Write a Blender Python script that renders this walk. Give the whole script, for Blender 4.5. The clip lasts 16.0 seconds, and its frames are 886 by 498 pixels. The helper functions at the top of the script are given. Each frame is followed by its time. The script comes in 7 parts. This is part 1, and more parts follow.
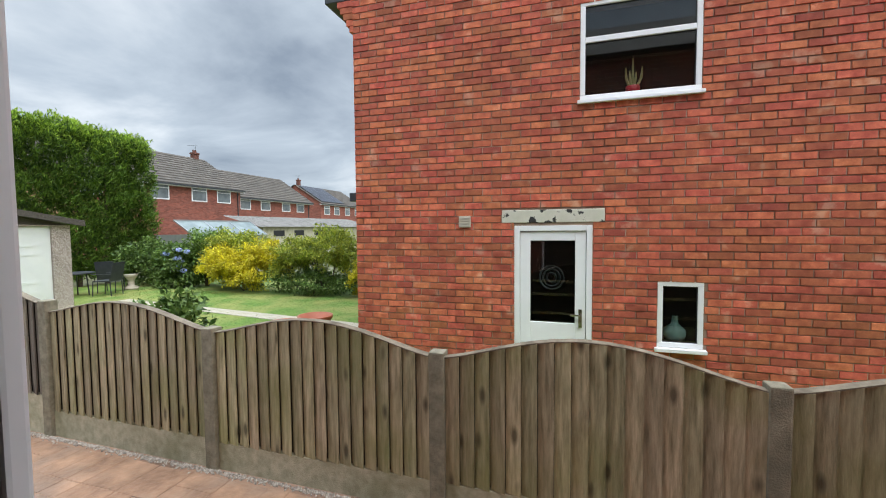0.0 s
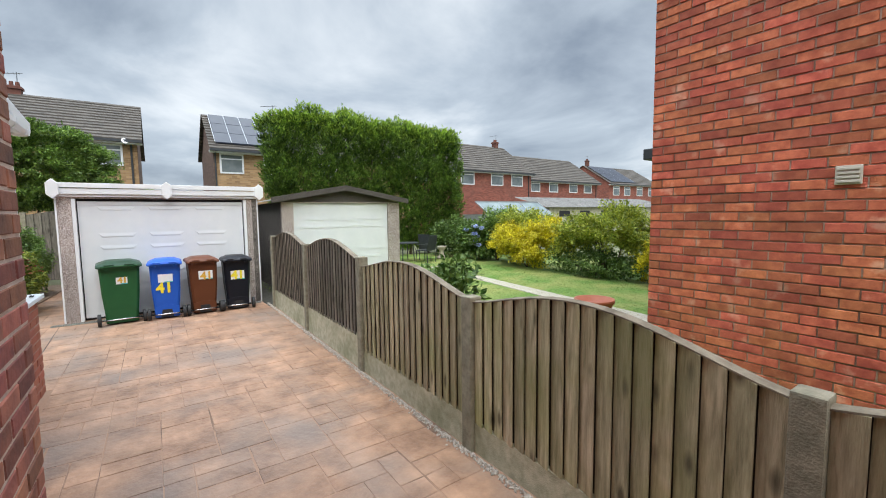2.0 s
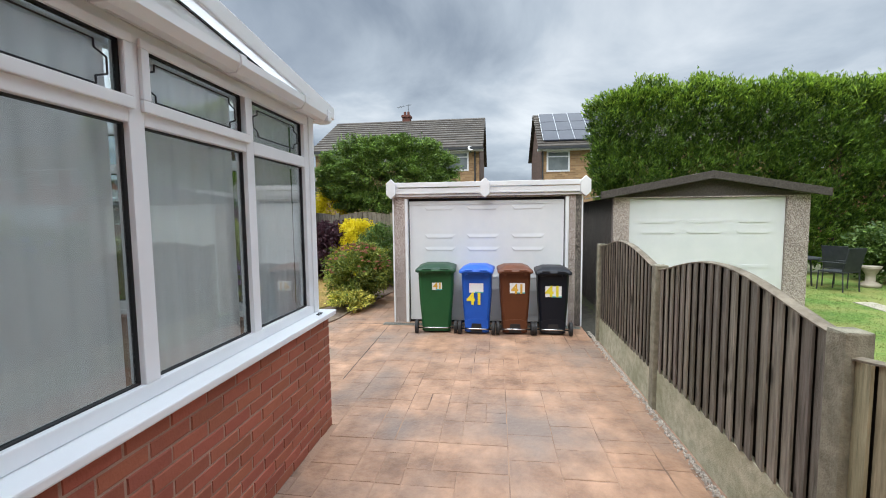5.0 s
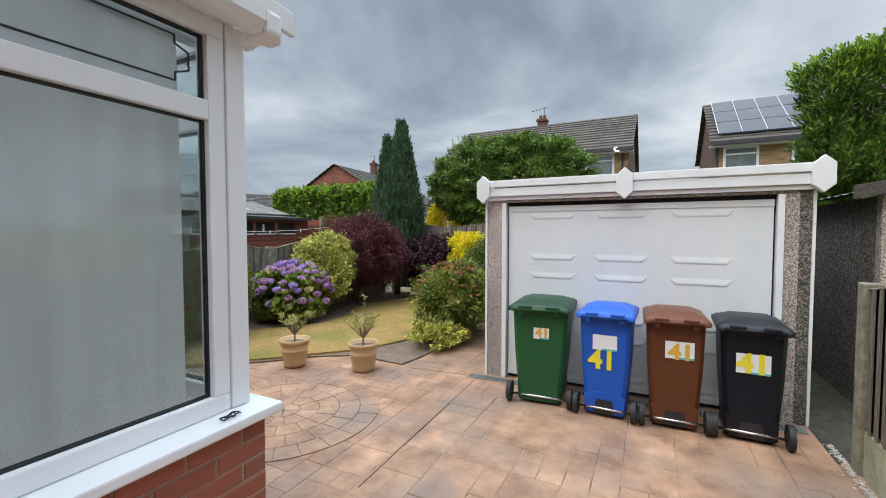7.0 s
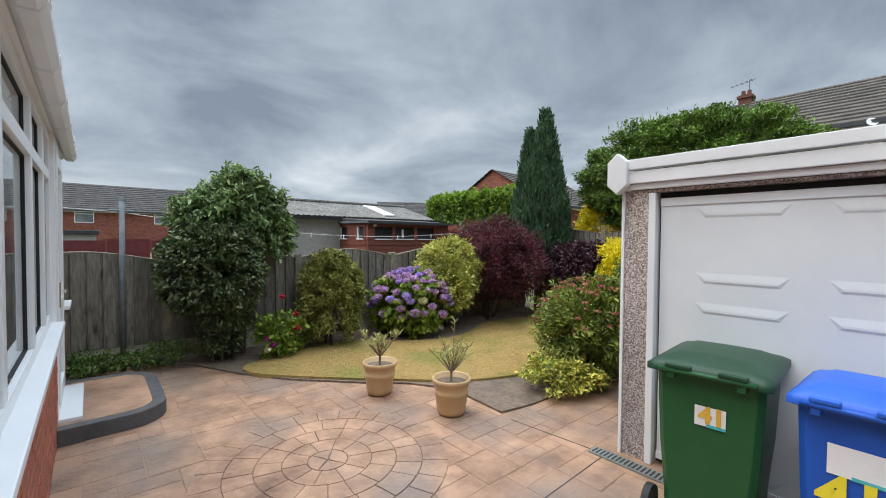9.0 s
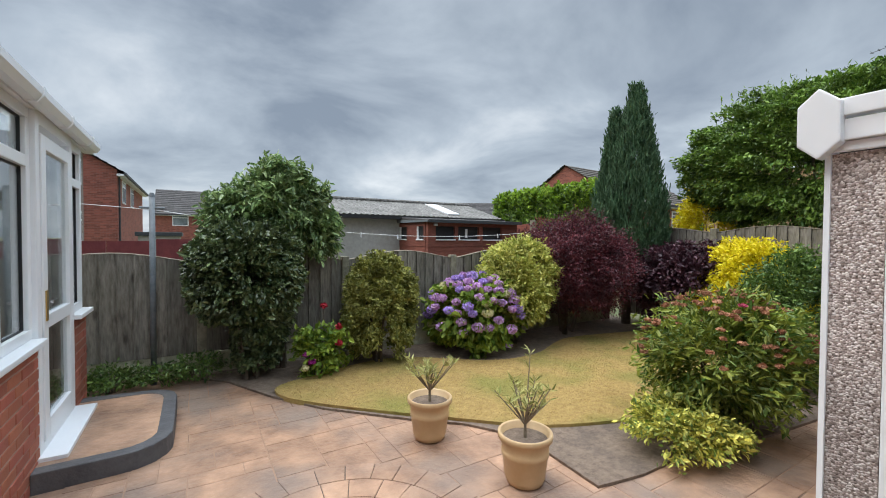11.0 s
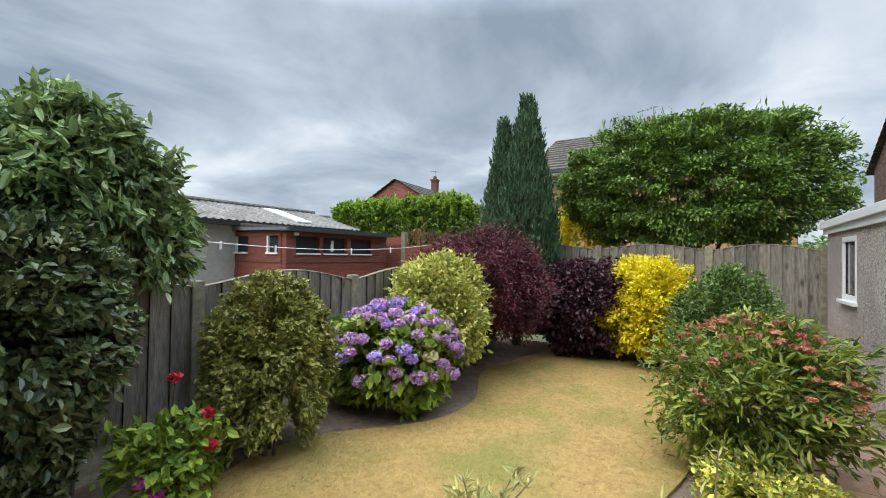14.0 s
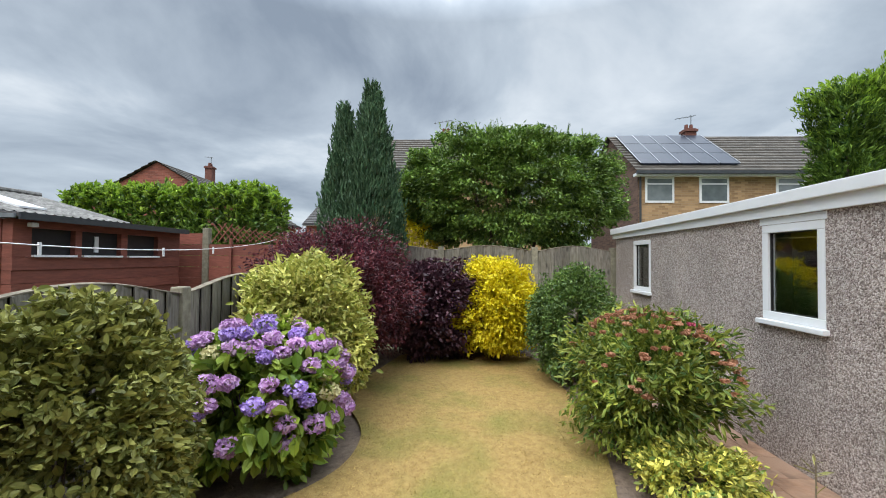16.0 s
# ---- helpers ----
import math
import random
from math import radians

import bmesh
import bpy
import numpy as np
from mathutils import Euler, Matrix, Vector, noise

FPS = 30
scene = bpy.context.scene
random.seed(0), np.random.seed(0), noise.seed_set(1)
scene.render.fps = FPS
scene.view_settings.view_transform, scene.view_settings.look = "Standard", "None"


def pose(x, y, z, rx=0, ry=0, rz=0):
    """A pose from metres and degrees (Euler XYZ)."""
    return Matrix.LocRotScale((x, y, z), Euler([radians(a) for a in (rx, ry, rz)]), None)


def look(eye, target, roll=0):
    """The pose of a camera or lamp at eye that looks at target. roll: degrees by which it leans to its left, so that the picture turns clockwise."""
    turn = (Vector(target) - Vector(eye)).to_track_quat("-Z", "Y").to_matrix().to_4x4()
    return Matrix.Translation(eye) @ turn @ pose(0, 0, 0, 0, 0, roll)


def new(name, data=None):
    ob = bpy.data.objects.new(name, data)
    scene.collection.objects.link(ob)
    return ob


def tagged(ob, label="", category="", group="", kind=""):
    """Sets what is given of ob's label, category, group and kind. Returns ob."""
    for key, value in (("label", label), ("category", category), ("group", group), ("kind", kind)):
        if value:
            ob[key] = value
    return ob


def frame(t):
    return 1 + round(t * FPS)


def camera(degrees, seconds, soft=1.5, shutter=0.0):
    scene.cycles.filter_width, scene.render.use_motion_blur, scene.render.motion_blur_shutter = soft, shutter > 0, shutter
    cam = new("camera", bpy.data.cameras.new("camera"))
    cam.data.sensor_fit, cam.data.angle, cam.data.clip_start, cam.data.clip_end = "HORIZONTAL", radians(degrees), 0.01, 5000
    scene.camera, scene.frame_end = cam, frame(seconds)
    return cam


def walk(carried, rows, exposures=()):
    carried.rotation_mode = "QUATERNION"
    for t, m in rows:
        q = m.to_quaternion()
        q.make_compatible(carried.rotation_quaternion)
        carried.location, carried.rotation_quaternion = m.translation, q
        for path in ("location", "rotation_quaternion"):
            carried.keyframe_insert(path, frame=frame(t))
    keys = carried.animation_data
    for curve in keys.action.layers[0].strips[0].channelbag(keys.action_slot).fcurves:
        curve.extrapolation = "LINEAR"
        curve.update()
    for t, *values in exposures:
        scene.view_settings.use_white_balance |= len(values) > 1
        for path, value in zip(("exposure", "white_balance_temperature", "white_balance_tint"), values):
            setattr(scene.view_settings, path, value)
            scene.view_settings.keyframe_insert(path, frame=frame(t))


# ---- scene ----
cam = camera(93.8, 16.0, soft=1.0)
PATH = [
    (0, (2.254, 1.7, 1.911), (1.667, 3.61, 1.81), -0.5),
    (0.5, (2.055, 1.931, 1.907), (1.209, 3.739, 1.777), -0.6),
    (1, (1.964, 2.156, 1.835), (0.829, 3.796, 1.683), -0.6),
    (1.1, (1.947, 2.191, 1.822), (0.758, 3.791, 1.655), -0.7),
    (1.2, (1.931, 2.239, 1.81), (0.687, 3.794, 1.629), -0.9),
    (1.5, (1.9, 2.377, 1.742), (0.498, 3.794, 1.575), -0.7),
    (1.9, (1.846, 2.386, 1.736), (0.258, 3.59, 1.575), -0.5),
    (2, (1.835, 2.437, 1.727), (0.197, 3.573, 1.56), -0.7),
    (2.5, (1.691, 2.455, 1.721), (-0.119, 3.288, 1.546), -0.7),
    (3, (1.369, 2.52, 1.756), (-0.544, 3.073, 1.575), -0.7),
    (3.5, (0.975, 2.639, 1.767), (-0.992, 2.953, 1.584), -0.8),
    (4, (0.502, 2.722, 1.745), (-1.488, 2.813, 1.569), -0.8),
    (4.2, (0.315, 2.75, 1.755), (-1.677, 2.761, 1.583), -0.8),
    (6.3, (-1.902, 2.888, 1.744), (-3.791, 2.238, 1.641), 0.1),
    (6.5, (-2.083, 2.886, 1.712), (-3.947, 2.167, 1.62), 0.2),
    (7, (-2.575, 2.904, 1.716), (-4.36, 2.005, 1.635), 0.0),
    (7.5, (-3.015, 2.921, 1.721), (-4.699, 1.846, 1.645), 0.1),
    (8, (-3.397, 2.875, 1.685), (-4.96, 1.629, 1.625), 0.2),
    (8.5, (-3.724, 2.792, 1.7), (-5.153, 1.394, 1.643), 0.3),
    (9, (-4.021, 2.719, 1.704), (-5.316, 1.195, 1.652), 0.4),
    (9.5, (-4.278, 2.627, 1.69), (-5.447, 1.005, 1.64), 0.4),
    (10, (-4.489, 2.414, 1.683), (-5.557, 0.725, 1.632), 0.5),
    (10.2, (-4.587, 2.32, 1.682), (-5.616, 0.606, 1.631), 0.3),
    (12.3, (-4.784, 0.938, 1.685), (-5.88, -0.734, 1.668), 0.8),
    (12.5, (-4.801, 0.782, 1.697), (-5.956, -0.851, 1.69), 0.7),
    (13, (-4.796, 0.411, 1.683), (-6.132, -1.077, 1.693), 0.9),
    (13.5, (-4.716, 0.072, 1.693), (-6.241, -1.223, 1.716), 1.0),
    (14, (-4.716, -0.294, 1.679), (-6.405, -1.364, 1.71), 0.9),
    (14.5, (-4.767, -0.659, 1.693), (-6.586, -1.491, 1.727), 0.8),
    (15, (-4.812, -0.981, 1.707), (-6.722, -1.571, 1.743), 0.7),
    (15.5, (-4.931, -1.329, 1.684), (-6.902, -1.666, 1.725), 0.6),
    (16, (-5.053, -1.605, 1.677), (-7.051, -1.686, 1.724), 0.5),
]
walk(cam, [(t, look(eye, target, roll)) for t, eye, target, roll in PATH],
     [(0.0, 1.04), (2.5, 1.0), (4.5, 0.97), (7.0, 0.76), (9.5, 0.73), (12.0, 0.97), (13.5, 1.05), (15.0, 0.98), (16.0, 0.96)])

# ---- light ----
SUN_EL, SUN_AZ = radians(56), radians(112)
world = bpy.data.worlds.new("overcast_sky")
scene.world = world
world.use_nodes = True
wn, wl = world.node_tree.nodes, world.node_tree.links
wn.clear()


def wnode(kind, **kw):
    n = wn.new(kind)
    for k, v in kw.items():
        if k == "op":
            n.operation = v
        else:
            n.inputs[int(k[1:])].default_value = v
    return n


def wire(a, ao, b, bi):
    wl.new(a.outputs[ao], b.inputs[bi])


w_tex = wnode("ShaderNodeTexCoord")
w_sep = wnode("ShaderNodeSeparateXYZ")
wire(w_tex, "Generated", w_sep, 0)
w_zc = wnode("ShaderNodeMath", op="MAXIMUM", i1=0.0)
wire(w_sep, 2, w_zc, 0)
w_zo = wnode("ShaderNodeMath", op="ADD", i1=0.26)
wire(w_zc, 0, w_zo, 0)
w_px = wnode("ShaderNodeMath", op="DIVIDE")
w_py = wnode("ShaderNodeMath", op="DIVIDE")
wire(w_sep, 0, w_px, 0), wire(w_zo, 0, w_px, 1)
wire(w_sep, 1, w_py, 0), wire(w_zo, 0, w_py, 1)
w_com = wnode("ShaderNodeCombineXYZ")
wire(w_px, 0, w_com, 0), wire(w_py, 0, w_com, 1)
w_big = wnode("ShaderNodeTexNoise")
w_big.inputs["Scale"].default_value = 1.15
w_big.inputs["Detail"].default_value = 7
w_big.inputs["Roughness"].default_value = 0.54
w_big.inputs["Distortion"].default_value = 0.35
wire(w_com, 0, w_big, "Vector")
w_ramp = wnode("ShaderNodeValToRGB")
w_ramp.color_ramp.elements[0].position = 0.34
w_ramp.color_ramp.elements[0].color = (0.185, 0.225, 0.28, 1)
w_ramp.color_ramp.elements[1].position = 0.70
w_ramp.color_ramp.elements[1].color = (0.60, 0.64, 0.675, 1)
w_mid = w_ramp.color_ramp.elements.new(0.52)
w_mid.color = (0.345, 0.397, 0.455, 1)
wire(w_big, "Fac", w_ramp, 0)
# overhead, above the view, the sky is boosted up to 7.2 times for fill
w_gain = wnode("ShaderNodeMapRange")
w_gain.inputs[1].default_value, w_gain.inputs[2].default_value = 0.50, 1.0
w_gain.inputs[3].default_value, w_gain.inputs[4].default_value = 1.0, 7.2
wire(w_zc, 0, w_gain, 0)
w_cloud = wn.new("ShaderNodeVectorMath")
w_cloud.operation = "SCALE"
wire(w_ramp, 0, w_cloud, 0), wire(w_gain, 0, w_cloud, "Scale")
w_sky = wn.new("ShaderNodeTexSky")
w_sky.sky_type, w_sky.sun_disc = "NISHITA", False
w_sky.sun_elevation, w_sky.sun_rotation = SUN_EL, SUN_AZ
w_skys = wn.new("ShaderNodeVectorMath")
w_skys.operation = "SCALE"
w_skys.inputs["Scale"].default_value = 0.10
wire(w_sky, 0, w_skys, 0)
w_mix = wnode("ShaderNodeMixRGB", i0=0.93)
wire(w_skys, 0, w_mix, 1), wire(w_cloud, 0, w_mix, 2)
w_bg = wnode("ShaderNodeBackground", i1=0.80)
w_out = wnode("ShaderNodeOutputWorld")
wire(w_mix, 0, w_bg, 0), wire(w_bg, 0, w_out, 0)

sun_data = bpy.data.lights.new("sun", "SUN")
sun_data.energy, sun_data.angle, sun_data.color = 1.5, radians(60), (1.0, 0.96, 0.9)
sun = new("sun", sun_data)
sun.matrix_world = look((20 * math.sin(SUN_AZ), 20 * math.cos(SUN_AZ), 20 * math.tan(SUN_EL)), (0, 0, 0))

# ---- materials ----


def surface(name, c1, c2, scale=8.0, rough=0.7, bump=0.0, bscale=60.0, metal=0.0, vary=0.0, island=0.0,
            stain=None, stain_amt=0.35, stain_scale=1.2, stretch=None, spec=0.5, coat=0.0, hue=0.0, lo=0.32, hi=0.68, s_lo=0.45, s_hi=0.72, laid=False, knots=0.0):
    """A principled surface with colour at two scales, fine relief and a shift from piece to piece."""
    m = bpy.data.materials.new(name)
    m.use_nodes = True
    n, l = m.node_tree.nodes, m.node_tree.links
    b = n["Principled BSDF"]
    tc = n.new("ShaderNodeTexCoord")
    mp = n.new("ShaderNodeMapping")
    place = tc.outputs["Object"]
    if laid:
        place = n.new("ShaderNodeNewGeometry").outputs["Position"]
    l.new(place, mp.inputs[0])
    if stretch:
        mp.inputs["Scale"].default_value = stretch
    n1 = n.new("ShaderNodeTexNoise")
    n1.inputs["Scale"].default_value, n1.inputs["Detail"].default_value = scale, 6
    n1.inputs["Roughness"].default_value = 0.62
    l.new(mp.outputs[0], n1.inputs["Vector"])
    rp = n.new("ShaderNodeValToRGB")
    rp.color_ramp.elements[0].position, rp.color_ramp.elements[1].position = lo, hi
    rp.color_ramp.elements[0].color, rp.color_ramp.elements[1].color = (*c1, 1), (*c2, 1)
    l.new(n1.outputs["Fac"], rp.inputs[0])
    col = rp.outputs[0]
    if stain:
        n2 = n.new("ShaderNodeTexNoise")
        n2.inputs["Scale"].default_value, n2.inputs["Detail"].default_value = stain_scale, 4
        l.new(place, n2.inputs["Vector"])
        r2 = n.new("ShaderNodeMapRange")
        r2.inputs[1].default_value, r2.inputs[2].default_value = s_lo, s_hi
        r2.inputs[4].default_value = stain_amt
        l.new(n2.outputs["Fac"], r2.inputs[0])
        mx = n.new("ShaderNodeMixRGB")
        mx.inputs[2].default_value = (*stain, 1)
        l.new(r2.outputs[0], mx.inputs[0]), l.new(col, mx.inputs[1])
        col = mx.outputs[0]
    if knots:
        km = n.new("ShaderNodeMapping")
        km.inputs["Scale"].default_value = (6.5, 6.5, 2.6)
        kv = n.new("ShaderNodeTexVoronoi")
        kv.inputs["Scale"].default_value = 1.0
        kr = n.new("ShaderNodeMapRange")
        kr.inputs[1].default_value, kr.inputs[2].default_value = 0.08, 0.20
        kr.inputs[3].default_value, kr.inputs[4].default_value = knots, 0.0
        kx = n.new("ShaderNodeMixRGB")
        kx.inputs[2].default_value = (c1[0] * 0.35, c1[1] * 0.33, c1[2] * 0.3, 1)
        l.new(place, km.inputs[0]), l.new(km.outputs[0], kv.inputs["Vector"]), l.new(kv.outputs["Distance"], kr.inputs[0])
        l.new(kr.outputs[0], kx.inputs[0]), l.new(col, kx.inputs[1])
        col = kx.outputs[0]
    for amount, kind, sock in ((vary, "ShaderNodeObjectInfo", "Random"), (island, "ShaderNodeNewGeometry", "Random Per Island")):
        if amount:
            src = n.new(kind)
            hs = n.new("ShaderNodeHueSaturation")
            r3 = n.new("ShaderNodeMapRange")
            r3.inputs[3].default_value, r3.inputs[4].default_value = 1 - amount, 1 + amount
            l.new(src.outputs[sock], r3.inputs[0]), l.new(r3.outputs[0], hs.inputs["Value"])
            if hue:
                wh = n.new("ShaderNodeTexWhiteNoise")
                wh.noise_dimensions = "1D"
                l.new(src.outputs[sock], wh.inputs["W"])
                r4 = n.new("ShaderNodeMapRange")
                r4.inputs[3].default_value, r4.inputs[4].default_value = 0.5 - hue, 0.5 + hue
                l.new(wh.outputs["Value"], r4.inputs[0]), l.new(r4.outputs[0], hs.inputs["Hue"])
            l.new(col, hs.inputs["Color"])
            col = hs.outputs[0]
    l.new(col, b.inputs["Base Color"])
    b.inputs["Roughness"].default_value, b.inputs["Metallic"].default_value = rough, metal
    b.inputs["Specular IOR Level"].default_value, b.inputs["Coat Weight"].default_value = spec, coat
    if bump:
        n3 = n.new("ShaderNodeTexNoise")
        n3.inputs["Scale"].default_value, n3.inputs["Detail"].default_value = bscale, 5
        l.new(mp.outputs[0], n3.inputs["Vector"])
        bp = n.new("ShaderNodeBump")
        bp.inputs["Strength"].default_value, bp.inputs["Distance"].default_value = bump, 0.01
        l.new(n3.outputs["Fac"], bp.inputs["Height"]), l.new(bp.outputs[0], b.inputs["Normal"])
    return m


def leaf_mat(name, c1, c2, rough=0.5, glow=0.22, value=0.3, spec=0.4):
    """Leaves: colour from leaf to leaf, and some light let through."""
    m = bpy.data.materials.new(name)
    m.use_nodes = True
    n, l = m.node_tree.nodes, m.node_tree.links
    b, out = n["Principled BSDF"], n["Material Output"]
    g = n.new("ShaderNodeNewGeometry")
    rp = n.new("ShaderNodeValToRGB")
    rp.color_ramp.elements[0].color, rp.color_ramp.elements[1].color = (*c1, 1), (*c2, 1)
    l.new(g.outputs["Random Per Island"], rp.inputs[0])
    tc = n.new("ShaderNodeTexCoord")
    nz = n.new("ShaderNodeTexNoise")
    nz.inputs["Scale"].default_value = 3.5
    l.new(tc.outputs["Object"], nz.inputs["Vector"])
    mr = n.new("ShaderNodeMapRange")
    mr.inputs[1].default_value, mr.inputs[2].default_value = 0.3, 0.7
    mr.inputs[3].default_value, mr.inputs[4].default_value = 1 - value, 1 + value
    l.new(nz.outputs["Fac"], mr.inputs[0])
    hs = n.new("ShaderNodeHueSaturation")
    l.new(rp.outputs[0], hs.inputs["Color"]), l.new(mr.outputs[0], hs.inputs["Value"])
    l.new(hs.outputs[0], b.inputs["Base Color"])
    b.inputs["Roughness"].default_value, b.inputs["Specular IOR Level"].default_value = rough, spec
    tr = n.new("ShaderNodeBsdfTranslucent")
    l.new(hs.outputs[0], tr.inputs[0])
    mx = n.new("ShaderNodeMixShader")
    mx.inputs[0].default_value = glow
    l.new(b.outputs[0], mx.inputs[1]), l.new(tr.outputs[0], mx.inputs[2]), l.new(mx.outputs[0], out.inputs[0])
    return m


def glass_mat(name, tint=(0.9, 0.95, 0.95), clear=0.93, rough=0.02):
    """Window glass: clear, with a true mirror gloss by Fresnel."""
    m = bpy.data.materials.new(name)
    m.use_nodes = True
    n, l = m.node_tree.nodes, m.node_tree.links
    n.remove(n["Principled BSDF"])
    tr = n.new("ShaderNodeBsdfTransparent")
    tr.inputs[0].default_value = (tint[0] * clear, tint[1] * clear, tint[2] * clear, 1)
    gl = n.new("ShaderNodeBsdfGlossy")
    gl.inputs["Roughness"].default_value = rough
    lw = n.new("ShaderNodeLayerWeight")
    pw = n.new("ShaderNodeMath")
    pw.operation, pw.inputs[1].default_value = "POWER", 2.6
    fr = n.new("ShaderNodeMapRange")
    fr.inputs[3].default_value, fr.inputs[4].default_value = 0.07, 0.85
    l.new(lw.outputs["Facing"], pw.inputs[0]), l.new(pw.outputs[0], fr.inputs[0])
    mx = n.new("ShaderNodeMixShader")
    l.new(fr.outputs[0], mx.inputs[0]), l.new(tr.outputs[0], mx.inputs[1]), l.new(gl.outputs[0], mx.inputs[2])
    l.new(mx.outputs[0], n["Material Output"].inputs[0])
    return m


def pebbledash_mat(name, c1, c2, c3, scale=75.0):
    """Exposed chippings: small cells of several colours with relief."""
    m = bpy.data.materials.new(name)
    m.use_nodes = True
    n, l = m.node_tree.nodes, m.node_tree.links
    b = n["Principled BSDF"]
    tc = n.new("ShaderNodeTexCoord")
    vo = n.new("ShaderNodeTexVoronoi")
    vo.inputs["Scale"].default_value = scale
    l.new(tc.outputs["Object"], vo.inputs["Vector"])
    sx = n.new("ShaderNodeSeparateColor")
    l.new(vo.outputs["Color"], sx.inputs[0])
    rp = n.new("ShaderNodeValToRGB")
    rp.color_ramp.elements[0].color, rp.color_ramp.elements[1].color = (*c1, 1), (*c3, 1)
    rp.color_ramp.elements.new(0.5).color = (*c2, 1)
    l.new(sx.outputs[0], rp.inputs[0])
    nz = n.new("ShaderNodeTexNoise")
    nz.inputs["Scale"].default_value, nz.inputs["Detail"].default_value = 1.3, 5
    l.new(tc.outputs["Object"], nz.inputs["Vector"])
    mr = n.new("ShaderNodeMapRange")
    mr.inputs[1].default_value, mr.inputs[2].default_value, mr.inputs[3].default_value, mr.inputs[4].default_value = 0.3, 0.7, 0.78, 1.12
    l.new(nz.outputs["Fac"], mr.inputs[0])
    hs = n.new("ShaderNodeHueSaturation")
    l.new(rp.outputs[0], hs.inputs["Color"]), l.new(mr.outputs[0], hs.inputs["Value"])
    l.new(hs.outputs[0], b.inputs["Base Color"])
    b.inputs["Roughness"].default_value = 0.85
    bp = n.new("ShaderNodeBump")
    bp.inputs["Strength"].default_value, bp.inputs["Distance"].default_value = 0.8, 0.008
    bp.invert = True
    l.new(vo.outputs["Distance"], bp.inputs["Height"]), l.new(bp.outputs[0], b.inputs["Normal"])
    return m


M_BRICK = surface("red_brick", (0.32, 0.066, 0.033), (0.56, 0.158, 0.080), 11, 0.88, 0.8, 90, vary=0.30, hue=0.010, laid=True,
                  stain=(0.56, 0.37, 0.27), stain_amt=0.45, stain_scale=5.5, s_lo=0.62, s_hi=0.72)
M_BRICKJ = surface("red_brick_rest", (0.32, 0.066, 0.033), (0.56, 0.158, 0.080), 11, 0.88, 0.8, 90, island=0.30, hue=0.010, laid=True,
                  stain=(0.56, 0.37, 0.27), stain_amt=0.45, stain_scale=5.5, s_lo=0.62, s_hi=0.72)
M_HBRICK = surface("worn_house_brick", (0.115, 0.040, 0.032), (0.40, 0.145, 0.092), 7, 0.8, 0.45, 45, vary=0.42, hue=0.016, laid=True, lo=0.25, hi=0.78,
                   stain=(0.045, 0.030, 0.030), stain_amt=0.55, stain_scale=5, s_lo=0.58, s_hi=0.72)
M_HBRICKJ = surface("worn_house_brick_rest", (0.115, 0.040, 0.032), (0.40, 0.145, 0.092), 7, 0.8, 0.45, 45, island=0.42, hue=0.016, laid=True, lo=0.25, hi=0.78,
                   stain=(0.045, 0.030, 0.030), stain_amt=0.55, stain_scale=5, s_lo=0.58, s_hi=0.72)
M_CBRICK = surface("smooth_conservatory_brick", (0.30, 0.085, 0.05), (0.38, 0.12, 0.07), 6, 0.75, 0.25, 80, vary=0.14, hue=0.006,
                   stain=(0.16, 0.08, 0.06), stain_amt=0.4, stain_scale=2.5)
M_CBRICKJ = surface("smooth_conservatory_brick_rest", (0.30, 0.085, 0.05), (0.38, 0.12, 0.07), 6, 0.75, 0.25, 80, island=0.14, hue=0.006,
                    stain=(0.16, 0.08, 0.06), stain_amt=0.4, stain_scale=2.5)
M_MORTAR = surface("mortar", (0.46, 0.36, 0.30), (0.66, 0.55, 0.47), 12, 0.95, 0.5, 150)
M_MORTARD = surface("dark_mortar", (0.15, 0.085, 0.062), (0.50, 0.37, 0.29), 2.0, 0.95, 0.6, 150)
M_UPVC = surface("white_upvc", (0.78, 0.80, 0.82), (0.83, 0.84, 0.85), 3, 0.3, stain=(0.6, 0.6, 0.58), stain_amt=0.25)
M_DOORWHITE = surface("white_door_paint", (0.70, 0.73, 0.75), (0.77, 0.79, 0.80), 2, 0.4, stain=(0.6, 0.62, 0.63), stain_amt=0.3)
M_GASKET = surface("black_gasket", (0.012, 0.012, 0.014), (0.02, 0.02, 0.022), 20, 0.6)
M_GLASS = glass_mat("window_glass")
# room darkness painted as a near-black colour on inner walls and floors
M_ROOMSHADE = surface("painted_room_shade", (0.035, 0.033, 0.032), (0.055, 0.052, 0.05), 3, 0.9)
M_BLIND = surface("pale_blind", (0.70, 0.69, 0.68), (0.78, 0.77, 0.76), 5, 0.85, vary=0.06)
M_NET = surface("net_curtain_cloth", (0.84, 0.79, 0.78), (0.90, 0.86, 0.85), 5, 0.9)
net_tr = M_NET.node_tree.nodes.new("ShaderNodeBsdfTranslucent")
net_tr.inputs[0].default_value = (0.92, 0.87, 0.86, 1)
net_mix = M_NET.node_tree.nodes.new("ShaderNodeMixShader")
net_mix.inputs[0].default_value = 0.4
M_NET.node_tree.links.new(M_NET.node_tree.nodes["Principled BSDF"].outputs[0], net_mix.inputs[1])
M_NET.node_tree.links.new(net_tr.outputs[0], net_mix.inputs[2])
M_NET.node_tree.links.new(net_mix.outputs[0], M_NET.node_tree.nodes["Material Output"].inputs[0])
M_PEBBLE = pebbledash_mat("pebbledash", (0.15, 0.115, 0.10), (0.42, 0.345, 0.31), (0.70, 0.64, 0.60), 105)
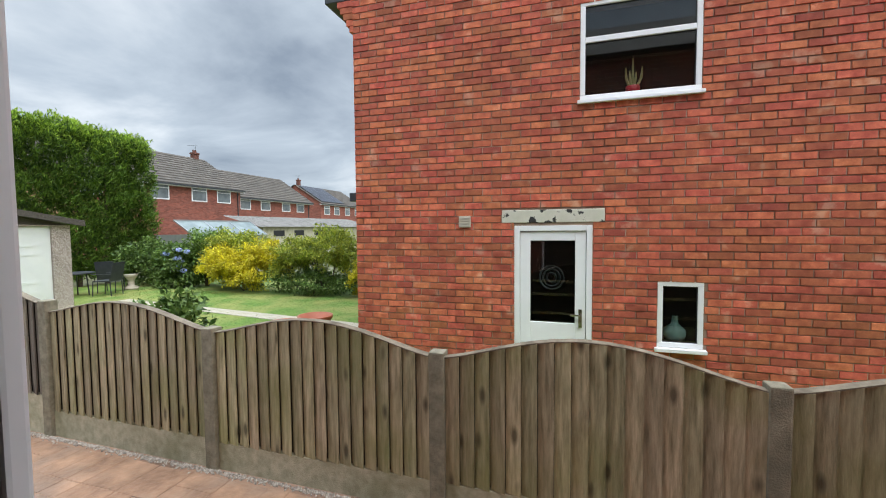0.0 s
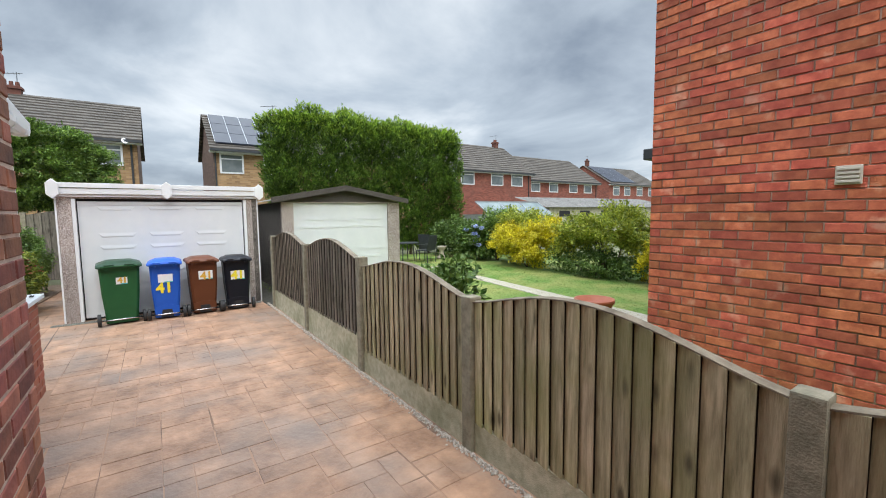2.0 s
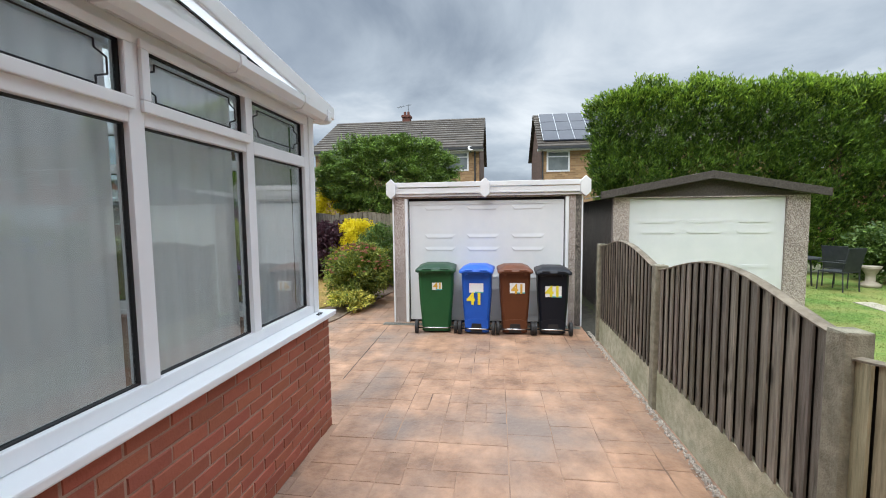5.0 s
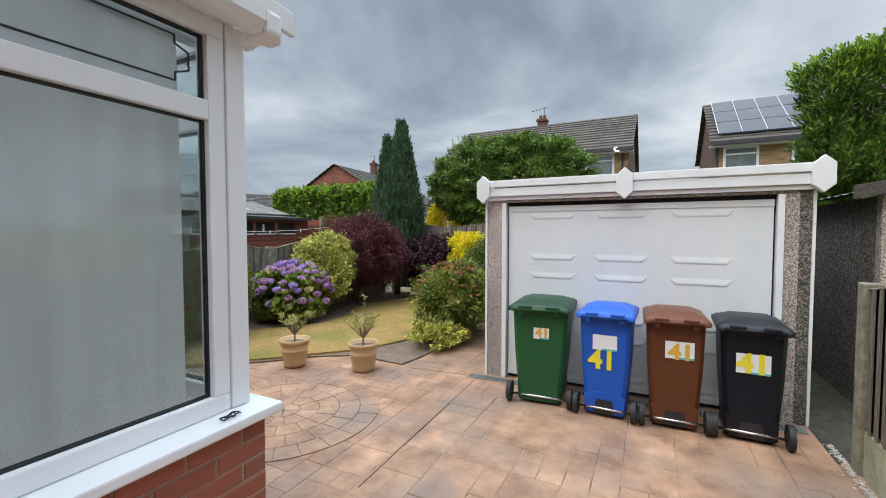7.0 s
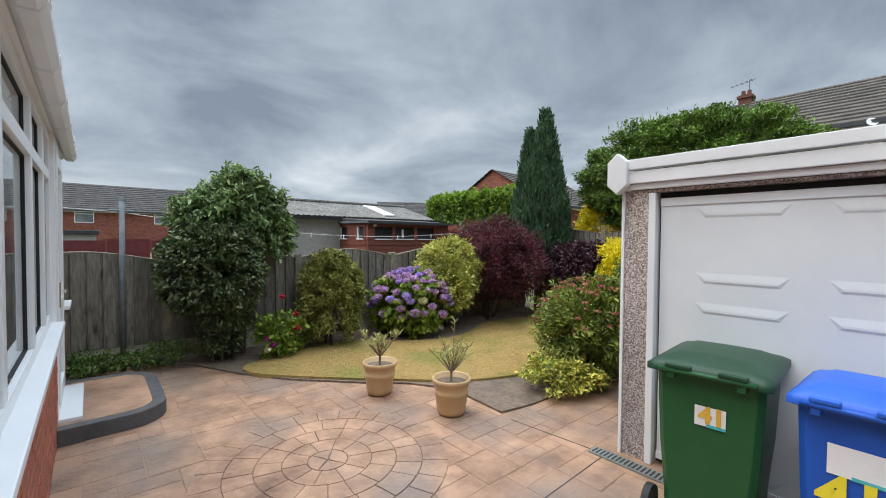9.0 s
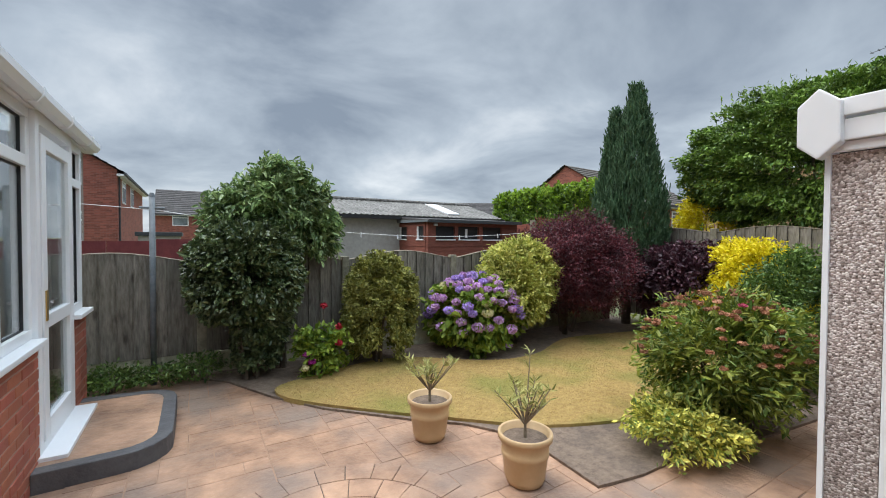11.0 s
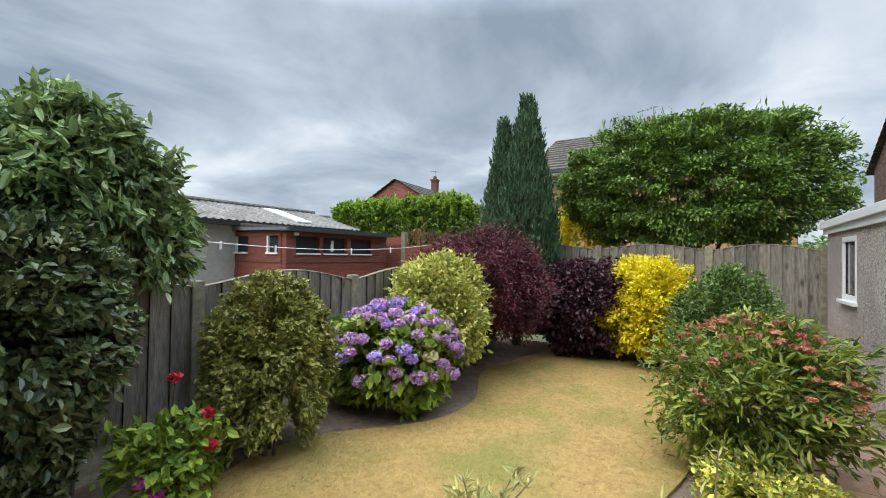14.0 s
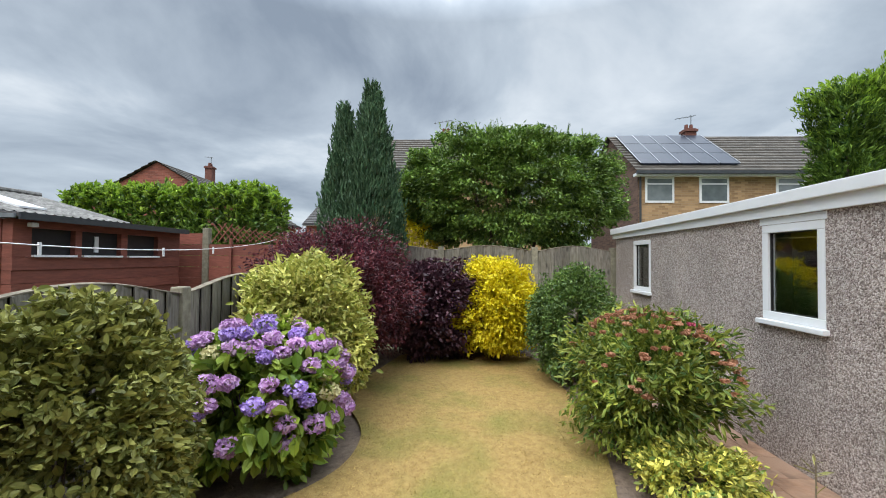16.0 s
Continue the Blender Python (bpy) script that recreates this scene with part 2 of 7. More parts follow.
# darkened well below M_PEBBLE to carry the shade between the garages
M_PEBBLESHADE = pebbledash_mat("shade_darkened_pebbledash", (0.04, 0.036, 0.033), (0.12, 0.104, 0.09), (0.32, 0.285, 0.25), 80)
M_RENDER = surface("grey_render", (0.36, 0.35, 0.33), (0.46, 0.45, 0.42), 12, 0.9, 0.5, 90, stain=(0.24, 0.23, 0.2), stain_amt=0.4)
M_STONE = surface("stamped_concrete", (0.185, 0.102, 0.064), (0.54, 0.325, 0.205), 3.2, 0.5, 1.0, 22, vary=0.09, laid=True, lo=0.30, hi=0.72,
                  stain=(0.215, 0.175, 0.15), stain_amt=0.75, stain_scale=1.1, s_lo=0.45, s_hi=0.66, spec=0.45)
M_STONEJ = surface("stamped_concrete_rest", (0.185, 0.102, 0.064), (0.54, 0.325, 0.205), 3.2, 0.5, 1.0, 22, island=0.09, laid=True, lo=0.30, hi=0.72,
                  stain=(0.215, 0.175, 0.15), stain_amt=0.75, stain_scale=1.1, s_lo=0.45, s_hi=0.66, spec=0.45)
M_JOINT = surface("concrete_joint", (0.075, 0.050, 0.038), (0.36, 0.225, 0.152), 0.85, 0.8, 0.4, 80, lo=0.36, hi=0.50)
M_MORTARC = surface("pinkish_mortar", (0.27, 0.16, 0.12), (0.42, 0.28, 0.22), 4, 0.95, 0.5, 150)
# near black: dirt plus the painted shade of the narrow gap
M_DIRTSHADE = surface("dirty_gap_shade_concrete", (0.028, 0.026, 0.02), (0.075, 0.07, 0.052), 9, 0.95, 0.6, 60)
M_JOINTD = surface("dark_groove", (0.06, 0.042, 0.034), (0.22, 0.14, 0.10), 3.0, 0.85, 0.4, 80)
M_STEPEDGE = surface("charcoal_concrete_edge", (0.055, 0.055, 0.06), (0.10, 0.10, 0.105), 8, 0.6, 0.5, 40, stain=(0.2, 0.17, 0.15), stain_amt=0.3)
M_CONC = surface("concrete_post", (0.34, 0.325, 0.225), (0.53, 0.505, 0.375), 16, 0.9, 0.6, 110, vary=0.1, stain=(0.15, 0.165, 0.075), stain_amt=0.55, stain_scale=3)
M_POSTC = surface("weathered_post_concrete", (0.165, 0.15, 0.105), (0.31, 0.285, 0.21), 16, 0.9, 0.6, 110, vary=0.12, stain=(0.11, 0.105, 0.075), stain_amt=0.5, stain_scale=3, laid=True)
M_FENCE = surface("weathered_fence_board", (0.19, 0.165, 0.092), (0.56, 0.485, 0.315), 7, 0.85, 0.7, 40, vary=0.22, hue=0.016, lo=0.28, hi=0.68,
                  stain=(0.24, 0.25, 0.085), stain_amt=0.75, stain_scale=1.6, stretch=(5, 5, 0.5), laid=True, knots=0.85)
# near black, painted as the shade between fence boards
M_GAPSHADE = surface("board_gap_shade", (0.022, 0.018, 0.013), (0.05, 0.042, 0.032), 9, 0.9)
M_FENCEG = surface("grey_fence_board", (0.105, 0.092, 0.074), (0.27, 0.245, 0.205), 9, 0.88, 0.5, 40, vary=0.25, laid=True, knots=0.7,
                   stain=(0.12, 0.115, 0.075), stain_amt=0.5, stain_scale=1.5, stretch=(4, 4, 0.6))
M_CAP = surface("fence_capping", (0.10, 0.08, 0.055), (0.26, 0.22, 0.16), 9, 0.85, 0.4, 60)
M_REDFENCE = surface("red_stained_wood", (0.145, 0.042, 0.028), (0.235, 0.072, 0.047), 7, 0.7, 0.4, 40, vary=0.2, stretch=(1, 1, 6))
M_MAROON = surface("maroon_stained_wood", (0.15, 0.027, 0.03), (0.21, 0.042, 0.042), 7, 0.7, 0.4, 40)
M_TIMBER = surface("grey_barge_timber", (0.045, 0.038, 0.033), (0.11, 0.095, 0.082), 8, 0.85, 0.5, 40, stretch=(1, 6, 6))
M_ROOFC = surface("brown_roof_tile", (0.056, 0.048, 0.040), (0.102, 0.088, 0.073), 3, 0.85, 0.4, 30, island=0.18, stain=(0.07, 0.065, 0.055), stain_amt=0.4, stain_scale=0.8)
M_ROOFD = surface("dark_roof_tile", (0.04, 0.037, 0.037), (0.075, 0.07, 0.068), 3, 0.85, 0.4, 30, island=0.18)
M_CORR = surface("mossy_corrugated_sheet", (0.06, 0.058, 0.052), (0.26, 0.25, 0.235), 14, 0.85, 0.4, 50, stain=(0.07, 0.07, 0.06), stain_amt=0.7, stain_scale=2)
M_POLY = surface("translucent_polycarbonate", (0.70, 0.72, 0.73), (0.76, 0.77, 0.78), 4, 0.4)
poly_tr = M_POLY.node_tree.nodes.new("ShaderNodeBsdfTranslucent")
poly_tr.inputs[0].default_value = (0.95, 0.95, 0.95, 1)
poly_mix = M_POLY.node_tree.nodes.new("ShaderNodeMixShader")
poly_mix.inputs[0].default_value = 0.75
M_POLY.node_tree.links.new(M_POLY.node_tree.nodes["Principled BSDF"].outputs[0], poly_mix.inputs[1])
M_POLY.node_tree.links.new(poly_tr.outputs[0], poly_mix.inputs[2])
M_POLY.node_tree.links.new(poly_mix.outputs[0], M_POLY.node_tree.nodes["Material Output"].inputs[0])
M_WHITEPAT = surface("white_roof_sheet", (0.68, 0.70, 0.71), (0.76, 0.77, 0.78), 4, 0.5)


def far_brick(name, c1, c2, mortar):
    """Brick seen from far off: courses and bricks of two tones with pale joints, on walls along x or y."""
    m = surface(name, c1, c2, 0.9, 0.9)
    n, l = m.node_tree.nodes, m.node_tree.links
    b = n["Principled BSDF"]
    tc = n.new("ShaderNodeTexCoord")
    sp = n.new("ShaderNodeSeparateXYZ")
    ad = n.new("ShaderNodeMath")
    cm = n.new("ShaderNodeCombineXYZ")
    l.new(tc.outputs["Object"], sp.inputs[0])
    l.new(sp.outputs[0], ad.inputs[0]), l.new(sp.outputs[1], ad.inputs[1])
    l.new(ad.outputs[0], cm.inputs[0]), l.new(sp.outputs[2], cm.inputs[1])
    br = n.new("ShaderNodeTexBrick")
    br.inputs["Scale"].default_value = 1.0
    br.inputs["Brick Width"].default_value, br.inputs["Row Height"].default_value = 0.235, 0.08
    br.inputs["Mortar Size"].default_value, br.inputs["Bias"].default_value = 0.007, -0.1
    br.inputs["Color1"].default_value = (*[c * 0.62 for c in c1], 1)
    br.inputs["Color2"].default_value = (*[min(1.0, c * 1.22) for c in c2], 1)
    br.inputs["Mortar"].default_value = (*mortar, 1)
    l.new(cm.outputs[0], br.inputs["Vector"])
    mx = n.new("ShaderNodeMixRGB")
    mx.inputs[0].default_value = 0.6
    l.new(b.inputs["Base Color"].links[0].from_socket, mx.inputs[1]), l.new(br.outputs["Color"], mx.inputs[2])
    l.new(mx.outputs[0], b.inputs["Base Color"])
    return m


M_TANBRICK = far_brick("tan_brick_far", (0.29, 0.17, 0.08), (0.45, 0.29, 0.15), (0.33, 0.25, 0.17))
# darker copy of the tan brick: shade painted on the gable ends
M_TANSHADE = far_brick("shaded_tan_brick_far", (0.11, 0.068, 0.05), (0.18, 0.105, 0.075), (0.16, 0.11, 0.09))
M_REDFAR = far_brick("red_brick_far", (0.19, 0.058, 0.042), (0.31, 0.098, 0.066), (0.26, 0.15, 0.12))
M_ROUGHCAST = surface("brown_roughcast", (0.17, 0.125, 0.105), (0.25, 0.19, 0.165), 9, 0.95, 0.6, 60)
# opaque pane; reflected sky and curtains are put into its grey
M_FARPANE = surface("far_pane_painted_sky", (0.10, 0.12, 0.13), (0.24, 0.27, 0.28), 0.9, 0.12, spec=0.6)
M_CHIM = surface("sooty_chimney_brick", (0.11, 0.045, 0.035), (0.18, 0.072, 0.052), 9, 0.9)
M_SOLAR = surface("solar_cells", (0.022, 0.026, 0.04), (0.035, 0.04, 0.055), 2, 0.35, spec=0.3)
M_ALU = surface("aluminium", (0.36, 0.37, 0.39), (0.44, 0.45, 0.47), 5, 0.35, metal=0.8)
M_STEEL = surface("galvanised_steel", (0.13, 0.15, 0.165), (0.20, 0.22, 0.235), 14, 0.6, metal=0.2)
M_FENCEW = surface("weathered_brown_board", (0.115, 0.099, 0.078), (0.31, 0.272, 0.222), 8, 0.88, 0.6, 40, vary=0.25, hue=0.012, laid=True, knots=0.8,
                   stain=(0.15, 0.14, 0.085), stain_amt=0.5, stain_scale=1.6, stretch=(5, 5, 0.5))
M_PALEGLASS = surface("pale_greenhouse_glass", (0.11, 0.145, 0.15), (0.24, 0.29, 0.29), 1.5, 0.45, spec=0.3)
M_SOIL = surface("dry_soil", (0.125, 0.088, 0.062), (0.235, 0.172, 0.128), 22, 0.95, 0.9, 60, stain=(0.07, 0.055, 0.045), stain_amt=0.5, stain_scale=3)
M_LAWN = surface("dry_lawn", (0.27, 0.17, 0.052), (0.42, 0.285, 0.095), 16, 0.95, 0.8, 160, stain=(0.16, 0.175, 0.03), stain_amt=0.65, stain_scale=1.5, s_lo=0.45, s_hi=0.68)
M_BLADE = surface("lawn_blades", (0.29, 0.185, 0.056), (0.48, 0.325, 0.115), 9, 0.9, island=0.45, stain=(0.17, 0.185, 0.03), stain_amt=0.7, stain_scale=1.5, s_lo=0.45, s_hi=0.68)
M_GRASS = surface("green_lawn", (0.065, 0.135, 0.02), (0.135, 0.22, 0.038), 12, 0.95, 0.8, 120, island=0.35, stain=(0.27, 0.25, 0.08), stain_amt=0.6, stain_scale=1.1, s_lo=0.4, s_hi=0.62)
M_GROUND = surface("rough_ground", (0.10, 0.11, 0.05), (0.16, 0.16, 0.08), 0.6, 0.95, 0.3, 5)
M_PATH = surface("concrete_path", (0.36, 0.32, 0.25), (0.46, 0.41, 0.33), 9, 0.9, 0.3, 60)
M_GRAVEL = surface("pale_gravel", (0.30, 0.26, 0.22), (0.55, 0.50, 0.44), 30, 0.85, island=0.35)
M_BLACKP = surface("black_rubber", (0.012, 0.012, 0.013), (0.022, 0.022, 0.023), 20, 0.65)
M_BARK = surface("bark", (0.06, 0.045, 0.032), (0.13, 0.10, 0.075), 18, 0.9, 0.6, 60)
M_TWIG = surface("grey_twig", (0.16, 0.125, 0.085), (0.30, 0.245, 0.175), 20, 0.9)
M_POT = surface("buff_glazed_pot", (0.50, 0.33, 0.165), (0.58, 0.40, 0.22), 6, 0.45, 0.15, 30)
M_TERRA = surface("terracotta_plastic", (0.34, 0.085, 0.035), (0.40, 0.11, 0.05), 6, 0.5)
M_CREAM = surface("peeling_cream_paint", (0.50, 0.49, 0.40), (0.60, 0.58, 0.50), 8, 0.8, 0.4, 50, stain=(0.02, 0.02, 0.02), stain_amt=1.0, stain_scale=8, s_lo=0.56, s_hi=0.60)
M_VENT = surface("cream_vent", (0.46, 0.42, 0.35), (0.52, 0.48, 0.41), 8, 0.7)
M_STICKER = surface("white_sticker", (0.72, 0.73, 0.74), (0.78, 0.79, 0.80), 6, 0.5)
M_YELLOW = surface("yellow_tape", (0.72, 0.60, 0.02), (0.80, 0.68, 0.04), 6, 0.5)
M_OCHRE = surface("ochre_digits", (0.62, 0.34, 0.03), (0.70, 0.42, 0.05), 6, 0.5)
M_TEAL = surface("teal_strip", (0.05, 0.42, 0.45), (0.08, 0.46, 0.5), 6, 0.5)
M_CHROME = surface("bright_metal", (0.62, 0.62, 0.62), (0.7, 0.7, 0.7), 8, 0.22, metal=1.0)
M_DRAIN = surface("drain_grating", (0.20, 0.22, 0.20), (0.30, 0.32, 0.30), 14, 0.5, metal=0.5)
M_REDPOT = surface("red_plant_pot", (0.45, 0.01, 0.02), (0.5, 0.02, 0.03), 4, 0.4)
M_CACTUS = surface("dry_cactus", (0.30, 0.26, 0.10), (0.40, 0.35, 0.16), 9, 0.7)
M_GREYPL = surface("dark_grey_plastic", (0.03, 0.034, 0.04), (0.05, 0.055, 0.06), 9, 0.5)

L_PRIVET = leaf_mat("leaf_olive", (0.10, 0.118, 0.02), (0.40, 0.39, 0.10))
L_CAMELLIA = leaf_mat("leaf_camellia", (0.022, 0.050, 0.016), (0.16, 0.20, 0.075), 0.35, 0.12, 0.35, 0.55)
L_BAY = leaf_mat("leaf_bay", (0.06, 0.125, 0.038), (0.33, 0.44, 0.17), 0.35, 0.2, 0.35, 0.5)
L_LAUREL = leaf_mat("leaf_laurel", (0.035, 0.088, 0.012), (0.22, 0.34, 0.06), 0.4, 0.2, 0.45)
L_CONIFER = leaf_mat("leaf_conifer", (0.022, 0.062, 0.012), (0.17, 0.28, 0.035), 0.6, 0.22, 0.5, 0.25)
L_TOPTIP = leaf_mat("leaf_bright_top_tip", (0.14, 0.26, 0.02), (0.36, 0.50, 0.06), 0.6, 0.3, 0.3, 0.25)
L_CYPRESS = leaf_mat("leaf_cypress", (0.03, 0.08, 0.036), (0.095, 0.17, 0.08), 0.6, 0.15)
L_MAPLE = leaf_mat("leaf_dark_red", (0.028, 0.009, 0.017), (0.165, 0.034, 0.042), 0.5, 0.22, 0.55)
L_SMOKE = leaf_mat("leaf_purple", (0.028, 0.012, 0.020), (0.085, 0.030, 0.042), 0.5, 0.15)
L_YELLOW = leaf_mat("leaf_yellow", (0.62, 0.50, 0.010), (0.86, 0.77, 0.035), 0.5, 0.32, 0.12)
L_GREEN = leaf_mat("leaf_green", (0.035, 0.085, 0.016), (0.17, 0.26, 0.055), 0.5, 0.2, 0.4)
L_PIERIS = leaf_mat("leaf_variegated", (0.20, 0.25, 0.03), (0.64, 0.60, 0.17), 0.5, 0.25)
L_SPIREA = leaf_mat("leaf_spirea", (0.045, 0.105, 0.014), (0.30, 0.33, 0.05), 0.5, 0.25, 0.45)
L_SPFLOW = leaf_mat("flower_dusty_pink", (0.30, 0.12, 0.06), (0.52, 0.27, 0.16), 0.7, 0.25)
L_PINK = leaf_mat("flower_pink", (0.45, 0.06, 0.12), (0.55, 0.12, 0.2), 0.7, 0.2)
L_EUON = leaf_mat("leaf_gold_variegated", (0.07, 0.15, 0.02), (0.80, 0.72, 0.15), 0.45, 0.22)
L_HYDL = leaf_mat("leaf_hydrangea", (0.08, 0.16, 0.018), (0.32, 0.41, 0.05), 0.5, 0.25)
L_HYDV = leaf_mat("flower_violet", (0.31, 0.19, 0.54), (0.56, 0.42, 0.78), 0.7, 0.2, 0.25)
L_HYDP = leaf_mat("flower_lilac_pink", (0.48, 0.24, 0.52), (0.70, 0.48, 0.70), 0.7, 0.2, 0.25)
L_HYDB = leaf_mat("flower_pale_blue", (0.25, 0.32, 0.60), (0.45, 0.50, 0.75), 0.7, 0.2, 0.2)
L_HYDC = leaf_mat("flower_cream", (0.50, 0.45, 0.22), (0.6, 0.56, 0.32), 0.7, 0.2, 0.2)
L_RED = leaf_mat("flower_red", (0.35, 0.012, 0.03), (0.5, 0.03, 0.05), 0.6, 0.2)
L_MAGENTA = leaf_mat("flower_magenta", (0.35, 0.02, 0.25), (0.5, 0.05, 0.35), 0.6, 0.2)
L_STRAW = leaf_mat("leaf_straw_green", (0.26, 0.27, 0.07), (0.50, 0.47, 0.18), 0.6, 0.2)

# ---- makers ----
ORIGIN = {}


def thing(name, loc, label, category, group="", kind=""):
    """An Empty at a thing's base; its parts are given in world metres."""
    ob = new(name)
    ob.location = loc
    ob.empty_display_size = 0.1
    ORIGIN[ob.name] = Vector(loc)
    return tagged(ob, label, category, group, kind)


def root_origin(ob):
    while ob is not None:
        if ob.name in ORIGIN:
            return ORIGIN[ob.name]
        ob = ob.parent
    return Vector((0, 0, 0))


def part(name, bm, material, parent=None, label="", bevel=0.0, kind="", smooth=False):
    """Links a bmesh as one mesh object, under a thing or a part if one is given."""
    if bevel:
        bmesh.ops.bevel(bm, geom=bm.edges[:], offset=bevel, segments=2, profile=0.6, affect="EDGES", clamp_overlap=True)
    if parent is not None:
        o = root_origin(parent)
        if o.length > 0:
            bmesh.ops.translate(bm, verts=bm.verts, vec=-o)
    me = bpy.data.meshes.new(name)
    bm.to_mesh(me)
    bm.free()
    me.materials.append(material)
    if smooth:
        me.polygons.foreach_set("use_smooth", [True] * len(me.polygons))
    ob = new(name, me)
    ob.parent = parent
    return tagged(ob, label, kind=kind)


def raw(name, verts, faces, material, parent=None, label="", kind="", smooth=False):
    """The same from plain lists or arrays."""
    o = root_origin(parent) if parent is not None else Vector((0, 0, 0))
    v = np.asarray(verts, dtype=float) - np.array(o)
    me = bpy.data.meshes.new(name)
    me.from_pydata(v.tolist(), [], faces if isinstance(faces, list) else faces.tolist())
    me.materials.append(material)
    if smooth:
        me.polygons.foreach_set("use_smooth", [True] * len(me.polygons))
    ob = new(name, me)
    ob.parent = parent
    return tagged(ob, label, kind=kind)


def box(bm, x0, x1, y0, y1, z0, z1):
    vs = [bm.verts.new((x, y, z)) for x in sorted((x0, x1)) for y in sorted((y0, y1)) for z in sorted((z0, z1))]
    for f in ((0, 1, 3, 2), (4, 6, 7, 5), (0, 4, 5, 1), (2, 3, 7, 6), (0, 2, 6, 4), (1, 5, 7, 3)):
        bm.faces.new([vs[i] for i in f])
    return bm


def cuboid(*c):
    return box(bmesh.new(), *c)


def prism(points, axis, a, b):
    """A flat outline, pushed along an axis from a to b. Outline axes follow x, y, z order without the pushed one."""
    bm = bmesh.new()

    def place(p, d):
        q = list(p)
        q.insert("xyz".index(axis), d)
        return bm.verts.new(q)
    lo, hi = [place(p, a) for p in points], [place(p, b) for p in points]
    bm.faces.new(lo[::-1]), bm.faces.new(hi)
    for i in range(len(points)):
        j = (i + 1) % len(points)
        bm.faces.new((lo[i], lo[j], hi[j], hi[i]))
    bmesh.ops.recalc_face_normals(bm, faces=bm.faces[:])
    return bm


def tube(bm, p, q, r0, r1=None, n=8):
    """A tapered rod from p to q."""
    p, q = Vector(p), Vector(q)
    r1 = r0 if r1 is None else r1
    d = (q - p).normalized()
    s = d.orthogonal().normalized()
    t = d.cross(s)
    a = [bm.verts.new(p + (s * math.cos(k * math.tau / n) + t * math.sin(k * math.tau / n)) * r0) for k in range(n)]
    b = [bm.verts.new(q + (s * math.cos(k * math.tau / n) + t * math.sin(k * math.tau / n)) * r1) for k in range(n)]
    for k in range(n):
        bm.faces.new((a[k], a[(k + 1) % n], b[(k + 1) % n], b[k]))
    bm.faces.new(a[::-1]), bm.faces.new(b)
    return bm


def rod(*c, **k):
    return tube(bmesh.new(), *c, **k)


def lathe(profile, cx, cy, n=32):
    """A turned shape from (radius, z) pairs."""
    bm = bmesh.new()
    rings = [[bm.verts.new((cx + r * math.cos(k * math.tau / n), cy + r * math.sin(k * math.tau / n), z)) for k in range(n)] for r, z in profile]
    for a, b in zip(rings, rings[1:]):
        for k in range(n):
            bm.faces.new((a[k], a[(k + 1) % n], b[(k + 1) % n], b[k]))
    return bm


def rects(u0, u1, z0, z1, holes):
    """Splits a wall's face round its openings."""
    us = sorted({u0, u1, *[min(max(v, u0), u1) for h in holes for v in h[:2]]})
    zs = sorted({z0, z1, *[min(max(v, z0), z1) for h in holes for v in h[2:]]})
    for a, b in zip(us, us[1:]):
        for c, d in zip(zs, zs[1:]):
            if not any(h[0] <= (a + b) / 2 <= h[1] and h[2] <= (c + d) / 2 <= h[3] for h in holes):
                yield a, b, c, d


def slab(name, axis, u0, u1, w0, w1, z0, z1, holes, material, label, parent=None, category="wall"):
    """A wall along x or y between w0 and w1, with openings through it."""
    bm = bmesh.new()
    for a, b, c, d in rects(u0, u1, z0, z1, holes):
        box(bm, a, b, w0, w1, c, d) if axis == "x" else box(bm, w0, w1, a, b, c, d)
    bmesh.ops.remove_doubles(bm, verts=bm.verts, dist=1e-5)
    ob = part(name, bm, material, parent)
    return tagged(ob, label, category, kind="structure")


PENDING = []


def brickwork(wall, axis, u0, u1, face, out, z0, z1, holes, mats, near, course=0.085, length=0.235, joint=0.011, proud=0.007):
    """Bricks in stretcher bond on a wall's face; those within near are parts, the rest one mesh. Laid last."""
    PENDING.append((wall, axis, u0, u1, face, out, z0, z1, holes, mats, near, course, length, joint, proud))


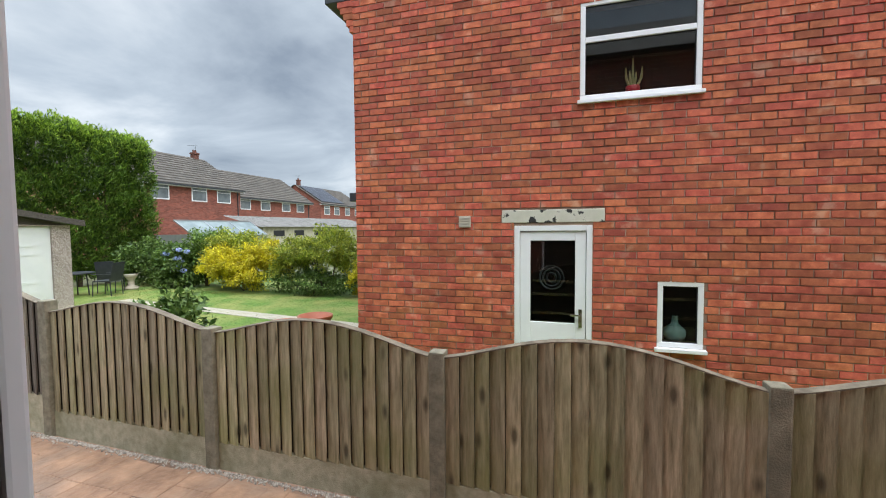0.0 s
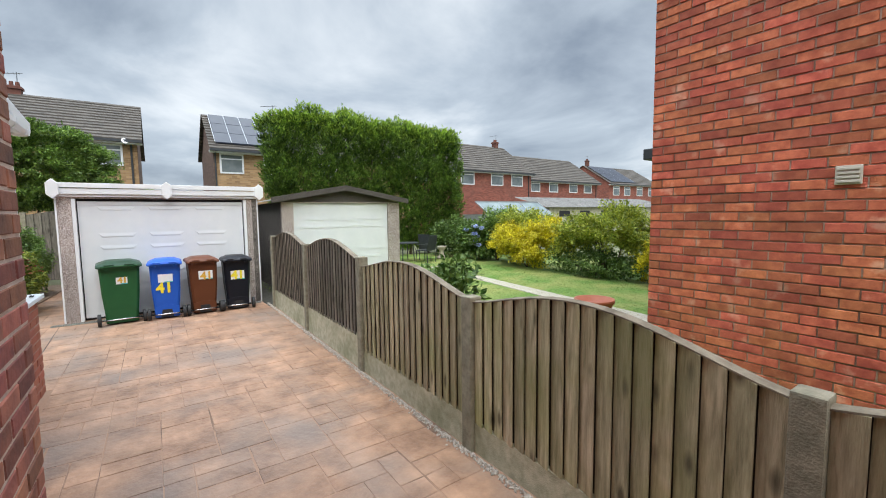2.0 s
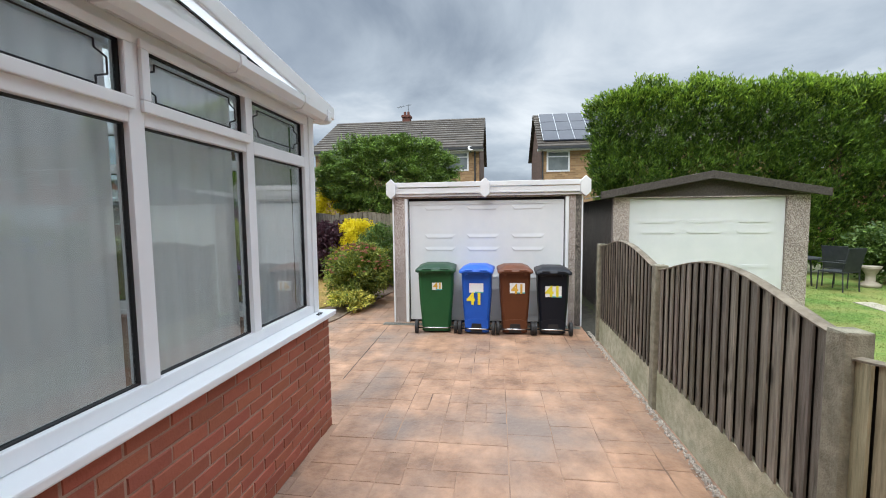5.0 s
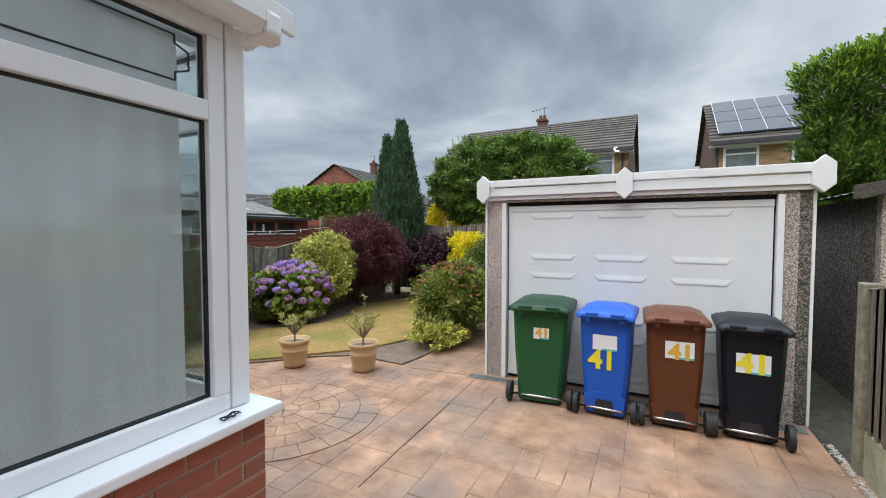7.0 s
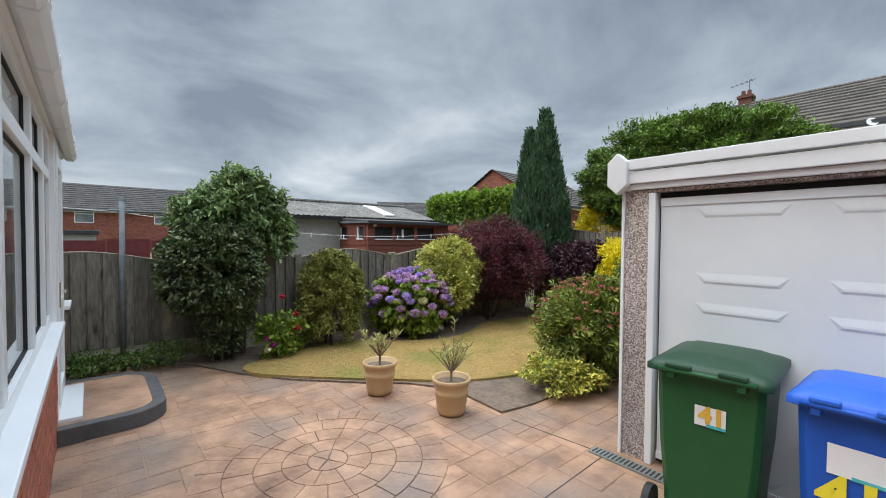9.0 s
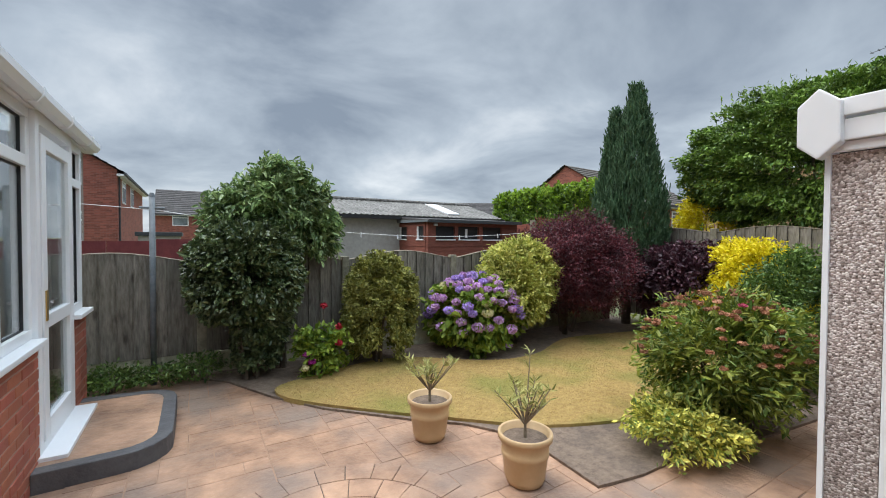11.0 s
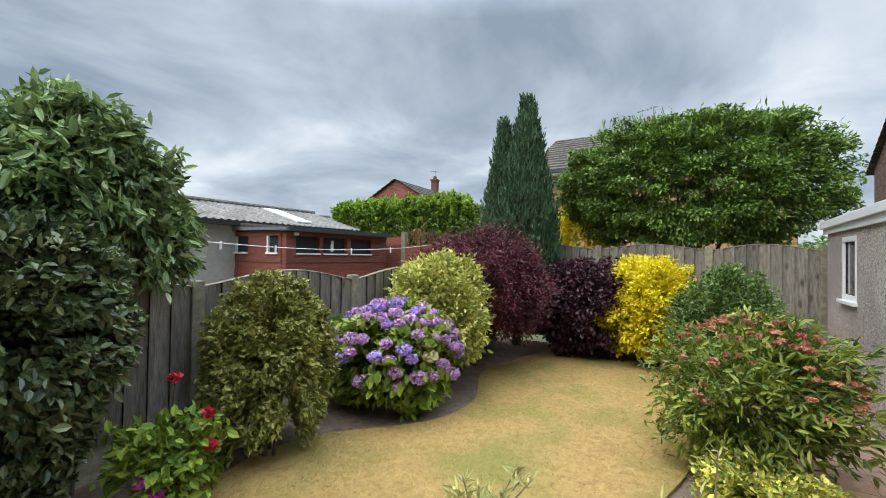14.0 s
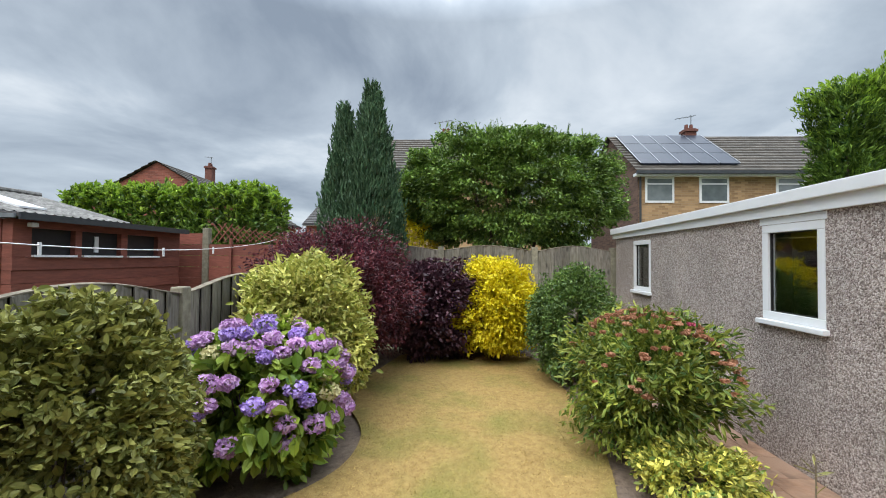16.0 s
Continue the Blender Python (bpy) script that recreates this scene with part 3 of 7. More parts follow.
def lay_bricks():
    rng = random.Random(7)
    for wall, axis, u0, u1, face, out, z0, z1, holes, mats, near, course, length, joint, proud in PENDING:
        h, verts, faces, count = course - joint, [], [], 0
        shared = {}
        rows = int((z1 - z0) / course + 0.01)
        for i in range(rows):
            zb = z0 + i * course
            u = u0 - (length / 2 if i % 2 else 0)
            while u < u1 - 0.02:
                a, b = max(u, u0), min(u + length - joint, u1)
                u += length
                cuts = [(a, b)]
                for ha, hb, hc, hd in holes:
                    if hc < zb + h * 0.6 and hd > zb + h * 0.4:
                        nxt = []
                        for p, q in cuts:
                            if q <= ha or p >= hb:
                                nxt.append((p, q))
                            else:
                                nxt += [s for s in ((p, ha - 0.005), (hb + 0.005, q)) if s[1] - s[0] > 0.03]
                        cuts = nxt
                for p, q in cuts:
                    if q - p < 0.03:
                        continue
                    dp = proud + rng.uniform(-0.002, 0.002)
                    full = abs(q - p - (length - joint)) < 1e-3
                    zj = rng.uniform(-0.0015, 0.0015)
                    e = 0.004
                    lo, hi = 0.0, dp
                    w = (q - p) / 2
                    vs = [(-w, lo, 0), (w, lo, 0), (w, lo, h), (-w, lo, h), (-w + e, hi, e), (w - e, hi, e), (w - e, hi, h - e), (-w + e, hi, h - e)]
                    fs = [(0, 1, 5, 4), (1, 2, 6, 5), (2, 3, 7, 6), (3, 0, 4, 7), (4, 5, 6, 7)]
                    mid = (p + q) / 2

                    def local(v):
                        return (v[0], v[1] * out, v[2]) if axis == "x" else (v[1] * out, v[0], v[2])
                    at = (mid, face, zb + zj) if axis == "x" else (face, mid, zb + zj)
                    flip = (out > 0) == (axis == "x")
                    ff = [f[::-1] for f in fs] if flip else fs
                    if full and near and near[0] <= mid <= near[1] and near[2] <= zb <= near[3] and count < 300:
                        key = rng.randrange(3)
                        if key not in shared:
                            jig = [(v[0] + rng.uniform(-0.0025, 0.0025), v[1], v[2] + rng.uniform(-0.0025, 0.0025)) if k > 3 else v for k, v in enumerate(vs)]
                            me = bpy.data.meshes.new("brick")
                            me.from_pydata([local(v) for v in jig], [], ff)
                            me.materials.append(mats[0])
                            shared[key] = me
                        b_ob = new("brick", shared[key])
                        b_ob.parent = wall
                        b_ob.location = at
                        count += 1
                    else:
                        base = len(verts)
                        verts += [tuple(c + d for c, d in zip(local(v), at)) for v in vs]
                        faces += [tuple(base + k for k in f) for f in ff]
        if verts:
            raw("brick_courses", verts, faces, mats[1], wall, kind="stuff")


def leaf_mesh(name, P, N, size, material, parent, rng, aspect=0.5, droop=0.2, wild=0.7, kind="", label="", fine=False):
    """Many small folded leaves at P that point out along N."""
    n = len(P)
    d = N + rng.normal(0, wild, (n, 3))
    d[:, 2] -= droop
    d /= np.linalg.norm(d, axis=1)[:, None] + 1e-9
    s = np.cross(d, rng.normal(0, 1, (n, 3)) + np.array([0, 0, 1.2]))
    s /= np.linalg.norm(s, axis=1)[:, None] + 1e-9
    up = np.cross(s, d)
    L = size * rng.uniform(0.75, 1.45, (n, 1))
    W = L * aspect * rng.uniform(0.8, 1.1, (n, 1))
    if fine:
        # pointed oval with a folded midrib
        V = np.empty((n, 6, 3))
        V[:, 0] = P - d * L * 0.5
        V[:, 1] = P - d * L * 0.16 + s * W * 0.46 + up * W * 0.16
        V[:, 2] = P + d * L * 0.20 + s * W * 0.40 + up * W * 0.12
        V[:, 3] = P + d * L * 0.5 - up * W * 0.10
        V[:, 4] = P + d * L * 0.20 - s * W * 0.40 + up * W * 0.12
        V[:, 5] = P - d * L * 0.16 - s * W * 0.46 + up * W * 0.16
        tri = np.array([[0, 1, 2], [0, 2, 3], [0, 3, 4], [0, 4, 5]])
    else:
        V = np.empty((n, 4, 3))
        V[:, 0] = P - d * L * 0.5
        V[:, 1] = P + s * W * 0.5 + up * W * 0.18
        V[:, 2] = P + d * L * 0.5
        V[:, 3] = P - s * W * 0.5 + up * W * 0.18
        tri = np.array([[0, 1, 2], [0, 2, 3]])
    F = (np.arange(n)[:, None, None] * V.shape[1] + tri[None]).reshape(-1, 3)
    return raw(name, V.reshape(-1, 3), F, material, parent, label, kind)


def crown_points(c, r, n, rng, power=2.0, clumps=120, spread=0.12, low=-0.75, fill=0.35, ragged=0.12):
    """Points on and in a rounded, uneven crown, gathered in clumps, with the way out at each."""
    c, r = np.array(c, float), np.array(r, float)
    k = rng.normal(0, 1, (clumps * 3, 3))
    k /= np.linalg.norm(k, axis=1)[:, None]
    k = k[k[:, 2] > low][:clumps]
    k /= (np.abs(k) ** power).sum(1)[:, None] ** (1 / power)
    bumps = np.array([noise.noise(Vector((p[0] * 2.2 + c[0] * 3, p[1] * 2.2 + c[1], p[2] * 2.2))) for p in k])
    K = k * (0.96 + ragged * bumps[:, None] + rng.uniform(-ragged, ragged * 0.6, (len(k), 1)))
    idx = rng.integers(0, len(K), n)
    P = K[idx] + np.clip(rng.normal(0, spread, (n, 3)), -1.6 * spread, 1.6 * spread)
    inner = rng.random(n) < fill
    P[inner] *= rng.uniform(0.55, 0.95, (inner.sum(), 1))
    N = P / (np.linalg.norm(P, axis=1)[:, None] + 1e-9)
    return c + P * r, N


def stems(base, c, r, n, rng, thick=0.02, material=None, parent=None, name="stem"):
    """Tapered limbs from the ground into a crown."""
    for i in range(n):
        bm = bmesh.new()
        a = rng.uniform(0, math.tau)
        b0 = Vector(base) + Vector((math.cos(a), math.sin(a), 0)) * 0.12 * r[0]
        e = Vector(c) + Vector((math.cos(a) * r[0] * rng.uniform(0.2, 0.75), math.sin(a) * r[1] * rng.uniform(0.2, 0.75), r[2] * rng.uniform(-0.2, 0.6)))
        m = b0.lerp(e, 0.5) + Vector((rng.normal(0, 0.04), rng.normal(0, 0.04), 0.05))
        tube(bm, b0, m, thick, thick * 0.7, 6), tube(bm, m, e, thick * 0.7, thick * 0.2, 6)
        part(name, bm, material or M_BARK, parent)


def shrub(name, label, base, c, r, count, size, leafm, seed, category="shrub", power=2.0, clumps=140, spread=0.12, low=-0.8,
          fill=0.35, ragged=0.12, aspect=0.5, droop=0.2, wild=0.7, nst=7, thick=0.018, group="", lobes=()):
    """A bush: limbs, and a crown of many leaves; lobes are further crowns (centre, radii, leaves)."""
    rng = np.random.default_rng(seed)
    ob = thing(name, base, label, category, group)
    stems(base, c, r, nst, rng, thick, parent=ob, name="stem")
    n = int(count * 1.45)
    P, N = crown_points(c, r, n, rng, power, clumps, spread, low, fill, ragged)
    for lc, lr, ln in lobes:
        P2, N2 = crown_points(lc, lr, int(ln * 1.45), rng, power, clumps, spread, low, fill, ragged)
        P, N = np.concatenate([P, P2]), np.concatenate([N, N2])
    keep = P[:, 2] > base[2] + 0.02
    leaf_mesh("crown", P[keep], N[keep], size, leafm, ob, rng, aspect, droop, wild, fine=-9.5 < base[0] < -3 and base[1] < 1)
    return ob


def block_hedge(name, label, x0, x1, y0, y1, z0, z1, n, size, leafm, seed, aspect=0.35, droop=0.1, wild=0.6, bumpy=0.25, depth=0.35, spray=0.28, topleaf=None):
    """A clipped hedge with an uneven face and tufts that stand out."""
    rng = np.random.default_rng(seed)
    ob = thing(name, ((x0 + x1) / 2, (y0 + y1) / 2, 0), label, "hedge")
    c = np.array([(x0 + x1) / 2, (y0 + y1) / 2, (z0 + z1) / 2])
    h = np.array([(x1 - x0) / 2, (y1 - y0) / 2, (z1 - z0) / 2])
    for k in range(max(2, int((y1 - y0) / 0.9))):
        ty = y0 + (k + 0.5) * 0.9
        part("trunk", rod((c[0], ty, 0), (c[0] + rng.uniform(-0.2, 0.2), ty, z1 * 0.8), 0.07, 0.02, n=7), M_BARK, ob)
    area = np.array([h[1] * h[2], h[1] * h[2], h[0] * h[2], h[0] * h[2], h[0] * h[1] * 1.2])
    face = rng.choice(5, n, p=area / area.sum())
    u = rng.uniform(-1, 1, (n, 3))
    nrm = np.zeros((n, 3))
    for f, (ax, sg) in enumerate(((0, 1), (0, -1), (1, 1), (1, -1), (2, 1))):
        m = face == f
        u[m, ax] = sg
        nrm[m, ax] = sg
    # round the long edges
    u /= (np.abs(u) ** 9).sum(1)[:, None] ** (1 / 9)
    P = c + u * h
    off = np.array([noise.noise(Vector((p[0] * 0.9, p[1] * 0.9, p[2] * 0.9))) + 0.9 * noise.noise(Vector((p[0] * 2.6, p[1] * 2.6, p[2] * 1.9))) for p in P])
    P = P + nrm * (off[:, None] * bumpy - np.abs(rng.normal(0, depth, (n, 1))) * 0.3)
    # each point carries a spray that fans out and up
    per = 14
    way = nrm * 0.7 + np.array([0, 0, 0.75]) + rng.normal(0, 0.35, (n, 3))
    way /= np.linalg.norm(way, axis=1)[:, None]
    reach = spray * rng.uniform(0.5, 1.3, (n, 1))
    f = rng.uniform(0, 1, (n, per, 1))
    Q = P[:, None] + way[:, None] * reach[:, None] * f + rng.normal(0, 0.28, (n, per, 3)) * reach[:, None] * (1.05 - f)
    D = way[:, None] + rng.normal(0, 0.3, (n, per, 3))
    Q, D = Q.reshape(-1, 3), D.reshape(-1, 3)
    # spray tips near the top take a brighter leaf colour
    if topleaf is not None:
        tip = (f.reshape(-1) > 0.55) & (Q[:, 2] > z1 - 0.55 + rng.normal(0, 0.3, len(Q)))
        leaf_mesh("top_tips", Q[tip], D[tip], size, topleaf, ob, rng, aspect, droop, wild, label="brighter yellow-green tips along the top")
        Q, D = Q[~tip], D[~tip]
    leaf_mesh("crown", Q, D, size, leafm, ob, rng, aspect, droop, wild)
    return ob

# ---- ground ----


def inside(x, y, ring):
    hit = False
    for (ax, ay), (bx, by) in zip(ring, ring[1:] + ring[:1]):
        if (ay > y) != (by > y) and x < (bx - ax) * (y - ay) / (by - ay) + ax:
            hit = not hit
    return hit


def blades(name, box4, ring, z, n, height, material, parent, seed):
    rng = np.random.default_rng(seed)
    pts = [(x, y) for x, y in zip(rng.uniform(box4[0], box4[1], n), rng.uniform(box4[2], box4[3], n)) if ring is None or inside(x, y, ring)]
    P = np.array([(x, y, z) for x, y in pts])
    m = len(P)
    a = rng.uniform(0, math.tau, m)
    w = np.stack([np.cos(a), np.sin(a), 0 * a], 1) * 0.0035
    lean = np.concatenate([rng.normal(0, 1.3, (m, 2)), np.ones((m, 1)) * 0.8], 1) * height * rng.uniform(0.5, 1.3, (m, 1))
    V = np.stack([P - w, P + w, P + lean], 1).reshape(-1, 3)
    return raw(name, V, np.arange(3 * m).reshape(-1, 3), material, parent, kind="stuff")


tagged(part("ground", cuboid(-1500, 1500, -1500, 1500, -0.3, -0.05), M_GROUND), "rough green and brown ground reaching the horizon", "ground", kind="structure")
FY = 4.28  # fence line beside the drive
drive = tagged(part("pavement", cuboid(-12.6, 8, -4.3, 4.34, -0.12, -0.0035), M_JOINT),
               "stamped concrete drive and patio in terracotta and buff", "pavement", kind="structure")
tagged(part("ground_lawn_beyond", cuboid(-14, 9, 4.36, 16, -0.2, 0.0), M_GRASS), "green mown lawn with dry patches", "lawn", kind="structure")
tagged(blades("grass_blades", (-11.5, 1.5, 4.5, 11.8), None, 0.0, 70000, 0.035, M_GRASS, None, 6), "mown green grass blades with dry tips", "grass", kind="stuff")
tagged(part("pavement_side_strip", cuboid(-13.9, -6.58, 4.165, 4.72, -0.1, 0.006), M_DIRTSHADE), "dirty concrete strip between two garages, shade in its dark colour", "pavement", kind="structure")
part_path = prism([(-9.5, 9.75), (-1.0, 8.55), (2.0, 8.3), (2.0, 8.75), (-1.0, 9.0), (-9.5, 10.1)], "z", 0.0, 0.012)
tagged(part("pavement_path", part_path, M_PATH), "narrow pale concrete path across a lawn", "path", kind="structure")

# soil beds and lawn lie a little higher than the patio
bed = [(-2.0, -4.3), (-2.0, -4.05), (-3.8, -4.08), (-4.55, -4.02), (-5.05, -3.5), (-5.42, -2.75), (-5.8, -2.18), (-6.43, -1.53), (-6.8, -1.2), (-7.12, -0.72), (-7.08, -0.4),
       (-7.05, 0.05), (-7.45, 0.12), (-7.9, 0.12), (-9.0, 0.32), (-10.2, 0.45), (-12.6, 0.6), (-12.6, -4.3)]
tagged(part("ground_bed", prism(bed, "z", -0.05, 0.022), M_SOIL), "bare dry grey-brown soil of the garden beds", "soil", kind="structure")
LAWN = [(-5.45, -2.98), (-5.47, -2.62), (-5.8, -2.22), (-6.06, -1.96), (-6.45, -1.57), (-6.8, -1.25), (-7.25, -0.82), (-7.65, -0.62), (-8.2, -0.44), (-9.0, -0.3),
        (-10.5, -0.26), (-12.2, -0.35), (-12.45, -0.9), (-12.4, -2.5), (-11.3, -2.75), (-10.1, -3.0), (-9.6, -2.82), (-9.2, -2.6), (-8.85, -2.48), (-8.4, -2.48), (-8.05, -2.62), (-7.7, -2.92), (-7.38, -3.2),
        (-6.9, -3.38), (-6.4, -3.28), (-5.9, -3.12)]


def smooth_ring(pts, rounds=2):
    for _ in range(rounds):
        pts = [q for a, b in zip(pts, pts[1:] + pts[:1]) for q in ((0.75 * a[0] + 0.25 * b[0], 0.75 * a[1] + 0.25 * b[1]), (0.25 * a[0] + 0.75 * b[0], 0.25 * a[1] + 0.75 * b[1]))]
    return pts


LAWN = smooth_ring(LAWN)
lawn = tagged(part("ground_lawn", prism(LAWN, "z", -0.02, 0.05), M_LAWN), "straw-coloured drought-dry lawn with green patches", "lawn", kind="structure")


tagged(blades("grass_blades", (-12.5, -5.4, -3.4, -0.2), LAWN, 0.048, 110000, 0.014, M_BLADE, None, 3), "short dry straw and green grass blades", "grass", kind="stuff")

# ---- neighbour's brick house across the fence ----
NY = 6.8
n_holes = [(1.60, 2.50, 0.0, 1.93), (2.35, 3.58, 3.36, 4.46), (3.19, 3.645, 0.56, 1.30)]
wall_n = slab("wall_north", "x", -0.55, 9.0, NY, NY + 0.28, -0.1, 7.2, n_holes, M_MORTARD, "red brick side wall of a neighbouring house")
brickwork(wall_n, "x", -0.55, 9.0, NY, -1, 0.02, 7.2, n_holes + [(1.45, 2.63, 1.965, 2.12)], (M_BRICK, M_BRICKJ), (0.2, 5.2, 0.9, 3.2), proud=0.011)
wall_nr = slab("wall_north_return", "y", NY + 0.28, 16.0, -0.55, -0.27, -0.1, 5.0, [], M_REDFAR, "red brick rear wall of the neighbouring house")
slab("wall_north_inner", "x", -0.27, 9.0, NY + 2.6, NY + 2.7, -0.1, 7.2, [], M_ROOMSHADE, "inner wall of the neighbouring house, painted near black as room shade")
slab("floor_north_upper", "x", -0.27, 9.0, NY + 0.28, NY + 2.6, 2.9, 3.0, [], M_ROOMSHADE, "dark floor inside the neighbouring house", category="floor")
tagged(part("roof_north", prism([(NY - 0.25, 7.2), (16.2, 7.2), (11.5, 9.6)], "x", -0.8, 9.2), M_ROOFC), "brown tiled roof of the neighbouring house", "roof", kind="structure")
corb = thing("corbelled_eave", (-0.7, NY + 0.14, 4.6), "stepped red brick corbel under a gutter end", "eave")
for i in range(5):
    part("brick", cuboid(-0.56 - 0.045 * (i + 1), -0.55, NY, NY + 0.28, 4.55 + i * 0.085, 4.625 + i * 0.085), M_BRICK, corb, bevel=0.003)
part("fascia", cuboid(-0.98, -0.55, NY + 0.01, 16, 4.98, 5.12), M_GREYPL, corb, "black fascia board", bevel=0.01)
gut_end = thing("gutter_outlet", (-0.7, 7.2, 2.4), "black plastic gutter end on a rear wall", "gutter")
part("box", cuboid(-0.74, -0.555, 6.95, 7.5, 2.30, 2.42), M_GREYPL, gut_end, bevel=0.012)
part("spout", rod((-0.65, 7.1, 2.3), (-0.65, 7.1, 0.0), 0.035), M_GREYPL, gut_end, smooth=True)


def framed_window(name, axis, u0, u1, face, out, z0, z1, label, rows=None, cols=None, fr=0.055, depth=0.06, sill=0.0, category="window", kind="structure", glass=M_GLASS, group="", back=None):
    """White frame round panes: mullions at cols, transoms at rows. It stands proud of face by 4 mm and reaches into the wall."""
    a, b = (face + out * 0.004, face - out * depth)
    mid = (face - out * depth * 0.5)

    def bx(p, q, s, t, d0=None, d1=None):
        d0, d1 = (a, b) if d0 is None else (d0, d1)
        return cuboid(p, q, d0, d1, s, t) if axis == "x" else cuboid(d0, d1, p, q, s, t)
    loc = ((u0 + u1) / 2, face, z0) if axis == "x" else (face, (u0 + u1) / 2, z0)
    cols = sorted(cols or [])
    ob = thing(name, loc, label, category, group, kind)
    part("window_frame", bx(u0, u1, z0, z0 + fr), M_UPVC, ob, bevel=0.006)
    part("window_frame", bx(u0, u1, z1 - fr, z1), M_UPVC, ob, bevel=0.006)
    part("window_frame", bx(u0, u0 + fr, z0 + fr, z1 - fr), M_UPVC, ob, bevel=0.006)
    part("window_frame", bx(u1 - fr, u1, z0 + fr, z1 - fr), M_UPVC, ob, bevel=0.006)
    us = [u0 + fr] + [v for c in (cols or []) for v in (c - fr * 0.55, c + fr * 0.55)] + [u1 - fr]
    zs = [z0 + fr] + [v for r in (rows or []) for v in (r - fr * 0.55, r + fr * 0.55)] + [z1 - fr]
    for c in cols or []:
        part("mullion", bx(c - fr * 0.55, c + fr * 0.55, z0 + fr, z1 - fr), M_UPVC, ob, bevel=0.005)
    for i in range(0, len(us), 2):
        for r in rows or []:
            part("transom", bx(us[i], us[i + 1], r - fr * 0.55, r + fr * 0.55), M_UPVC, ob, bevel=0.005)
        for j in range(0, len(zs), 2):
            g = 0.007
            p, q, s, t = us[i], us[i + 1], zs[j], zs[j + 1]
            bm = bmesh.new()
            for e in ((p, q, s, s + g), (p, q, t - g, t), (p, p + g, s + g, t - g), (q - g, q, s + g, t - g)):
                d0, d1 = mid + out * 0.012, mid - out * 0.012
                box(bm, e[0], e[1], d0, d1, e[2], e[3]) if axis == "x" else box(bm, d0, d1, e[0], e[1], e[2], e[3])
            part("gasket", bm, M_GASKET, ob)
            pane = part("pane", bx(p + g, q - g, s + g, t - g, mid + out * 0.003, mid - out * 0.003), glass, ob)
            pane.visible_shadow = False
    if sill:
        part("window_sill", bx(u0 - 0.03, u1 + 0.03, z0 - 0.045, z0 - 0.002, face + out * sill, face - out * depth), M_UPVC, ob, bevel=0.008)
    return ob


framed_window("window_1", "x", 2.35, 3.58, NY, -1, 3.36, 4.46, "white upvc window with a dark room behind", rows=[4.03], sill=0.05)
framed_window("window_2", "x", 3.19, 3.645, NY, -1, 0.56, 1.30, "small white upvc window above a white sill", sill=0.07)
# back door: white frame, tall dark pane
bd = thing("door_1", (2.05, NY, 0), "white upvc back door with a dark glass pane", "door", kind="structure")
for c in ((1.60, 1.665, 0, 1.93), (2.435, 2.50, 0, 1.93), (1.665, 2.435, 1.865, 1.93), (1.665, 2.435, 0, 0.06)):
    part("door_frame", cuboid(c[0], c[1], NY - 0.004, NY + 0.08, c[2], c[3]), M_UPVC, bd, bevel=0.006)
for c in ((1.67, 1.79, 0.07, 1.86), (2.31, 2.43, 0.07, 1.86), (1.79, 2.31, 1.75, 1.86), (1.79, 2.31, 0.07, 0.76)):
    part("stile", cuboid(c[0], c[1], NY + 0.015, NY + 0.07, c[2], c[3]), M_UPVC, bd, bevel=0.006)
part("pane", cuboid(1.79, 2.31, NY + 0.04, NY + 0.046, 0.76, 1.75), M_GLASS, bd, "dark glass pane")
hb = part("door_handle", cuboid(2.35, 2.39, NY - 0.005, NY + 0.015, 0.72, 0.94), M_CHROME, bd, "chrome lever handle", bevel=0.004)
part("lever", cuboid(2.26, 2.385, NY - 0.04, NY - 0.02, 0.86, 0.88), M_CHROME, hb, bevel=0.004)
ring_bm = bmesh.new()
for k in range(26):
    a = k * math.tau / 26
    b = (k + 1) * math.tau / 26
    for rr in (0.055, 0.1, 0.14):
        tube(ring_bm, (2.04 + rr * math.cos(a), NY + 0.06, 1.30 + rr * math.sin(a)), (2.04 + rr * math.cos(b), NY + 0.06, 1.30 + rr * math.sin(b)), 0.012, n=5)
part("hanging", ring_bm, M_GREYPL, bd, "round grey woven hanging behind the pane")
lint = tagged(part("lintel", cuboid(1.45, 2.63, NY - 0.012, NY + 0.1, 1.965, 2.12), M_CREAM, bevel=0.008), "cream painted lintel with flaking black patches", "lintel", kind="structure")
vent = thing("wall_vent", (0.98, NY, 1.92), "cream square wall vent on red brick", "vent")
part("body", cuboid(0.905, 1.06, NY - 0.03, NY - 0.009, 1.915, 2.06), M_VENT, vent, bevel=0.006)
for i in range(4):
    part("slat", cuboid(0.92, 1.045, NY - 0.042, NY - 0.03, 1.93 + i * 0.032, 1.948 + i * 0.032), M_VENT, vent, bevel=0.003)
cact = thing("potted_cactus", (2.93, NY + 0.2, 3.40), "dry branching cactus in a red pot on a window sill", "plant")
part("pot", lathe([(0.001, 3.41), (0.065, 3.41), (0.08, 3.52), (0.07, 3.525), (0.001, 3.51)], 2.93, NY + 0.2, 20), M_REDPOT, cact, smooth=True)
cb = bmesh.new()
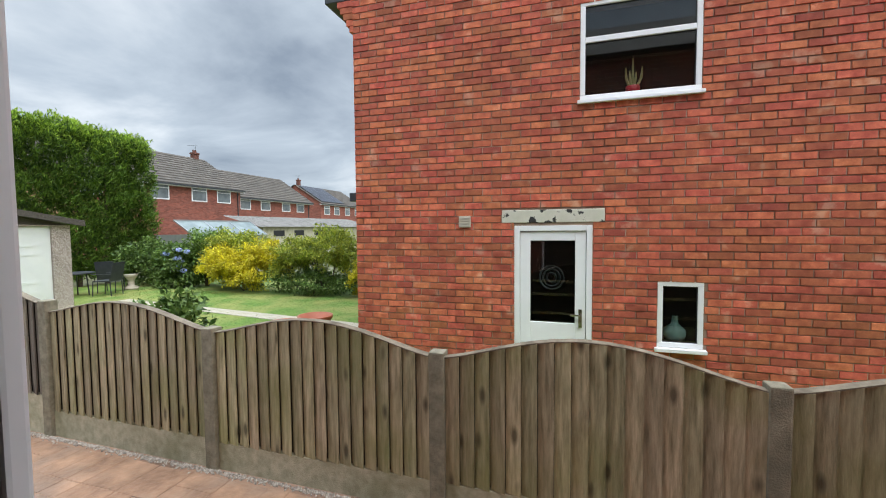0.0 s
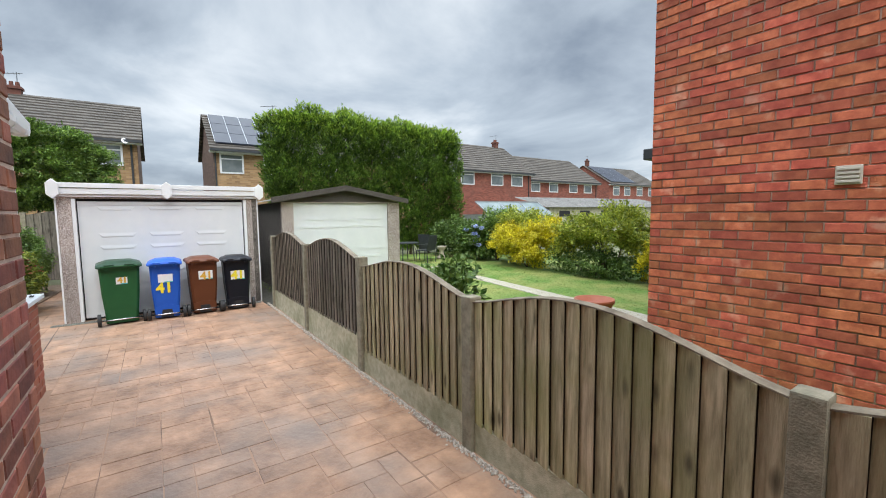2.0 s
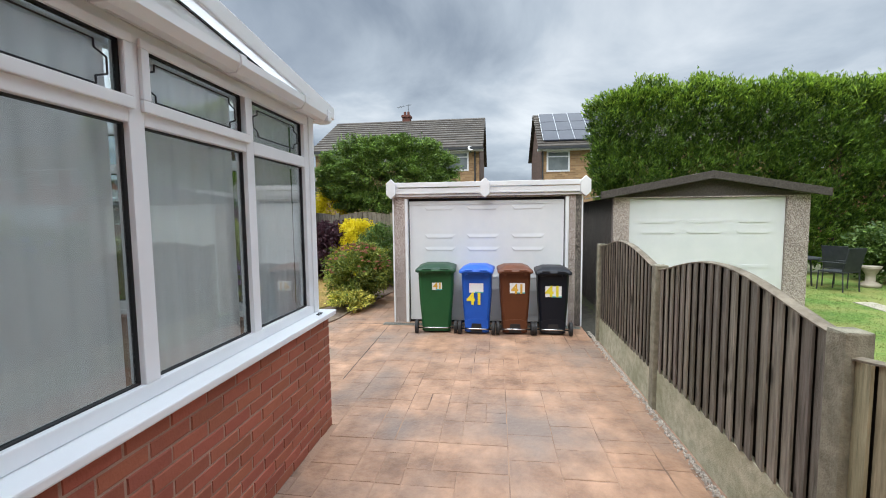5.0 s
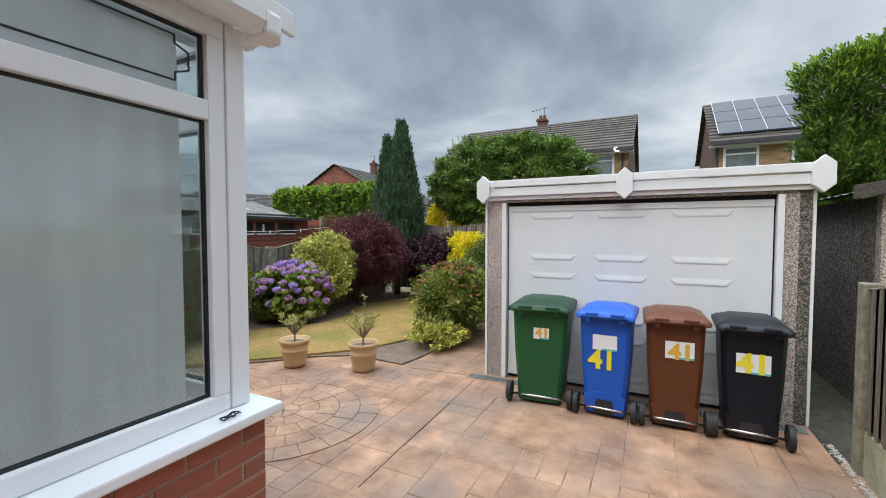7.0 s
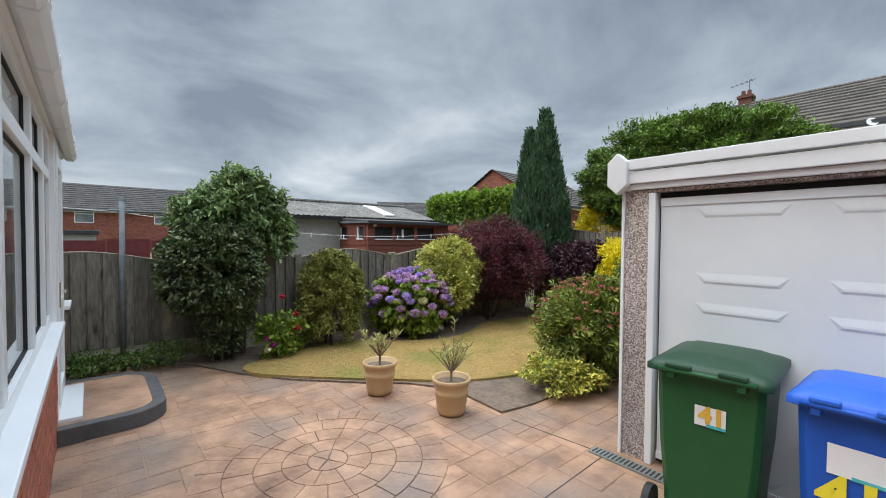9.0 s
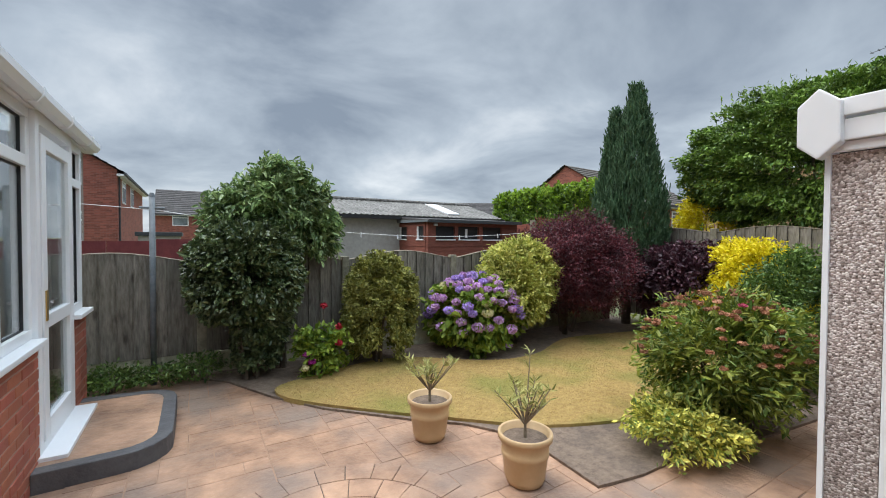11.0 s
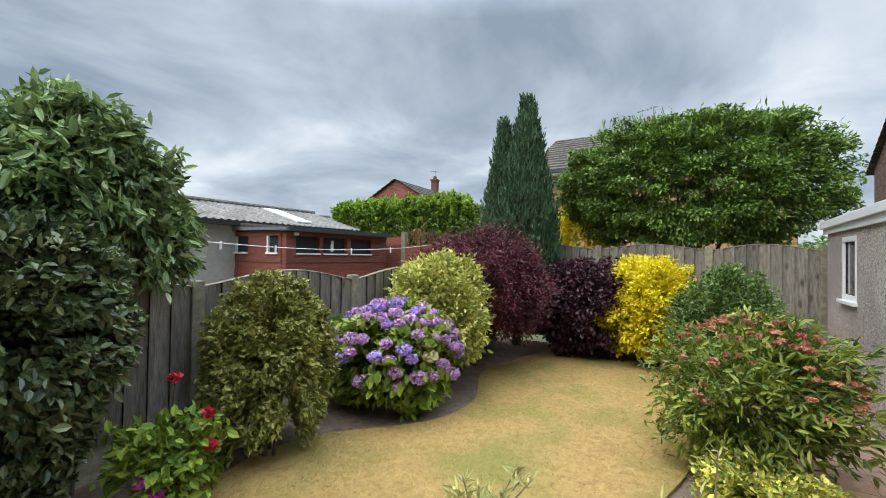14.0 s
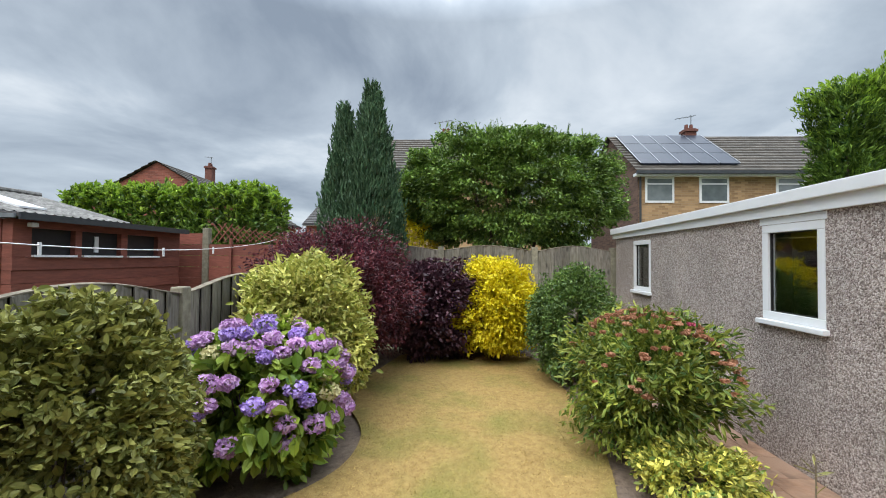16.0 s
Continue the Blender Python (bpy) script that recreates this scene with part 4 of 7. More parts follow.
for dx, h in ((-0.07, 0.2), (-0.03, 0.16), (0.0, 0.3), (0.03, 0.14), (0.09, 0.2)):
    tube(cb, (2.93 + dx * 0.4, NY + 0.2, 3.5), (2.93 + dx, NY + 0.2, 3.56 + h * 0.3), 0.014, 0.015, 6)
    tube(cb, (2.93 + dx, NY + 0.2, 3.56 + h * 0.3), (2.93 + dx * 1.1, NY + 0.2, 3.54 + h), 0.015, 0.007, 6)
part("cactus", cb, M_CACTUS, cact)
vase = thing("glass_vase", (3.40, NY + 0.17, 0.6), "round pale green glass bottle on a window sill", "vase")
part("bottle", lathe([(0.001, 0.615), (0.09, 0.615), (0.12, 0.67), (0.11, 0.74), (0.04, 0.80), (0.028, 0.88), (0.036, 0.89), (0.001, 0.885)], 3.40, NY + 0.16, 20),
     surface("green_glass", (0.12, 0.2, 0.18), (0.16, 0.25, 0.22), 4, 0.1), vase, smooth=True)

# ---- fence beside the drive ----


def concrete_post(x, y, z1, group, w=0.105, d=0.11):
    ob = thing("concrete_post", (x, y, 0), "weathered grey concrete fence post with a chamfered top", "post", group)
    bm = bmesh.new()
    box(bm, x - w / 2, x + w / 2, y - d / 2, y + d / 2, -0.1, z1)
    part("shaft", bm, M_POSTC, ob, bevel=0.012)
    return ob


def fence_panel(p0, p1, z0, ze0, ze1, rise, side, material, group, label, pitch=0.104, cap=M_CAP):
    """Overlapping boards between two posts under an arched capping. side: which way the boards face."""
    p0, p1 = Vector((*p0, 0)), Vector((*p1, 0))
    L = (p1 - p0).length
    d = (p1 - p0) / L
    nrm = Vector((-d.y, d.x, 0)) * side
    mid = (p0 + p1) / 2
    ob = thing("fence_panel", (mid.x, mid.y, z0), label, "fence", group)

    def top(s):
        f = s / L
        return ze0 + (ze1 - ze0) * f + rise * max(0.0, math.sin(math.pi * f)) ** 1.25
    rng = random.Random(int(p0.x * 100) + int(p0.y * 17))
    n = max(2, int(L / pitch))
    w = L / n
    for i in range(n):
        a, b = i * w + rng.uniform(0.0005, 0.0015), (i + 1) * w - rng.uniform(0.0005, 0.002)
        bm = bmesh.new()
        t0, t1 = 0.041, 0.018
        jit = rng.uniform(-0.002, 0.003)
        ring = []
        for s, t in ((a, t0 + jit), (b, t1 + jit)):
            for back in (0.0, 0.013):
                q = p0 + d * s + nrm * (t - back + 0.004)
                ring.append((q, s))
        lo = [bm.verts.new((q.x, q.y, z0 + rng.uniform(-0.004, 0.004))) for q, s in ring]
        hi = [bm.verts.new((q.x, q.y, top(min(s, L)) - 0.012)) for q, s in ring]
        for f in ((0, 2, 3, 1),):
            bm.faces.new([lo[k] for k in f]), bm.faces.new([hi[k] for k in f[::-1]])
        for u, v in ((0, 2), (2, 3), (3, 1), (1, 0)):
            bm.faces.new((lo[u], lo[v], hi[v], hi[u]))
        bmesh.ops.recalc_face_normals(bm, faces=bm.faces[:])
        part("board", bm, material, ob)
    # sheet behind the boards; its near-black colour is the gaps' shade
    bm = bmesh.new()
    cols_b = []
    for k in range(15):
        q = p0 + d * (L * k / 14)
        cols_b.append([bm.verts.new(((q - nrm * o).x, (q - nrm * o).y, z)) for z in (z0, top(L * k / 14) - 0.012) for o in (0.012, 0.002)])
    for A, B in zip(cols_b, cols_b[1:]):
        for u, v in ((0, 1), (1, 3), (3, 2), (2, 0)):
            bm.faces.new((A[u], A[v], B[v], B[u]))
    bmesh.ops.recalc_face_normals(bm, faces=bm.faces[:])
    part("gap_shade_backing", bm, M_GAPSHADE, ob)
    bm = bmesh.new()
    N = 18
    secs = []
    for k in range(N + 1):
        s = L * k / N
        q = p0 + d * s
        secs.append([bm.verts.new((q + nrm * o).to_tuple()[:2] + (top(s) + h,)) for o, h in ((-0.028, -0.012), (0.040, -0.012), (0.040, -0.004), (0.002, 0.003), (-0.028, -0.004))])
    for A, B in zip(secs, secs[1:]):
        for k in range(5):
            bm.faces.new((A[k], A[(k + 1) % 5], B[(k + 1) % 5], B[k]))
    bm.faces.new(secs[0][::-1]), bm.faces.new(secs[-1])
    bmesh.ops.recalc_face_normals(bm, faces=bm.faces[:])
    part("capping", bm, cap, ob, "thin arched capping strip")
    for zr in (z0 + 0.12, (z0 + min(ze0, ze1)) / 2 + 0.05, min(ze0, ze1) - 0.12):
        bm = bmesh.new()
        a3, b3 = p0 - nrm * 0.0125, p1 - nrm * 0.0125
        vs = [bm.verts.new((q - nrm * o).to_tuple()[:2] + (z,)) for q in (a3, b3) for o in (0, 0.03) for z in (zr, zr + 0.04)]
        for f in ((0, 1, 3, 2), (4, 6, 7, 5), (0, 4, 5, 1), (2, 3, 7, 6), (0, 2, 6, 4), (1, 5, 7, 3)):
            bm.faces.new([vs[k] for k in f])
        part("rail", bm, material, ob)
    return ob


def gravel_board(p0, p1, z1, group):
    ob = thing("gravel_board", ((p0[0] + p1[0]) / 2, (p0[1] + p1[1]) / 2, 0), "grey concrete gravel board under a fence panel", "gravel board", group)
    x0, x1, y0, y1 = p0[0], p1[0], p0[1], p1[1]
    part("slab", cuboid(min(x0, x1), max(x0, x1), min(y0, y1) - 0.022, max(y0, y1) + 0.022, -0.08, z1), M_CONC, ob, bevel=0.006)


POSTS = [(7.09, 1.05), (5.2, 1.05), (3.31, 1.07), (1.42, 1.10), (-0.475, 1.14), (-2.40, 1.275), (-4.41, 1.31), (-6.50, 1.36)]
PEAK = [1.2, 1.2, 1.235, 1.255, 1.30, 1.435, 1.455]
GB = [0.24, 0.24, 0.22, 0.22, 0.24, 0.37, 0.33]
for x, z in POSTS:
    concrete_post(x, FY, z, "posts of the drive fence")
for i, ((xa, za), (xb, zb)) in enumerate(zip(POSTS, POSTS[1:])):
    lo = min(za, zb)
    ea, eb = (za - 0.03, zb - 0.03) if abs(za - zb) < 0.08 else ((za - 0.02, zb - 0.10) if zb > za else (za - 0.1, zb - 0.02))
    fence_panel((xa - 0.052, FY + 0.01), (xb + 0.052, FY + 0.01), GB[i], ea, eb, PEAK[i] - (ea + eb) / 2, 1, M_FENCEW if i > 4 else M_FENCE, "panels of the drive fence", "weathered green-brown closeboard fence panel with an arched top", 0.098)
    gravel_board((xa - 0.052, FY), (xb + 0.052, FY), GB[i] - 0.004, "gravel boards of the drive fence")

# ---- own house, near the start ----
HY, HX = 1.99, -0.50
h_holes = [(1.62, 2.74, 0.06, 2.25)]
wall_h = slab("wall_south", "x", HX, 9.0, HY - 0.26, HY, -0.1, 5.6, h_holes, M_MORTAR, "worn red-brown brick side wall of the house")
brickwork(wall_h, "x", HX, 9.0, HY, 1, 0.0, 5.6, h_holes, (M_HBRICK, M_HBRICKJ), (-0.5, 1.65, 0.6, 2.9), course=0.088, length=0.24, joint=0.014, proud=0.005)
wall_hr = slab("wall_rear", "y", -6.0, HY - 0.26, HX, HX + 0.26, -0.1, 5.6, [(-3.0, 1.0, 0.1, 2.2)], M_MORTAR, "brick rear wall of the house")
brickwork(wall_hr, "y", -6.0, HY, HX, -1, 0.0, 5.6, [(-3.0, 1.0, 0.1, 2.2)], (M_HBRICK, M_HBRICKJ), None, course=0.088, length=0.24, joint=0.014, proud=0.005)
slab("wall_house_inner", "x", HX + 0.26, 9.0, -0.6, -0.5, 0.0, 2.6, [], M_BLIND, "plain inner wall of the house")
slab("wall_house_end", "y", -6.0, 4.3, 9.0, 9.2, -0.1, 5.6, [], M_REDFAR, "far end wall closing the drive")
tagged(part("floor", cuboid(HX + 0.26, 9.0, -0.5, HY - 0.26, 0.0, 0.06), M_ROOMSHADE), "dark floor inside the doorway", "floor", kind="structure")
tagged(part("ceiling", cuboid(HX + 0.26, 9.0, -0.5, HY - 0.26, 2.6, 2.7), M_BLIND), "plain white ceiling inside the house", "ceiling", kind="structure")
tagged(part("roof_house", prism([(-6.3, 5.6), (HY + 0.3, 5.6), (-2.0, 8.0)], "x", HX - 0.3, 9.2), M_ROOFC), "brown tiled roof of the house", "roof", kind="structure")
dr = thing("door_2", (2.26, 1.93, 0.06), "white upvc doorway frame with black gasket, open", "door", kind="structure")
for c in ((1.622, 1.672, 0.10, 2.25), (2.675, 2.738, 0.10, 2.25), (1.672, 2.675, 2.185, 2.25)):
    part("door_frame", cuboid(c[0], c[1], HY - 0.014, HY + 0.012, c[2], c[3]), M_UPVC, dr, bevel=0.006)
part("gasket", cuboid(1.622, 1.655, HY - 0.10, HY - 0.0145, 0.1, 2.18), M_GASKET, dr)
part("threshold", cuboid(1.625, 2.735, HY - 0.16, HY + 0.06, 0.06, 0.099), M_UPVC, dr, "white threshold sill", bevel=0.01)

# ---- conservatory ----
CY, CX, CE = 1.435, -3.79, -3.50
WY, WX = 1.355, -3.765  # glazing, set back from the brick faces
wall_c = slab("wall_conservatory_side", "x", CX, HX, CY - 0.2, CY, -0.1, 0.94, [], M_MORTARC, "low red brick wall under the conservatory windows")
brickwork(wall_c, "x", CX, HX, CY, 1, 0.0, 0.94, [], (M_CBRICK, M_CBRICKJ), (-3.8, -0.5, 0.0, 0.94), course=0.0783, length=0.228, joint=0.011, proud=0.005)
c_holes = [(-2.98, -2.02, -0.1, 0.94)]
wall_cr = slab("wall_conservatory_front", "y", CE, CY - 0.2, CX, CX + 0.2, -0.1, 0.94, c_holes, M_MORTARC, "low red brick wall beside the garden door")
brickwork(wall_cr, "y", CE, CY, CX, -1, 0.0, 0.94, c_holes, (M_CBRICK, M_CBRICKJ), (-2.0, 1.43, 0.0, 0.94), course=0.0783, length=0.228, joint=0.011, proud=0.005)
slab("wall_conservatory_end", "x", CX + 0.2, HX, CE, CE + 0.2, -0.1, 2.5, [], M_RENDER, "plain end wall of the conservatory")
# floor colour is made up: pale, to throw light onto the curtain
tagged(part("floor_conservatory", cuboid(CX + 0.2, HX, CE + 0.2, CY - 0.2, 0.0, 0.12), M_VENT), "unseen conservatory floor, made pale to bounce light", "floor", kind="structure")
SB, ST = 0.985, 2.55
framed_window("window_3", "x", WX + 0.075, HX - 0.0, WY, 1, SB, ST, "white upvc conservatory side windows with top lights", rows=[2.19], cols=[-1.36, -2.10, -2.90], fr=0.07, depth=0.07)
for w, (a, b, cc) in enumerate(((-2.0, WY - 0.08, [0.45, -0.62, -1.42]), (CE, -3.0, []))):
    framed_window("window_%d" % (4 + w), "y", a, b, WX, -1, SB, ST, "white upvc conservatory front windows with top lights", rows=[2.19], cols=cc, fr=0.07, depth=0.07)
cp = tagged(part("trim_corner_post", cuboid(WX - 0.012, WX + 0.072, WY - 0.077, WY + 0.012, SB, ST), M_UPVC, bevel=0.008), "white upvc corner post", "post", kind="structure")
sl = thing("trim_sill", (CX, CY, 0.94), "white upvc conservatory window sill", "sill", kind="structure")
part("window_sill", cuboid(CX - 0.06, HX, CY - 0.17, CY + 0.05, 0.942, 0.983), M_UPVC, sl, bevel=0.008)
part("window_sill", cuboid(CX - 0.06, CX + 0.12, -2.0, CY - 0.17, 0.942, 0.983), M_UPVC, sl, bevel=0.008)
part("window_sill", cuboid(CX - 0.06, CX + 0.12, CE - 0.03, -3.0, 0.942, 0.983), M_UPVC, sl, bevel=0.008)
# garden door
gd = thing("door_3", (CX, -2.5, 0.12), "white upvc glazed garden door with brass handle", "door", kind="structure")
for c in ((-2.08, -2.0, 0.16, ST), (-3.0, -2.92, 0.16, ST), (-2.92, -2.08, ST - 0.08, ST), (-2.92, -2.08, 0.16, 0.22)):
    part("door_frame", cuboid(CX - 0.009, CX + 0.07, c[0], c[1], c[2], c[3]), M_UPVC, gd, bevel=0.006)
for c in ((-2.19, -2.085, 0.23, 2.41), (-2.915, -2.81, 0.23, 2.41), (-2.81, -2.19, 2.31, 2.41), (-2.81, -2.19, 0.23, 0.36), (-2.81, -2.19, 1.02, 1.12)):
    part("stile", cuboid(CX - 0.02, CX + 0.04, c[0], c[1], c[2], c[3]), M_UPVC, gd, bevel=0.006)
for c in ((0.36, 1.02), (1.12, 2.31)):
    p = part("pane", cuboid(CX + 0.005, CX + 0.012, -2.81, -2.19, c[0], c[1]), M_GLASS, gd)
    p.visible_shadow = False
hd = part("door_handle", cuboid(CX - 0.03, CX - 0.02, -2.155, -2.115, 1.08, 1.30), surface("brass", (0.5, 0.32, 0.1), (0.58, 0.38, 0.14), 8, 0.3, metal=0.9), gd, "brass lever handle", bevel=0.003)
part("lever", cuboid(CX - 0.065, CX - 0.045, -2.24, -2.12, 1.21, 1.23), M_CHROME, hd, bevel=0.004)
part("door_sill", cuboid(CX - 0.16, CX + 0.1, -3.02, -1.96, 0.125, 0.16), M_UPVC, gd, "white door sill", bevel=0.006)
# lean-to roof
RZ0, RZ1 = 2.605, 2.98
tagged(part("roof_conservatory", prism([(CX - 0.005, RZ0 + 0.013), (HX - 0.01, RZ1), (HX - 0.01, RZ1 + 0.05), (CX - 0.005, RZ0 + 0.05)], "y", CE - 0.1, WY + 0.10), M_POLY), "white translucent sheet lean-to conservatory roof", "roof", kind="structure")
tagged(part("trim_gable", prism([(CX + 0.06, ST), (HX, ST), (HX, RZ1 - 0.003), (CX + 0.06, RZ0 + 0.03)], "y", WY - 0.05, WY + 0.01), M_UPVC), "white triangular infill panel under the roof edge", "panel", kind="structure")
verge = tagged(part("trim_verge", prism([(CX - 0.16, RZ0 - 0.03), (HX, RZ1 - 0.02), (HX, RZ1 + 0.07), (CX - 0.16, RZ0 + 0.07)], "y", WY + 0.10, WY + 0.125), M_UPVC, bevel=0.006), "white sloping roof edge trim", "trim", kind="structure")
part("trim_strip", prism([(CX - 0.1, RZ0 - 0.012), (HX, RZ1 - 0.012), (HX, RZ1 - 0.001), (CX - 0.1, RZ0 - 0.001)], "y", WY + 0.011, WY + 0.02), M_GASKET, verge)


def gutter(name, axis, u0, u1, w, z, out, label):
    ob = thing(name, ((u0 + u1) / 2, w, z) if axis == "x" else (w, (u0 + u1) / 2, z), label, "gutter")
    prof = [(0.0, 0.0), (0.0, -0.055), (0.03, -0.085), (0.085, -0.085), (0.115, -0.045), (0.115, 0.0), (0.105, 0.0), (0.105, -0.04), (0.08, -0.075), (0.035, -0.075), (0.01, -0.05), (0.01, 0.0)]
    part("channel", prism([(w + out * a, z + b) for a, b in prof], axis, u0, u1), M_UPVC, ob)
    k = u0 + 0.35
    while k < u1:
        part("bracket", prism([(w + out * a, z + b) for a, b in ((-0.003, 0.008), (-0.003, -0.06), (0.028, -0.093), (0.09, -0.093), (0.123, -0.048), (0.123, 0.008))], axis, k, k + 0.05), M_UPVC, ob, bevel=0.004)
        k += 0.75
    return ob


gutter("gutter", "y", CE - 0.1, WY + 0.0, WX - 0.03, RZ0 + 0.02, -1, "white plastic gutter along the conservatory eave")
gutter("gutter", "x", WX - 0.03, HX, WY + 0.013, ST + 0.075, 1, "white plastic gutter along the conservatory side")
gc = thing("gutter_corner", (WX - 0.09, WY + 0.07, 2.54), "white plastic gutter corner piece", "gutter")
part("angle", prism([(WX - 0.028, WY + 0.0), (WX - 0.152, WY + 0.0), (WX - 0.152, WY + 0.075), (WX - 0.10, WY + 0.134), (WX - 0.028, WY + 0.134)], "z", 2.533, 2.63), M_UPVC, gc, bevel=0.016)
tagged(part("trim_soffit", cuboid(WX - 0.0285, WX + 0.06, CE - 0.1, WY - 0.08, ST + 0.002, RZ0 + 0.022), M_UPVC, bevel=0.004), "white soffit board behind the conservatory gutter", "trim", kind="structure")
# pale curtain behind the side windows
bl = thing("net_curtain", (-2.2, WY - 0.1, 1.0), "pale grey curtain hanging in soft folds behind glass", "curtain")
for ca, cb2 in ((CX + 0.23, -2.93), (-2.87, -2.13), (-2.07, -1.39), (-1.33, HX - 0.08)):
    bm = bmesh.new()
    n = int((cb2 - ca) / 0.012)
    secs = []
    for k in range(n + 1):
        x = ca + (cb2 - ca) * k / n
        yy = WY - 0.10 + 0.014 * math.sin(x * 47) + 0.008 * math.sin(x * 19 + 1)
        secs.append([bm.verts.new((x, yy + 0.004 * math.sin(x * 30), 1.0)), bm.verts.new((x, yy, 1.7)), bm.verts.new((x, WY - 0.10 + 0.5 * (yy - WY + 0.10), 2.46))])
    for A, B in zip(secs, secs[1:]):
        bm.faces.new((A[0], B[0], B[1], A[1])), bm.faces.new((A[1], B[1], B[2], A[2]))
    part("drape", bm, M_NET, bl, smooth=True)
part("head_rail", cuboid(CX + 0.15, HX - 0.05, WY - 0.12, WY - 0.08, 2.46, 2.49), M_UPVC, bl)
# opening sashes and lead lines on the top lights
for ca, cb2 in ((-2.86, -2.14), (-2.06, -1.40)):
    sash = thing("window_sash", ((ca + cb2) / 2, WY, 2.22), "white upvc top light sash, shut", "window sash", "top light sashes")
    for c in ((ca - 0.02, cb2 + 0.02, 2.205, 2.255), (ca - 0.02, cb2 + 0.02, 2.465, 2.505), (ca - 0.02, ca + 0.022, 2.255, 2.465), (cb2 - 0.022, cb2 + 0.02, 2.255, 2.465)):
        part("sash_bar", cuboid(c[0], c[1], WY + 0.0045, WY + 0.024, c[2], c[3]), M_UPVC, sash, bevel=0.006)
for ca, cb2 in ((WX + 0.15, -2.94), (-2.86, -2.14), (-2.06, -1.40), (-1.32, HX - 0.07)):
    lead = thing("lead_strip", ((ca + cb2) / 2, WY - 0.03, 2.25), "thin black lead line on a top light", "lead strip", "lead lines on the conservatory")
    a0, a1, z0, z1, c = ca + 0.05, cb2 - 0.05, 2.275, 2.44, 0.05
    ring = [(a0 + c, z0), (a1 - c, z0), (a1 - c, z0 + c * 0.6), (a1, z0 + c), (a1, z1 - c), (a1 - c, z1 - c * 0.6), (a1 - c, z1), (a0 + c, z1), (a0 + c, z1 - c * 0.6), (a0, z1 - c), (a0, z0 + c), (a0 + c, z0 + c * 0.6)]
    bm = bmesh.new()
    for (pa, pz), (qa, qz) in zip(ring, ring[1:] + ring[:1]):
        tube(bm, (pa, WY - 0.027, pz), (qa, WY - 0.027, qz), 0.004, n=5)
    part("line", bm, M_GASKET, lead)
wire_ob = thing("wire_coil", (-3.66, 1.43, 0.984), "small coil of dark wire lying on a white sill", "wire")
bm = bmesh.new()
cp = [Vector((-3.66 + 0.028 * math.cos(k * 0.9) + 0.003 * k, 1.43 + 0.014 * math.sin(k * 0.9), 0.989 + 0.004 * (k % 3))) for k in range(18)]
for p, q in zip(cp, cp[1:]):
    tube(bm, p, q, 0.003, n=5)
part("coil", bm, M_GASKET, wire_ob)
# step at the garden door
sp = thing("door_step", (-4.15, -2.6, 0), "raised stamped concrete step with a charcoal edge", "step")
ring_o = [(CX - 0.005, -1.78), (-4.25, -1.80)] + [(-4.25 - 0.32 * math.sin(a), -2.12 + 0.32 * math.cos(a)) for a in (0.35, 0.7, 1.05, 1.4)] + [(-4.57, -2.3), (-4.57, -2.95)] + [(-4.57 + 0.3 * (1 - math.cos(a)), -2.95 - 0.3 * math.sin(a)) for a in (0.4, 0.8, 1.2, 1.57)] + [(CX - 0.005, -3.3)]
ring_i = [(CX - 0.005, -1.89), (-4.23, -1.91)] + [(-4.23 - 0.23 * math.sin(a), -2.14 + 0.23 * math.cos(a)) for a in (0.35, 0.7, 1.05, 1.4)] + [(-4.46, -2.3), (-4.46, -2.95)] + [(-4.46 + 0.2 * (1 - math.cos(a)), -2.95 - 0.2 * math.sin(a)) for a in (0.4, 0.8, 1.2, 1.57)] + [(CX - 0.005, -3.17)]
part("step_edge", prism(ring_o + ring_i[::-1], "z", -0.02, 0.135), M_STEPEDGE, sp, "charcoal concrete edge", bevel=0.008)
part("step_top", prism(ring_i, "z", -0.02, 0.131), M_STONEJ, sp)

# ---- own garage ----
GX, GY0, GY1, GB_X = -7.30, 1.14, 4.16, -12.45
g_holes = [(-8.93, -8.28, 1.15, 2.0), (-11.72, -11.13, 1.2, 1.98)]
slab("wall_garage_side", "x", GB_X, GX + 0.06, GY0, GY0 + 0.1, -0.1, 2.08, g_holes, M_PEBBLE, "grey-pink pebbledash garage side wall")
slab("wall_garage_back", "y", GY0 + 0.1, GY1, GB_X, GB_X + 0.1, -0.1, 2.08, [], M_PEBBLE, "pebbledash garage back wall")
slab("wall_garage_far", "x", GB_X, GX + 0.06, GY1 - 0.1, GY1, -0.1, 2.08, [], M_PEBBLESHADE, "weathered pebbledash garage side wall, darkened as if in shade")
slab("wall_garage_front", "y", GY0 + 0.1, GY1 - 0.1, GX - 0.06, GX + 0.06, -0.1, 2.08, [(1.33, 3.96, -0.1, 2.06)], M_PEBBLE, "pebbledash piers beside the garage door")
tagged(part("floor_garage", cuboid(GB_X, GX - 0.06, GY0 + 0.1, GY1 - 0.1, -0.02, 0.0), M_ROOMSHADE), "dark garage floor", "floor", kind="structure")
tagged(part("roof_garage", cuboid(GB_X - 0.05, GX, GY0 + 0.02, GY1 - 0.02, 2.09, 2.2), M_ROOFD), "flat dark garage roof", "roof", kind="structure")
fj = thing("trim_panel_joints", (-9.5, GY0, 0), "thin cover strips on pebbledash panels", "trim", kind="structure")
for x in (-8.29, -9.7, -10.9):
    part("strip", cuboid(x - 0.012, x + 0.012, GY0 - 0.006, GY0 + 0.0, 0.0, 1.14 if x > -8.5 else 2.05), M_PEBBLE, fj)
